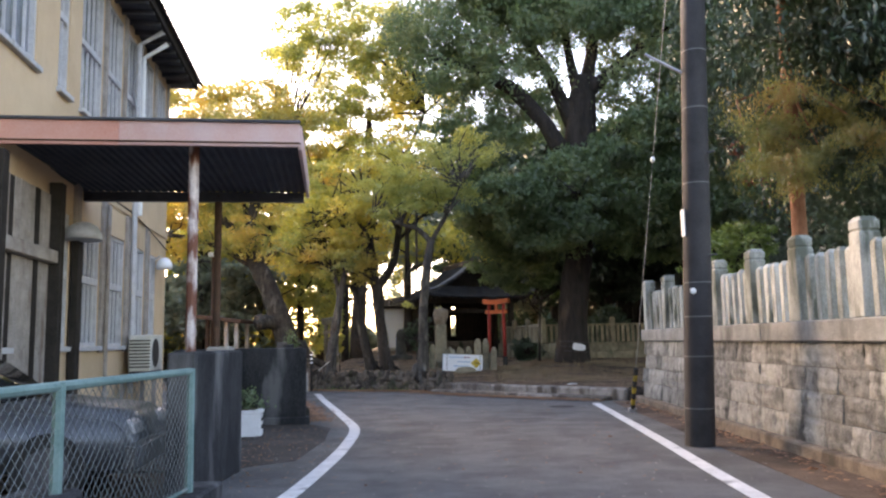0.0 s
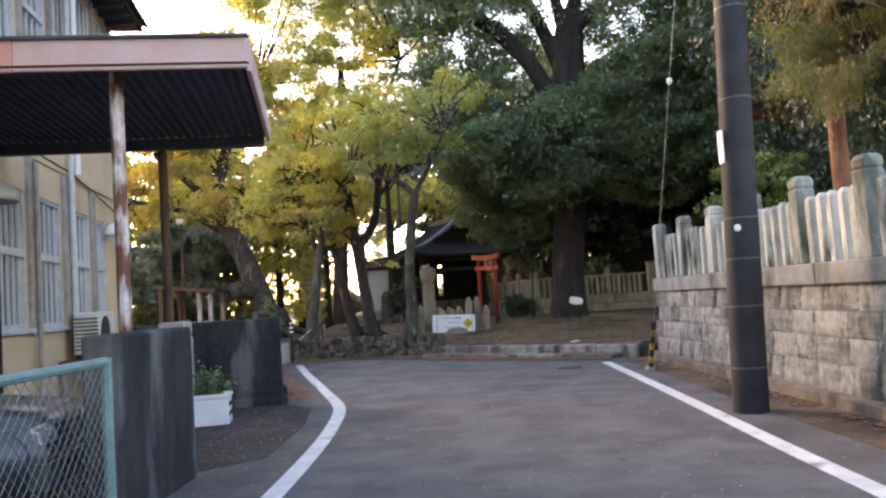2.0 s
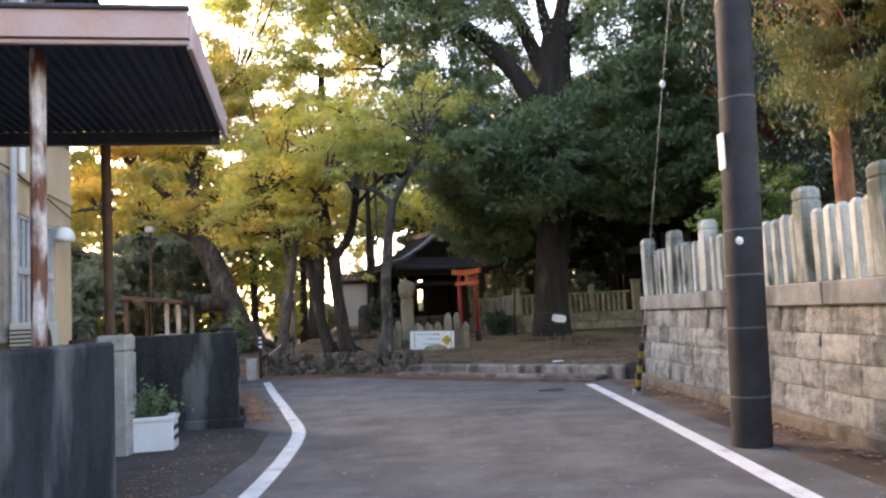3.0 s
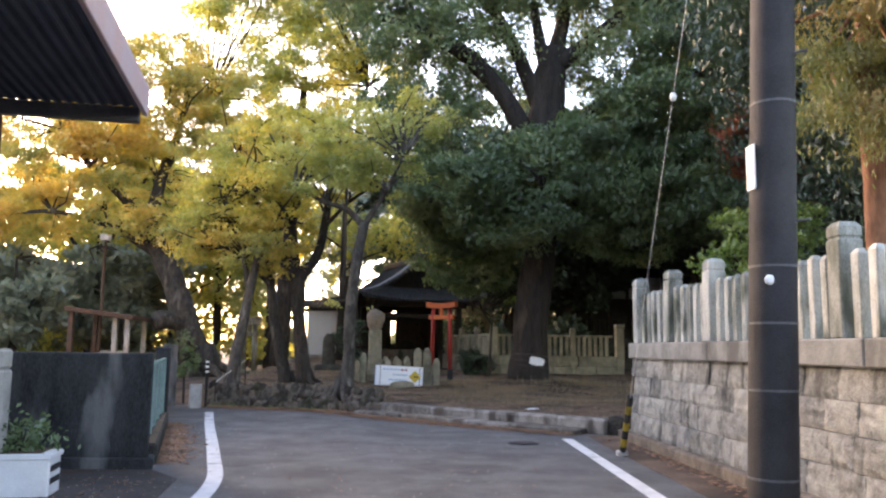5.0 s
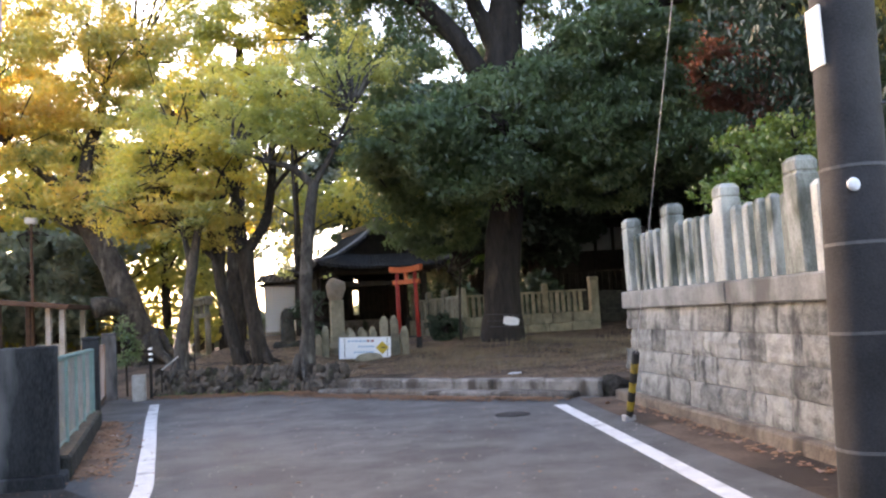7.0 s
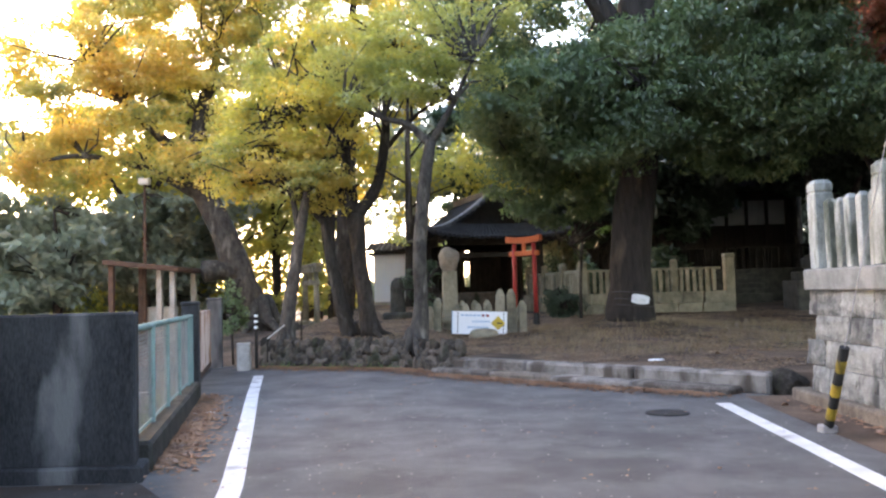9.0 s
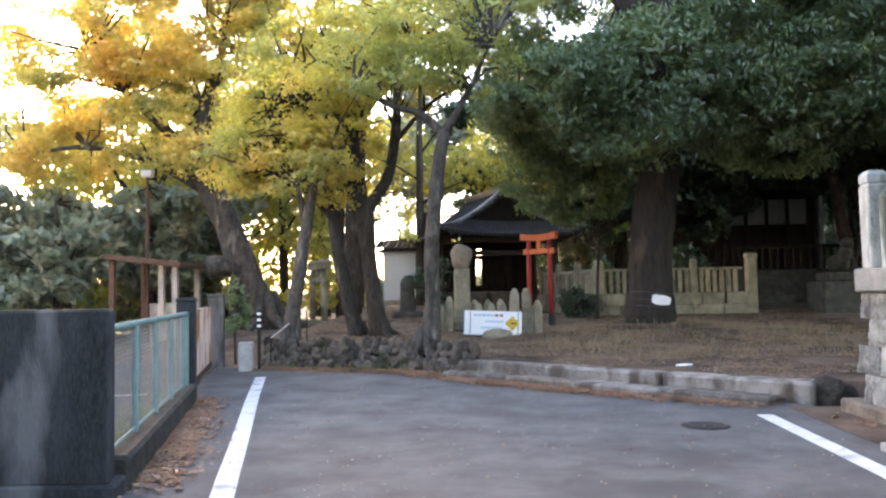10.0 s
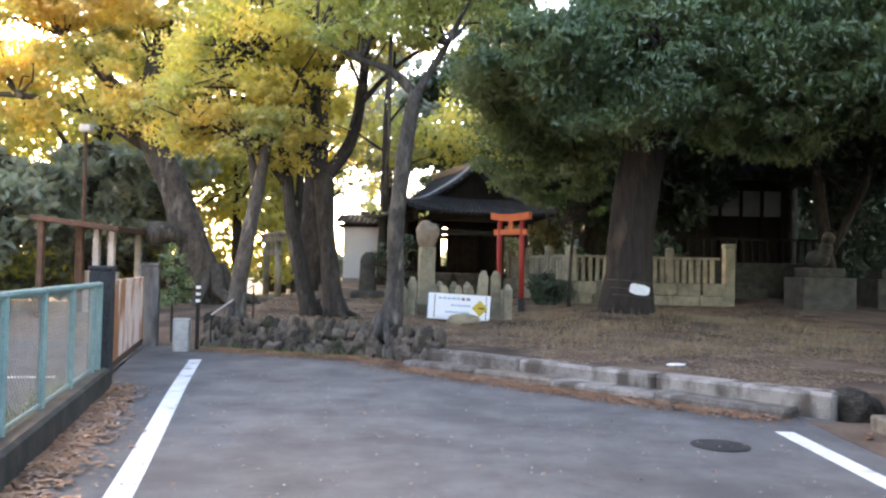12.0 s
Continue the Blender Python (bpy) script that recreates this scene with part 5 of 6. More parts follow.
# maples on the bank
tree("maple_tree", "slim maple with roots over the stones and green leaves", ([gz(-3.05, 21.3), (-2.99, 21.3, 1.0), (-2.88, 21.35, 1.7), (-2.78, 21.4, 2.4), (-2.6, 21.5, 3.5)], [0.17, 0.125, 0.115, 0.1, 0.06]),
     [([(-2.78, 21.4, 2.4), (-3.1, 21.8, 3.5), (-3.6, 22, 4.4)], [0.07, 0.05, 0.03]), ([(-2.64, 21.5, 3.2), (-2.1, 22.2, 4.2), (-1.8, 22.6, 5)], [0.06, 0.04, 0.02])],
     [((-2.9, 22.3, 4.6), (1.7, 1.6, 1.0)), ((-3.9, 22.5, 3.9), (1.1, 1.2, 0.8))], L_LIME, M_BARK_G, 70, 150, 0.5, 0.09, 11, 30, 6, flat=0.35, thin=-0.08, grain=1.3)
tree("maple_tree", "leaning dark maple trunk with yellow leaves", ([gz(-2.0, 22.3), (-2.16, 22.25, 1.0), (-2.36, 22.2, 1.95), (-2.47, 22.2, 2.8), (-2.6, 22.2, 3.5)], [0.17, 0.13, 0.115, 0.1, 0.06]),
     [([(-2.45, 22.2, 2.6), (-3.0, 21.9, 3.2), (-3.6, 21.6, 3.5)], [0.06, 0.045, 0.02])],
     [((-3.3, 21.6, 3.6), (1.35, 1.3, 0.75)), ((-2.6, 21.5, 3.3), (1.0, 1.0, 0.6))], L_YELLOW, M_BARK, 75, 190, 0.44, 0.085, 12, 30, 4, flat=0.34, thin=0.0, grain=1.5)
tree("maple_tree", "forked dark maple with yellow-green autumn leaves", ([gz(-1.58, 22.1), (-1.71, 22.15, 1.2), (-1.8, 22.2, 1.96), (-1.86, 22.2, 2.82)], [0.2, 0.16, 0.15, 0.165]),
     [([(-1.86, 22.2, 2.7), (-2.18, 22.0, 3.38), (-2.44, 21.9, 3.9), (-2.9, 21.7, 4.7)], [0.13, 0.11, 0.08, 0.04]), ([(-1.88, 22.2, 2.75), (-2.04, 22.4, 3.87), (-2.12, 22.6, 4.63), (-2.3, 22.8, 5.6)], [0.12, 0.1, 0.08, 0.04]),
      ([(-1.84, 22.2, 2.75), (-1.42, 22.2, 3.4), (-1.25, 22.2, 4.27), (-1.18, 22.2, 5.1), (-0.9, 22.2, 5.9)], [0.13, 0.105, 0.09, 0.06, 0.03]), ([(-1.3, 22.2, 4.0), (-0.7, 22.0, 4.6), (-0.1, 21.9, 5.0)], [0.05, 0.04, 0.02])],
     [((-3.2, 22.0, 4.9), (1.25, 1.5, 1.0)), ((-2.0, 21.8, 5.8), (1.6, 1.7, 0.9)), ((-0.6, 22.2, 5.4), (1.1, 1.3, 0.8)), ((-2.5, 20.9, 4.5), (1.3, 1.0, 0.7)), ((-3.7, 21.8, 3.9), (0.85, 1.0, 0.7)), ((-1.5, 23.0, 6.6), (1.3, 1.3, 0.7))], L_LIME, M_BARK, 270, 200, 0.48, 0.085, 13, 110, 5, flat=0.32, thin=0.04, grain=1.35)
tree("maple_tree", "slim grey maple on the stone edge with green leaves", ([gz(-0.62, 20.3), (-0.52, 20.3, 1.06), (-0.52, 20.25, 1.87), (-0.4, 20.2, 3.09), (-0.28, 20.2, 3.8)], [0.2, 0.125, 0.115, 0.11, 0.1]),
     [([(-0.28, 20.2, 3.75), (-0.66, 20.2, 4.1), (-1.06, 20.1, 4.21), (-1.7, 20.0, 4.5)], [0.08, 0.06, 0.05, 0.03]), ([(-0.28, 20.2, 3.75), (-0.09, 20.2, 4.08), (0.15, 20.2, 4.49), (0.5, 20.1, 5.2)], [0.075, 0.06, 0.045, 0.02])],
     [((-0.5, 20.6, 5.4), (1.2, 1.1, 0.75)), ((-1.5, 20.3, 5.2), (0.9, 0.9, 0.6)), ((0.4, 20.6, 6.1), (1.2, 1.1, 0.7)), ((0.3, 20.3, 4.9), (0.7, 0.7, 0.5)), ((-0.9, 19.8, 4.6), (0.8, 0.5, 0.45)), ((-0.55, 20.9, 2.2), (0.3, 0.3, 0.16))], L_GREEN, M_BARK_G, 150, 170, 0.42, 0.08, 14, 60, 8, flat=0.36, thin=-0.05, grain=1.3)
# the great leaning tree behind
tree("great_maple_tree", "big leaning old tree with yellow and orange leaves", ([gz(-5.1, 27.1), (-5.2, 27.05, 0.9), (-5.5, 27.0, 1.7), (-5.9, 27.0, 2.8), (-6.3, 27.0, 3.7), (-6.75, 27.0, 4.6)], [0.5, 0.42, 0.37, 0.32, 0.3, 0.26]),
     [([(-6.7, 27, 4.2), (-7.3, 26.6, 5.3), (-8.2, 26.2, 6.2), (-9.0, 26, 7.2)], [0.2, 0.16, 0.1, 0.04]), ([(-6.8, 27, 4.4), (-6.6, 27.2, 6.0), (-6.2, 27.4, 7.6), (-6.0, 27.4, 9.2)], [0.22, 0.18, 0.12, 0.04]),
      ([(-6.6, 27, 3.9), (-7.8, 26.6, 4.6), (-9.2, 26.2, 4.9), (-10.6, 26, 4.7)], [0.12, 0.09, 0.07, 0.03]), ([(-6.5, 27, 3.6), (-5.4, 26.8, 4.8), (-4.6, 26.6, 6.0)], [0.14, 0.1, 0.05]), ([(-5.5, 27.0, 1.75), (-5.9, 26.65, 1.95), (-6.22, 26.35, 1.9)], [0.24, 0.25, 0.27])],
     [((-8.6, 26.2, 6.2), (1.7, 1.8, 1.2)), ((-7.2, 26.2, 7.6), (2.0, 2.0, 1.5)), ((-5.4, 26.6, 8.4), (1.7, 1.8, 1.3)), ((-5.2, 26.4, 6.2), (1.6, 1.7, 1.1)), ((-7.2, 25.8, 5.2), (1.6, 1.4, 0.8)), ((-10.2, 26.4, 4.6), (1.5, 1.5, 0.7)), ((-6.6, 26.8, 9.4), (1.8, 1.6, 1.0)), ((-8.2, 26.6, 8.2), (1.5, 1.5, 1.0)), ((-6.4, 25.4, 4.4), (1.3, 1.0, 0.6)), ((-9.6, 26.0, 7.4), (1.7, 1.6, 1.1)), ((-10.6, 26.4, 6.0), (1.6, 1.6, 0.9)), ((-8.8, 26.8, 9.4), (1.6, 1.6, 0.9))], L_YELLOW, M_BARK_G, 520, 190, 0.62, 0.115, 15, 110, 7, flat=0.38, thin=-0.1, grain=0.95)
tree("maple_tree", "tall green tree behind the maples", ([gz(-3.2, 29), (-3.1, 29, 3), (-2.9, 29, 6), (-2.7, 29, 10)], [0.3, 0.24, 0.2, 0.1]),
     [([(-3.0, 29, 5), (-4.6, 28.6, 7.4), (-5.6, 28.4, 9)], [0.14, 0.1, 0.04]), ([(-2.9, 29, 6), (-1.4, 28.6, 8), (-0.6, 28.4, 9.6)], [0.13, 0.1, 0.04])],
     [((-4.6, 28.6, 9.0), (2.0, 1.8, 1.5)), ((-2.4, 28.6, 10.4), (2.2, 2.0, 1.6)), ((-0.6, 28.6, 8.6), (1.8, 1.8, 1.4)), ((-2.6, 28.6, 7.8), (1.8, 1.6, 1.0)), ((-4.4, 29, 12.5), (2.4, 2, 1.6)), ((-2.2, 28.6, 12.8), (2.2, 2.0, 1.5)), ((-0.2, 28.6, 11.2), (1.8, 1.8, 1.4)), ((-3.6, 28.6, 6.8), (1.5, 1.4, 0.9))], L_GREEN, M_BARK, 470, 150, 0.62, 0.13, 16, 90, flat=0.4, thin=-0.22, grain=0.9)
tree("maple_tree", "pale yellow-green tree standing beyond the great maple", ([gz(-10.4, 32.4), (-10.2, 32.4, 3), (-10.0, 32.4, 8.5)], [0.24, 0.18, 0.06]),
     [([(-10.2, 32.4, 3.6), (-12.0, 32.0, 6.4)], [0.1, 0.03]), ([(-10.1, 32.4, 4.4), (-8.4, 32.0, 7.4)], [0.1, 0.03])],
     [((-11.6, 32.2, 6.6), (1.9, 1.5, 1.3)), ((-8.8, 32.2, 7.4), (1.9, 1.5, 1.4)), ((-10.4, 32.2, 9.0), (2.0, 1.5, 1.2)), ((-7.0, 32.4, 5.6), (1.5, 1.3, 1.0)), ((-13.2, 32.2, 5.4), (1.5, 1.3, 0.9))], L_GREEN, M_BARK, 260, 120, 0.62, 0.16, 33, 60, flat=0.4, thin=-0.12, grain=0.9)
# the great evergreen
tree("great_camphor_tree", "huge old evergreen tree with dark glossy leaves", ([gz(4.05, 25.2, -0.15), (4.08, 25.2, 1.25), (4.15, 25.2, 2.6), (4.4, 25.2, 4.4), (4.5, 25.2, 6.6), (4.6, 25.3, 8.4), (4.8, 25.4, 9.8)], [0.62, 0.47, 0.44, 0.44, 0.5, 0.5, 0.36]),
     [([(4.25, 25.2, 6.4), (3.6, 25.0, 7.8), (2.4, 25.0, 9.3), (1.05, 25.0, 10.0), (-0.4, 25.0, 10.5)], [0.34, 0.27, 0.24, 0.18, 0.08]), ([(4.4, 25.3, 8.0), (3.7, 25.3, 9.7), (2.9, 25.3, 11.2), (2.4, 25.4, 13.2)], [0.26, 0.2, 0.17, 0.07]),
      ([(4.6, 25.4, 9.0), (4.3, 25.4, 10.6), (4.1, 25.5, 12.6)], [0.2, 0.14, 0.06]), ([(4.8, 25.4, 9.4), (5.1, 25.4, 10.9), (5.5, 25.6, 13.2)], [0.26, 0.2, 0.07]),
      ([(4.8, 25.2, 9.2), (5.8, 25.0, 10.0), (7.0, 24.9, 11.0), (8.4, 24.8, 12.0)], [0.24, 0.17, 0.13, 0.05]), ([(4.7, 25.2, 7.0), (6.7, 24.6, 8.5), (8.7, 24.4, 8.9), (10.6, 24.2, 9.0)], [0.2, 0.15, 0.13, 0.05]),
      ([(4.5, 25.2, 5.0), (6.4, 24.4, 5.4), (8.6, 24.0, 5.4)], [0.16, 0.11, 0.04]), ([(4.4, 25.2, 5.0), (2.4, 24.2, 5.2), (1.2, 23.8, 5.0)], [0.15, 0.1, 0.04]), ([(4.4, 25.0, 5.4), (4.2, 23.8, 5.8), (4.0, 23.0, 5.4)], [0.15, 0.1, 0.04])],
     # Last three ellipsoids: hidden crown added to shade the fence and hall.
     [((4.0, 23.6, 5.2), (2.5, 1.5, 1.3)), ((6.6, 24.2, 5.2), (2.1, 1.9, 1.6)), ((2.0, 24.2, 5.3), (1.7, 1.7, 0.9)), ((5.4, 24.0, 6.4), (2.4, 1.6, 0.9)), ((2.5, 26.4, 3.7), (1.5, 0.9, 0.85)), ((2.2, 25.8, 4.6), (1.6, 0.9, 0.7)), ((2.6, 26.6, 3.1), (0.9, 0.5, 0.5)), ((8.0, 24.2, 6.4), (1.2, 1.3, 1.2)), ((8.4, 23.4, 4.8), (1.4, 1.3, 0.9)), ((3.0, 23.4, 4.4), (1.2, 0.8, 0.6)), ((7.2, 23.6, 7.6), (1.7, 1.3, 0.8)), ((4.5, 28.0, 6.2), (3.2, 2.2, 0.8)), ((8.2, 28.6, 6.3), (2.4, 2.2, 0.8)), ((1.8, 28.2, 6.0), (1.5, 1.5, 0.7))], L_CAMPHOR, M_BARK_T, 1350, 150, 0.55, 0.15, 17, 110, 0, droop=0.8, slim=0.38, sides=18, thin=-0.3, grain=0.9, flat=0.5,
     more=([((0.9, 24.8, 9.9), (1.9, 1.4, 1.0)), ((1.6, 25.6, 8.2), (1.5, 1.2, 0.8)), ((2.6, 25.2, 11.2), (2.0, 1.6, 1.2)), ((6.6, 25.2, 11.4), (2.0, 1.8, 1.2)), ((8.6, 24.6, 9.8), (2.0, 1.8, 1.1)), ((4.6, 26.2, 13.2), (3.6, 2.4, 1.5)), ((6.6, 24.2, 9.2), (1.5, 1.0, 0.9)), ((-0.4, 25.0, 11.2), (1.6, 1.5, 1.1)), ((3.4, 26.2, 8.8), (1.2, 0.9, 0.9)), ((10.4, 24.6, 9.4), (1.6, 1.4, 0.7)), ((0.0, 25.4, 8.0), (1.2, 1.0, 0.7)), ((4.6, 24.4, 11.6), (1.8, 0.8, 1.0)), ((8.8, 25.4, 12.2), (2.4, 2.0, 1.5)), ((5.6, 26.4, 9.6), (1.5, 1.0, 1.1)), ((3.0, 24.3, 9.6), (1.1, 0.6, 0.6)), ((6.2, 25.6, 7.9), (1.2, 1.0, 0.5)), ((1.4, 25.4, 12.8), (2.4, 2.0, 1.0)), ((2.2, 26.4, 9.8), (1.6, 1.0, 1.0)), ((0.6, 26.2, 7.4), (1.4, 1.0, 0.7)), ((9.8, 26.6, 10.6), (2.0, 1.8, 1.2))], 2500, 85, 0.55, -0.15))
# trees behind the wall
tree("cypress_tree", "cypress with red-brown trunk and hanging yellow-green foliage", ([(5.35, 11.75, 1.2), (5.33, 11.75, 3.0), (5.3, 11.7, 5.0), (5.25, 11.7, 9.0)], [0.13, 0.105, 0.1, 0.05]),
     [], [((4.85, 11.2, 3.75), (0.6, 0.6, 0.55)), ((5.75, 10.9, 4.0), (0.6, 0.5, 0.5)), ((5.1, 11.2, 4.35), (0.8, 0.7, 0.35))], L_CEDAR, M_BARK_R, 190, 170, 0.3, 0.065, 18, 8, 0, flat=1.2, droop=1.9, slim=0.28, thin=0.02, grain=2.0)
tree("cedar_tree", "tall dark conifer standing behind the stone fence", ([(7.6, 12.6, 1.2), (7.6, 12.6, 5.0), (7.5, 12.5, 12.0)], [0.3, 0.24, 0.08]),
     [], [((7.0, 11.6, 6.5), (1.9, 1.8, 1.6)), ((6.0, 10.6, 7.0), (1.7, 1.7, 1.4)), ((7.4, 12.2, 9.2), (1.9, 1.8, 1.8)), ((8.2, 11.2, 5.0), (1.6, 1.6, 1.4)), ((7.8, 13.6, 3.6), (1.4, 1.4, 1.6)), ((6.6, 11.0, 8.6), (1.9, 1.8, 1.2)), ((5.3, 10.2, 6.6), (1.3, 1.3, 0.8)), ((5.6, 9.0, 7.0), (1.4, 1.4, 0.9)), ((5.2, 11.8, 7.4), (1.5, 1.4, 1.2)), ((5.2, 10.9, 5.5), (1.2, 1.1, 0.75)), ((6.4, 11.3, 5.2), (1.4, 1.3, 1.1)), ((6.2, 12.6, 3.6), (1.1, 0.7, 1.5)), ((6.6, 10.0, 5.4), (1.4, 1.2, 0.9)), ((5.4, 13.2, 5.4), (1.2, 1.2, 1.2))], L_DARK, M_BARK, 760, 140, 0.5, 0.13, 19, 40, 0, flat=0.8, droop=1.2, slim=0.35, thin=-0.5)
tree("cedar_tree", "tall conifer with brown autumn foliage behind the fence", ([(6.6, 8.6, 1.2), (6.6, 8.6, 4.0), (6.5, 8.5, 11.0)], [0.24, 0.2, 0.08]),
     [], [((6.3, 9.4, 4.3), (0.7, 0.7, 0.55))], L_CEDAR, M_BARK, 60, 130, 0.4, 0.1, 20, 40, 0, flat=0.8, droop=1.4, slim=0.3)
tree("cedar_tree", "tall dark conifer at the end of the stone wall", (( [gz(9.2, 18.0), (9.2, 18.0, 5.0), (9.1, 18.0, 13.0)]), [0.3, 0.24, 0.08]),
     [], [((8.6, 17.6, 6.0), (2.2, 2.0, 2.0)), ((7.6, 17.2, 8.2), (2.2, 2.0, 1.7)), ((9.4, 18.0, 9.6), (2.4, 2.2, 2.0)), ((8.8, 17.8, 3.6), (1.8, 1.6, 1.4)), ((7.0, 18.2, 10.6), (2.0, 1.8, 1.5))], L_DARK, M_BARK, 480, 120, 0.55, 0.15, 29, 60, 0, flat=0.7, droop=1.2, slim=0.35, thin=-0.4)
tree("bush", "dark leafy shrub between the monument and the storehouse", (([gz(-0.95, 27.1), (-0.95, 27.1, 1.3)]), [0.05, 0.03]), [], [((-0.75, 27.1, 1.55), (0.55, 0.5, 0.5)), ((-1.1, 27.0, 1.4), (0.4, 0.4, 0.35)), ((-0.6, 27.2, 1.1), (0.5, 0.5, 0.4))], L_DARK, M_BARK, 60, 60, 0.2, 0.11, 31, 20, kind_name="shrub")
tree("bush", "straggly green shrub growing behind the gate pillar", (([gz(-4.15, 21.7), (-4.17, 21.7, 0.9), (-4.13, 21.7, 1.3)]), [0.025, 0.018, 0.01]), [], [((-4.12, 21.7, 1.3), (0.2, 0.25, 0.3)), ((-4.1, 21.7, 0.8), (0.28, 0.28, 0.3))], L_CAMPHOR, M_BARK, 40, 30, 0.12, 0.06, 32, 14, kind_name="shrub")
tree("bush", "low dark shrub before the stone fence", ([gz(3.0, 28.6), (3.0, 28.6, 0.9)], [0.04, 0.03]), [], [((3.0, 28.5, 0.75), (0.45, 0.4, 0.35)), ((2.75, 28.6, 1.0), (0.3, 0.3, 0.3))], L_DARK, M_BARK, 50, 70, 0.18, 0.09, 35, 16, kind_name="shrub")
tree("tree", "slender young tree with yellow-green sprays before the fence", ([gz(3.3, 27.9), (3.32, 27.9, 1.4), (3.4, 27.8, 2.6), (3.5, 27.7, 3.4)], [0.05, 0.04, 0.03, 0.012]), [([(3.36, 27.85, 2.0), (3.0, 27.5, 2.4), (2.7, 27.3, 2.5)], [0.025, 0.015, 0.008])], [((3.5, 27.5, 3.0), (0.7, 0.5, 0.4)), ((3.0, 27.3, 2.6), (0.5, 0.4, 0.25)), ((3.3, 27.4, 2.1), (0.35, 0.3, 0.2))], L_BUSH, M_BARK, 45, 60, 0.2, 0.09, 36, 20, flat=0.5)
tree("bush", "round bright green shrub behind the stone fence", ([(4.85, 13.3, 1.25), (4.85, 13.3, 1.9)], [0.06, 0.04]), [], [((4.72, 13.4, 2.4), (0.5, 0.6, 0.6)), ((5.1, 13.2, 2.55), (0.5, 0.5, 0.55)), ((4.9, 13.4, 1.9), (0.4, 0.5, 0.5))], L_BUSH, M_BARK, 110, 90, 0.2, 0.06, 21, 20, kind_name="shrub")
tree("maple_tree", "brown-red autumn tree in the shade of the grove", ([gz(10.8, 26.6), (10.8, 26.6, 3), (10.6, 26.6, 6.0)], [0.2, 0.16, 0.08]),
     [([(10.8, 26.6, 3), (9.8, 26.2, 5.2), (9.4, 26, 6.6)], [0.1, 0.07, 0.03])], [((10.0, 26.0, 6.6), (1.5, 1.4, 1.3)), ((11.6, 26.0, 6.0), (1.8, 1.6, 1.6)), ((11.4, 26.2, 8.0), (1.7, 1.4, 1.0))], L_RED, M_BARK, 280, 110, 0.5, 0.13, 22, 40)
tree("tree", "dark tree with a forked grey trunk before the shrine hall", ([gz(11.6, 31.6), (11.4, 31.6, 1.8), (11.2, 31.6, 3.4), (10.8, 31.6, 6.0)], [0.26, 0.2, 0.17, 0.08]),
     [([(11.4, 31.6, 1.8), (12.2, 31.4, 3.6), (12.8, 31.2, 5.4)], [0.14, 0.11, 0.05])], [((10.4, 31.2, 6.2), (2.6, 2.0, 1.6)), ((13.2, 31, 6.0), (2.4, 2.0, 1.6)), ((12, 31, 8.5), (3, 2.4, 1.8)), ((8.6, 31.6, 7.4), (2.4, 2.2, 1.8)), ((14.8, 32.0, 7.0), (2.4, 2.4, 2.0))], L_DARK, M_BARK, 420, 110, 0.66, 0.18, 23, 60, thin=-0.4)

# far woods: one kind, several trees, set out in rows behind the place
def far_tree(x, y, h, r, mat, seed, label):
    rng = np.random.default_rng(seed)
    z = ground_z(x, y)
    env = [((x + rng.normal() * r * 0.3, y + rng.normal() * r * 0.3, z + h * q), (r * s, r * s, h * 0.17)) for q, s in ((0.42, 0.8), (0.6, 1.0), (0.78, 0.8), (0.92, 0.45))]
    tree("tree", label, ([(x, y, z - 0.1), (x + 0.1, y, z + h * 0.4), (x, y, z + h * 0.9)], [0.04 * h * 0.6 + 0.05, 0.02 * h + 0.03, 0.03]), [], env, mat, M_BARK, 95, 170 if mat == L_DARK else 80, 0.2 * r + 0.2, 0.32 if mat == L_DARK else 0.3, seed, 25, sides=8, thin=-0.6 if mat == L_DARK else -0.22)


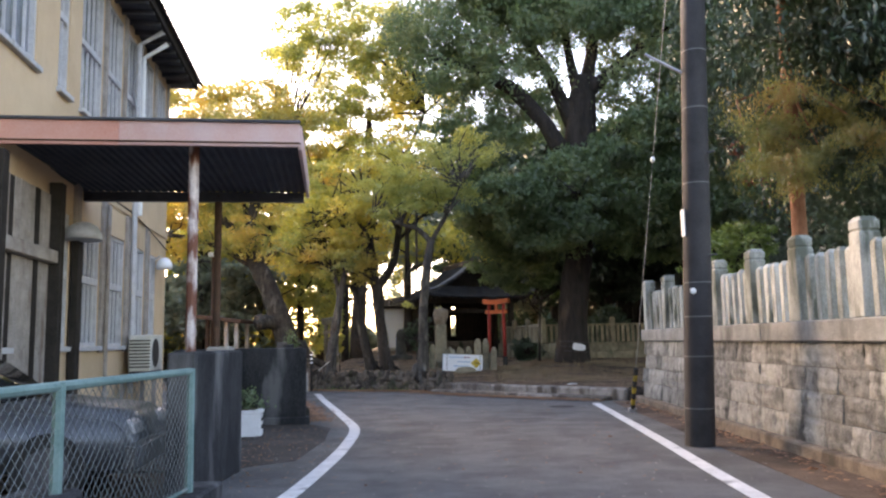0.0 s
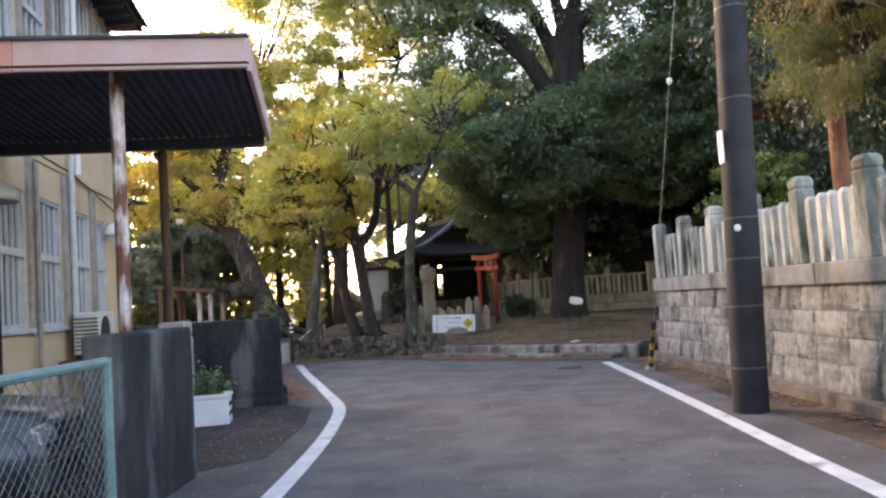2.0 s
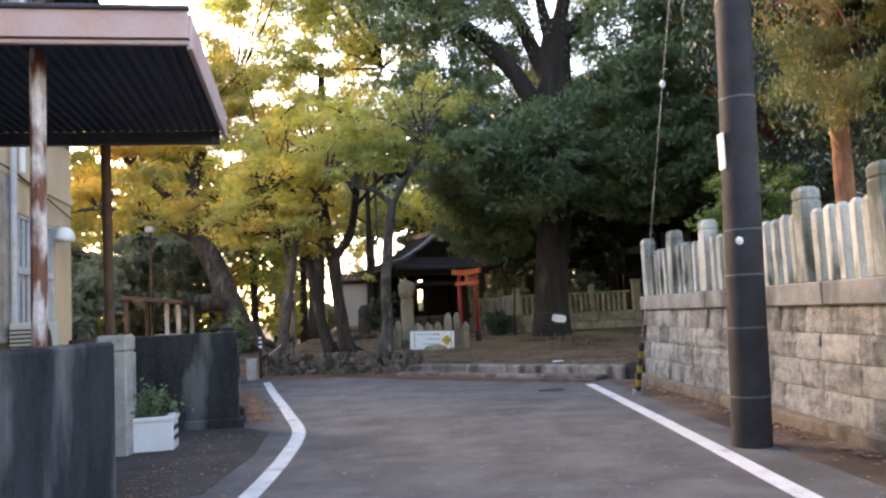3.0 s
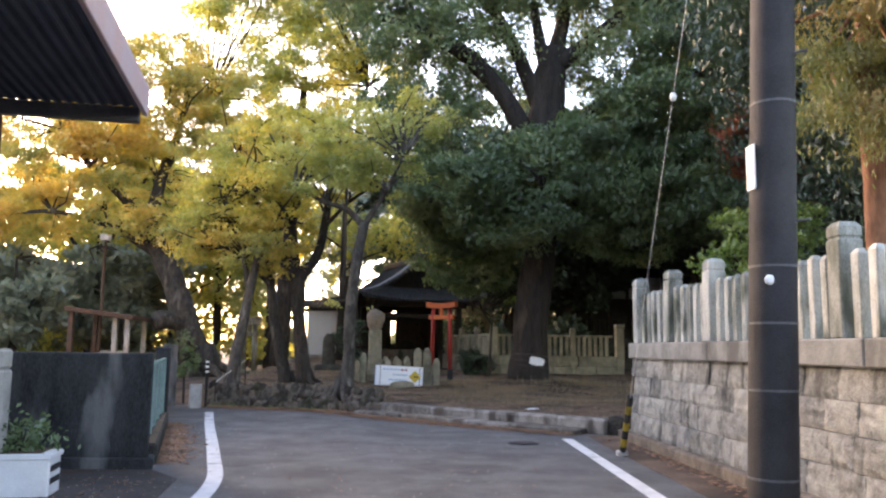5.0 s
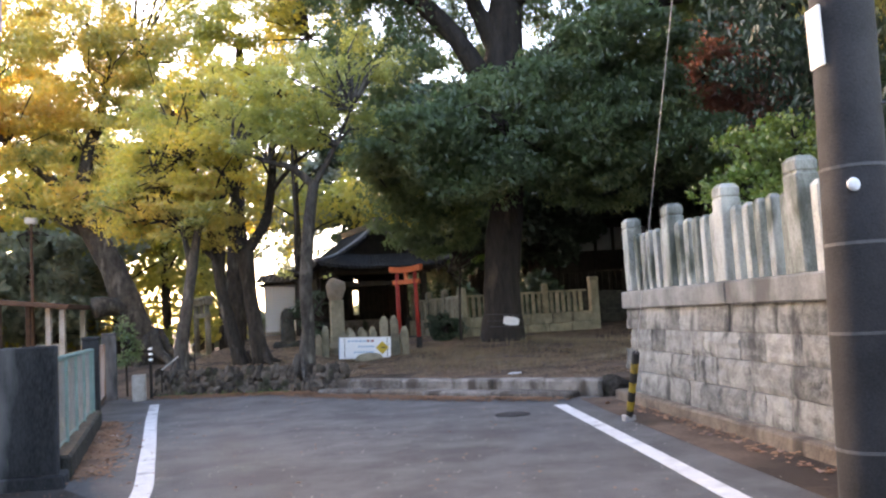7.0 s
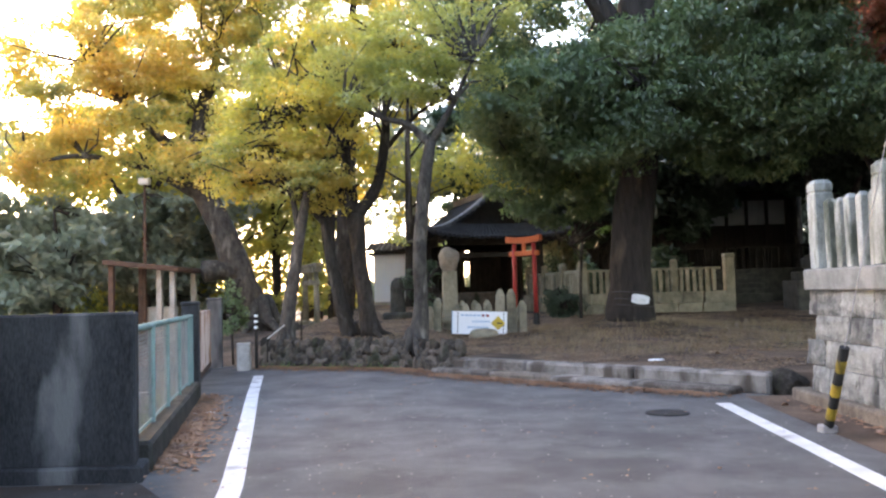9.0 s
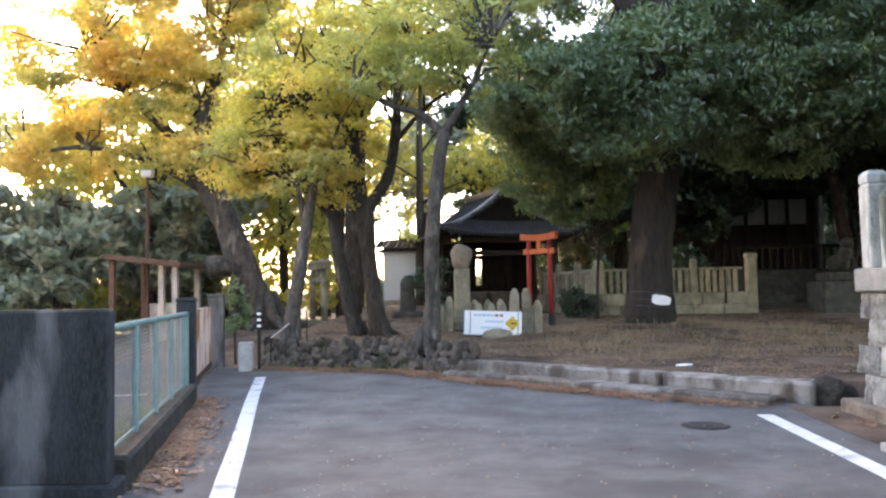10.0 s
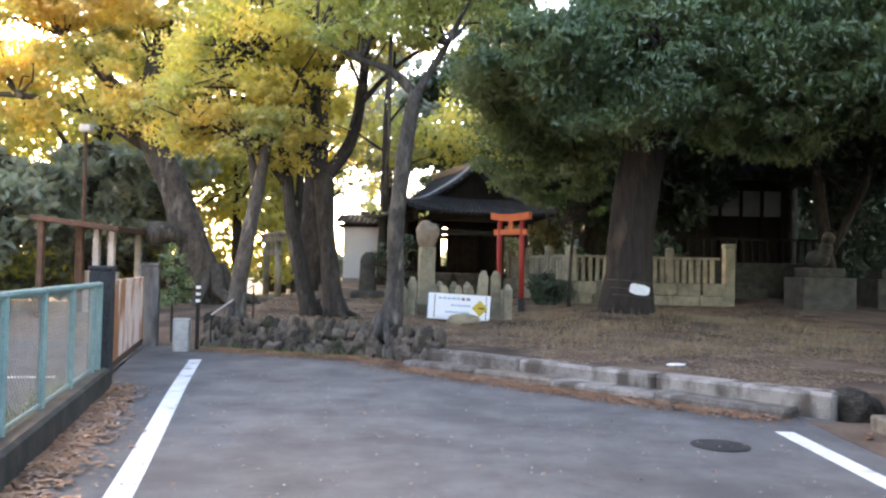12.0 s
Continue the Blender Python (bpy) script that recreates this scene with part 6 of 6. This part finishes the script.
FAR = [(6, 46, 14, 4.2, L_DARK), (12, 47, 14, 4.2, L_DARK), (18, 44, 14, 4.2, L_DARK), (20, 36, 14, 4.0, L_DARK), (9.5, 40.5, 12, 3.2, L_DARK), (13.5, 35.5, 11, 3.0, L_DARK), (7.5, 36.5, 10, 2.8, L_DARK), (5.0, 36.5, 9, 2.4, L_DARK), (21, 30, 13, 4, L_DARK), (19, 22, 13, 4, L_DARK), (17, 15, 13, 4, L_DARK), (-10.8, 27.8, 4.2, 1.7, L_FAR_HAZE), (-13.0, 27.0, 4.6, 1.9, L_FAR_HAZE), (-9.2, 31.5, 3.6, 1.6, L_FAR_HAZE), (-14, 33, 4.5, 2.2, L_FAR_HAZE), (-9.5, 36, 9, 2.8, L_GREEN), (-6.0, 38, 10, 2.8, L_LIME), (-16, 28, 3.6, 2.0, L_FAR_HAZE), (-2.0, 40, 9, 2.6, L_FAR_HAZE), (2.0, 40, 11, 3.0, L_DARK), (5.5, 37, 12, 3.2, L_DARK), (7.2, 34.5, 9, 2.6, L_DARK),
       # (-19, 33), (-22, 37), (-17.5, 29): added out of view to keep sun off the yard.
       (15.5, 33, 12, 3.4, L_DARK), (14, 40, 13, 3.6, L_DARK), (9, 44, 13, 3.6, L_DARK), (17, 27, 12, 3.4, L_DARK), (-20, 38, 5, 2.6, L_FAR_HAZE), (-12, 44, 10, 3, L_FAR_HAZE), (15, 21, 12, 3.4, L_DARK), (11.5, 18.5, 12, 3.0, L_DARK), (12, 13, 13, 3.2, L_DARK), (-9.5, 30.5, 5, 2.0, L_FAR_HAZE), (-19, 33, 9, 3.4, L_FAR_HAZE), (-22, 37, 10, 3.6, L_FAR_HAZE), (-17.5, 29, 8.5, 3.2, L_FAR_HAZE), (14.0, 31.0, 12, 4.0, L_DARK),
       # Unseen trees behind the camera, added to cut low sky light from there.
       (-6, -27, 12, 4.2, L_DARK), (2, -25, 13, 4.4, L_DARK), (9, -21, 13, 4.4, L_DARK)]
for i, (x, y, h, r, m) in enumerate(FAR):
    far_tree(x, y, h, r, m, 100 + i, "unseen evergreen tree added behind the camera to block sky light" if y < 0 else "dark evergreen tree at the back of the grove" if m == L_DARK else "green tree in the distance behind the yard, some added unseen as sun blocks")
# hedge and low growth that closes the view at the back
rng = np.random.default_rng(77)
n = 44000
hx = rng.uniform(-26, 22, n)
hy = 41 + 2.2 * rng.random(n) - np.where(hx < -7, 8.0, 0)
hh = np.where(hx < -7, 1.8, np.where(hx < 1.5, 1.9, 7.5)) * (0.75 + 0.35 * np.sin(hx * 1.7) * np.sin(hx * 0.63 + 1))
hz_ = 0.1 + rng.random(n) ** 0.8 * hh
# Hedge leaves take the far colour with haze mixed in.
hedge = part("hedge", leaves_mesh("hedge", np.stack([hx, hy, hz_], axis=1), rng.uniform(0.2, 0.42, n), L_FAR_HAZE, rng), None)
tagged(hedge, "dense green undergrowth, paled for haze, closing the view", "hedge", kind="stuff")
n = 42000
bx, by = rng.uniform(1.5, 34, n), rng.uniform(44.5, 48, n)
bz2 = 0.2 + rng.random(n) * (9.0 + 1.6 * np.sin(bx * 0.9))
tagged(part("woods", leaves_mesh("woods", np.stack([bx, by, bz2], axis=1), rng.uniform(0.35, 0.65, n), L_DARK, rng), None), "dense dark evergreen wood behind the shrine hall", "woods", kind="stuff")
# thin light foliage of the trees behind, hanging low between the trunks
n = 46000
tx, ty = rng.uniform(-15, 3.5, n), rng.uniform(31.8, 37, n)
tz = 0.8 + 6.0 * rng.random(n)
dens = np.array([noise.noise((a * 0.55, b * 0.5, c * 0.8)) for a, b, c in zip(tx, ty, tz)])
ok = (dens > -0.12) & ~((tx > -3.6) & (ty > 34.3) & (tz < 3.6)) & ~((tx > -2.0) & (ty > 30.0) & (tz < 4.8)) & ~((tx > -4.2) & (ty < 35.5) & (tz < 5.2))
tagged(part("thin_foliage", leaves_mesh("thin_foliage", np.stack([tx, ty, tz], axis=1)[ok], rng.uniform(0.16, 0.32, ok.sum()), L_GREEN, rng, 0.2), None), "thin yellow-green foliage hanging behind the trunks", "foliage", kind="stuff")
for i, (x, y, h) in enumerate([(-7.6, 32.5, 7), (-6.1, 33.4, 8), (-4.2, 33.0, 7), (-3.9, 35.2, 8), (-1.6, 33.4, 7), (-8.8, 34.0, 7), (-5.2, 36.0, 8)]):
    slim_tree = empty("tree", (x, y, ground_z(x, y)), "slender dark tree trunk standing in the back wood", "tree", "slender back trees")
    lean = rr.uniform(-0.5, 0.5)
    tb = bmesh.new()
    trunk_tube([(0, 0, -0.1), (lean * 0.4, 0, h * 0.4), (lean, 0, h)], [0.17, 0.13, 0.06], 8, tb, i)
    part("trunk", tb, M_BARK, slim_tree, smooth=True)
    for q in range(5):
        z0 = h * (0.35 + 0.12 * q)
        a = rr.uniform(0, 6.28)
        part("limb", tube([(lean * z0 / h, 0, z0), (lean * z0 / h + math.cos(a) * 0.9, math.sin(a) * 0.9, z0 + 0.6), (lean * z0 / h + math.cos(a) * 1.7, math.sin(a) * 1.7, z0 + 0.9)], [0.05, 0.03, 0.01], 6), M_BARK, slim_tree)
# undergrowth in the shade between pavilion, fence and hall
n = 30000
ux = rng.uniform(2.2, 26, n)
uy = 32 + rng.random(n) * 2.0 + np.where(ux > 13, 1.5, 0)
uz = 0.4 + rng.random(n) ** 1.1 * np.where(ux > 13, 7.0, 2.2) * (0.7 + 0.3 * np.sin(ux * 2.1))
low = ux < 4.0
ux = np.where(low, ux * 2.6 - 6.2, ux)
uy = np.where(low, uy + 5.2, uy)
keep = low | ((ux > 4.0) & (ux < 8.2)) | (ux > 13.2)
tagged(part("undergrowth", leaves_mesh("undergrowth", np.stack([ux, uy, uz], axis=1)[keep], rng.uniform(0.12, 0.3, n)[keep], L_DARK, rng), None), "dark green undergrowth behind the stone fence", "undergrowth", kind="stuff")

# plate tied to the great tree
pt = empty("name_plate", (4.14, 24.6, 0.96), "small white plate tied to the great tree with cords", "plate", turn=-8)
wrap = box(-0.19, 0.19, -0.035, 0.035, -0.1, 0.1)
bmesh.ops.subdivide_edges(wrap, edges=wrap.edges[:], cuts=5, use_grid_fill=True)
for v in wrap.verts:
    round_off = 1 - 0.35 * (abs(v.co.x) / 0.19) ** 4
    v.co = Matrix.Rotation(radians(10), 3, "Y") @ Vector((v.co.x, v.co.y + 0.03 * noise.noise(v.co * 14), v.co.z * round_off + 0.03 * noise.noise(v.co * 9 + Vector((3, 1, 0)))))
part("plate", wrap, M_WHITE, pt, "crumpled white wrapping")
for z in (-0.14, 0.0, 0.16):
    ring = [(-0.07 + 0.57 * math.cos(a), 0.58 + 0.57 * math.sin(a), z + 0.03 * math.sin(2 * a)) for a in [2 * math.pi * k / 32 for k in range(33)]]
    part("cord", tube(ring, [0.004] * 33, 5, caps=False), M_BAND, pt)


# ---- rocks along the bank ----
rockwall = empty("rock_edge", (0, 0, 0), "rough edge of piled brown field stones", "stone edge", kind="structure")
ROCKS = []
for k in range(5):
    b3 = bmesh.new()
    bmesh.ops.create_icosphere(b3, subdivisions=2, radius=0.5)
    for v in b3.verts:
        q = 1 + 0.5 * noise.noise(v.co * 2.6 + Vector((k * 5.3, 1.7, k))) + 0.2 * noise.noise(v.co * 6 + Vector((k, 0, 3)))
        v.co *= q
    me = mesh_of("rock", b3)
    me.materials.append(M_ROCK)
    ROCKS.append(me)
line = [(0.02, 19.15), (-0.8, 20.05), (-2.2, 20.55), (-3.5, 21.05)]
for (ax, ay), (bx, by) in zip(line, line[1:]):
    L2 = math.hypot(bx - ax, by - ay)
    nrm = Vector((by - ay, ax - bx)).normalized()
    if nrm.y > 0:
        nrm = -nrm
    for row in range(4):
        s = rr.uniform(0, 0.1)
        while s < L2:
            w = rr.uniform(0.08, 0.18)
            f = s / L2
            back = row * 0.075 + rr.uniform(-0.03, 0.03)
            o = part("rock", ROCKS[rr.randrange(5)], None, rockwall)
            h = rr.uniform(0.13, 0.3)
            o.matrix_basis = pose(ax + (bx - ax) * f - nrm.x * back, ay + (by - ay) * f - nrm.y * back, 0.04 + row * 0.11 + rr.uniform(-0.02, 0.03), rr.uniform(-25, 25), rr.uniform(-25, 25), rr.uniform(0, 360)) @ Matrix.Diagonal((w * 1.15, w * rr.uniform(0.9, 1.2), h, 1))
            s += w * 0.86

# ---- stones of the wall ----
STONES = []
for k in range(6):
    b3 = box(0, 0.12, -0.5, 0.5, 0, 1)
    bmesh.ops.subdivide_edges(b3, edges=b3.edges[:], cuts=4, use_grid_fill=True)
    for v in b3.verts:
        if v.co.x < 0.01:
            rim = abs(v.co.y) > 0.49 or v.co.z < 0.01 or v.co.z > 0.99
            v.co.x += (0.009 if rim else 0.0) + 0.012 * noise.noise((v.co.y * 4 + k * 4.1, v.co.z * 4, k))
    me = mesh_of("stone", b3)
    me.materials.append(M_STONE)
    STONES.append(me)
z = 0.12
for row, h in enumerate((0.27, 0.26, 0.25, 0.26)):
    y = 15.44 - (0.0 if row % 2 else 0.18)
    while y > -4.0:
        w = rr.uniform(0.35, 0.75) if row else rr.uniform(0.3, 0.55)
        o = part("stone", STONES[rr.randrange(6)], None, wall)
        out = 0.13 * (1 - (z + h / 2) / 1.15)
        o.matrix_basis = pose(WX + 0.04 - out + rr.uniform(-0.008, 0.008), y - w / 2, z, 0, 5, rr.uniform(-0.8, 0.8)) @ Matrix.Diagonal((1.6, w - 0.007, h - 0.005, 1))
        y -= w
    z += h

# ---- fallen leaves ----
rng = np.random.default_rng(9)


def litter(points, name, label, size=(0.04, 0.09), mat=L_FALLEN):
    n = len(points)
    a = rng.uniform(0, 2 * math.pi, n)
    s = rng.uniform(*size, n)
    tilt = rng.normal(size=(n, 2)) * 0.35
    d, w = np.stack([np.cos(a), np.sin(a)], 1), np.stack([-np.sin(a), np.cos(a)], 1)
    v = np.empty((n, 4, 3))
    for k, (q, p) in enumerate(((-0.5, 0), (0, 0.33), (0.5, 0), (0, -0.33))):
        off = d * (q * s)[:, None] + w * (p * s)[:, None]
        v[:, k, :2] = points[:, :2] + off
        v[:, k, 2] = points[:, 2] + 0.012 + np.abs((off * tilt).sum(1)) + (0.006 if k % 2 else 0.0)
    o = part(name, arrays_mesh(name, v.reshape(-1, 3), np.arange(n * 4).reshape(n, 4), mat), None)
    return tagged(o, label, "fallen leaves", kind="stuff")


def along(points, n, spread):
    p = np.array(points)
    seg = rng.integers(0, len(p) - 1, n)
    t = rng.random(n)[:, None]
    q = p[seg] * (1 - t) + p[seg + 1] * t
    return np.column_stack([q + rng.normal(size=(n, 2)) * spread, np.zeros(n)])


litter(along([(-1.98, 12.75), (-2.5, 14.8), (-3.1, 16.9)], 3400, 0.13), "fallen_leaves", "dry brown leaves drifted along the fence kerb", (0.03, 0.075))
litter(along([(3.1, 15.95), (1.8, 16.9), (0.7, 17.95), (-0.2, 18.85)], 4400, 0.18), "fallen_leaves", "dry brown leaves drifted along the kerb", (0.025, 0.07))
litter(along([(0.0, 19.0), (-0.85, 19.95), (-2.2, 20.4), (-3.3, 20.85)], 6500, 0.24), "fallen_leaves", "dry brown leaves drifted along the stone edge", (0.025, 0.07))
litter(along([(3.42, 3), (3.5, 9), (3.6, 15)], 500, 0.09), "fallen_leaves", "scattered dry leaves at the foot of the wall")
litter(along([(-1.8, 7.2), (-2.1, 9.5), (-2.0, 12.0)], 380, 0.35), "fallen_leaves", "scattered dry leaves by the driveway", (0.02, 0.05))
n = 420
litter(np.column_stack([rng.uniform(-2.2, 2.6, n), rng.uniform(5, 19, n), np.zeros(n)]), "fallen_leaves", "single dry leaves on the asphalt", (0.015, 0.05))
n = 90000
p = np.column_stack([rng.uniform(-3.4, 9, n), rng.uniform(16, 31, n)])
p = np.array([(x, y, ground_z(x, y)) for x, y in p if y > edge_y(x) + 0.2])
dens = np.array([noise.noise((x * 0.7, y * 0.7, 3.0)) + 0.5 * noise.noise((x * 2.3, y * 2.3, 9.0)) for x, y, z in p])
litter(p[dens > -0.25], "leaf_litter", "brown leaf litter over the shrine ground", (0.02, 0.065), L_LITTER)


# ---- yard behind the netting fence ----
yard = prism([(-30, 12.9), (-2.5, 12.9), (-3.3, 16.7), (-4.3, 21.0), (-4.5, 21.5), (-9.1, 21.7), (-9.3, 34.0), (-30, 34.0)], -0.1, 0.012)
tagged(part("yard", yard, M_YARD), "trodden grey gravel yard behind the netting fence", "yard", kind="structure")


# ---- dry grass and small litter ----
def grass(name, xy, label, lo, hi, mat):
    n = len(xy)
    pts = np.column_stack([xy, [ground_z(x, y) if y > edge_y(x) else 0.0 for x, y in xy]])
    h = rng.uniform(lo, hi, n)
    lean = rng.normal(size=(n, 2)) * 0.45
    a = rng.uniform(0, 6.28, n)
    w = np.stack([np.cos(a), np.sin(a)], 1) * 0.006
    v = np.empty((n, 3, 3))
    v[:, 0, :2], v[:, 1, :2] = pts[:, :2] - w, pts[:, :2] + w
    v[:, 0, 2] = v[:, 1, 2] = pts[:, 2] - 0.01
    v[:, 2, :2] = pts[:, :2] + lean * h[:, None]
    v[:, 2, 2] = pts[:, 2] + h
    return tagged(part(name, arrays_mesh(name, v.reshape(-1, 3), np.arange(n * 3).reshape(n, 3), mat), None), label, "grass", kind="stuff")


c = rng.uniform((1.5, 19.5), (8.0, 26.0), (85, 2))
xy = np.repeat(c, 50, axis=0) + rng.normal(size=(4250, 2)) * 0.4
xy = np.array([p for p in xy if p[1] > edge_y(p[0]) + 0.3])
grass("dry_grass", xy, "tufts of dry straw-coloured grass on the bank", 0.04, 0.18, L_STRAW)
g2 = along([(-0.9, 19.9), (-2.2, 20.36), (-3.3, 20.8)], 260, 0.06)[:, :2]
grass("grass", g2, "short green grass at the foot of the stones", 0.03, 0.12, L_BUSH)
g3 = along([(-2.25, 12.8), (-2.75, 14.8), (-3.2, 16.6)], 700, 0.08)[:, :2] - (0.22, 0)
grass("weeds", g3, "thin weeds growing along the netting fence", 0.06, 0.3, L_CAMPHOR)
n = 1100
litter(np.column_stack([rng.uniform(-2.4, 3.2, n), rng.uniform(3, 18, n), np.zeros(n)]), "grit", "pale grit scattered on the asphalt", (0.01, 0.028), M_CONCRETE)
boulder("boulder", (3.86, 16.15, 0.05), (0.5, 0.6, 0.42), M_ROCK, "dark boulder between kerb and wall end", "boulder", 7)
boulder("flat_stone", (2.9, 18.2, ground_z(2.9, 18.2) + 0.01), (0.22, 0.12, 0.04), M_WHITE, "small flat white stone on the bank", "stone", 9)
paper = box(-0.11, 0.11, -0.07, 0.07, 0.004, 0.012, 0.002, m=Matrix.Translation((-2.62, 15.5, 0.0)) @ Matrix.Rotation(0.5, 4, "Z") @ Matrix.Rotation(0.03, 4, "X"))
tagged(part("paper_scrap", paper, M_WHITE), "crumpled white paper scrap beside the kerb", "litter")
strip("parking_line", [(-6.4, 17.0), (-3.95, 17.43)], 0.1, 0.018, M_LINE, "short white painted parking line in the yard", "road line")
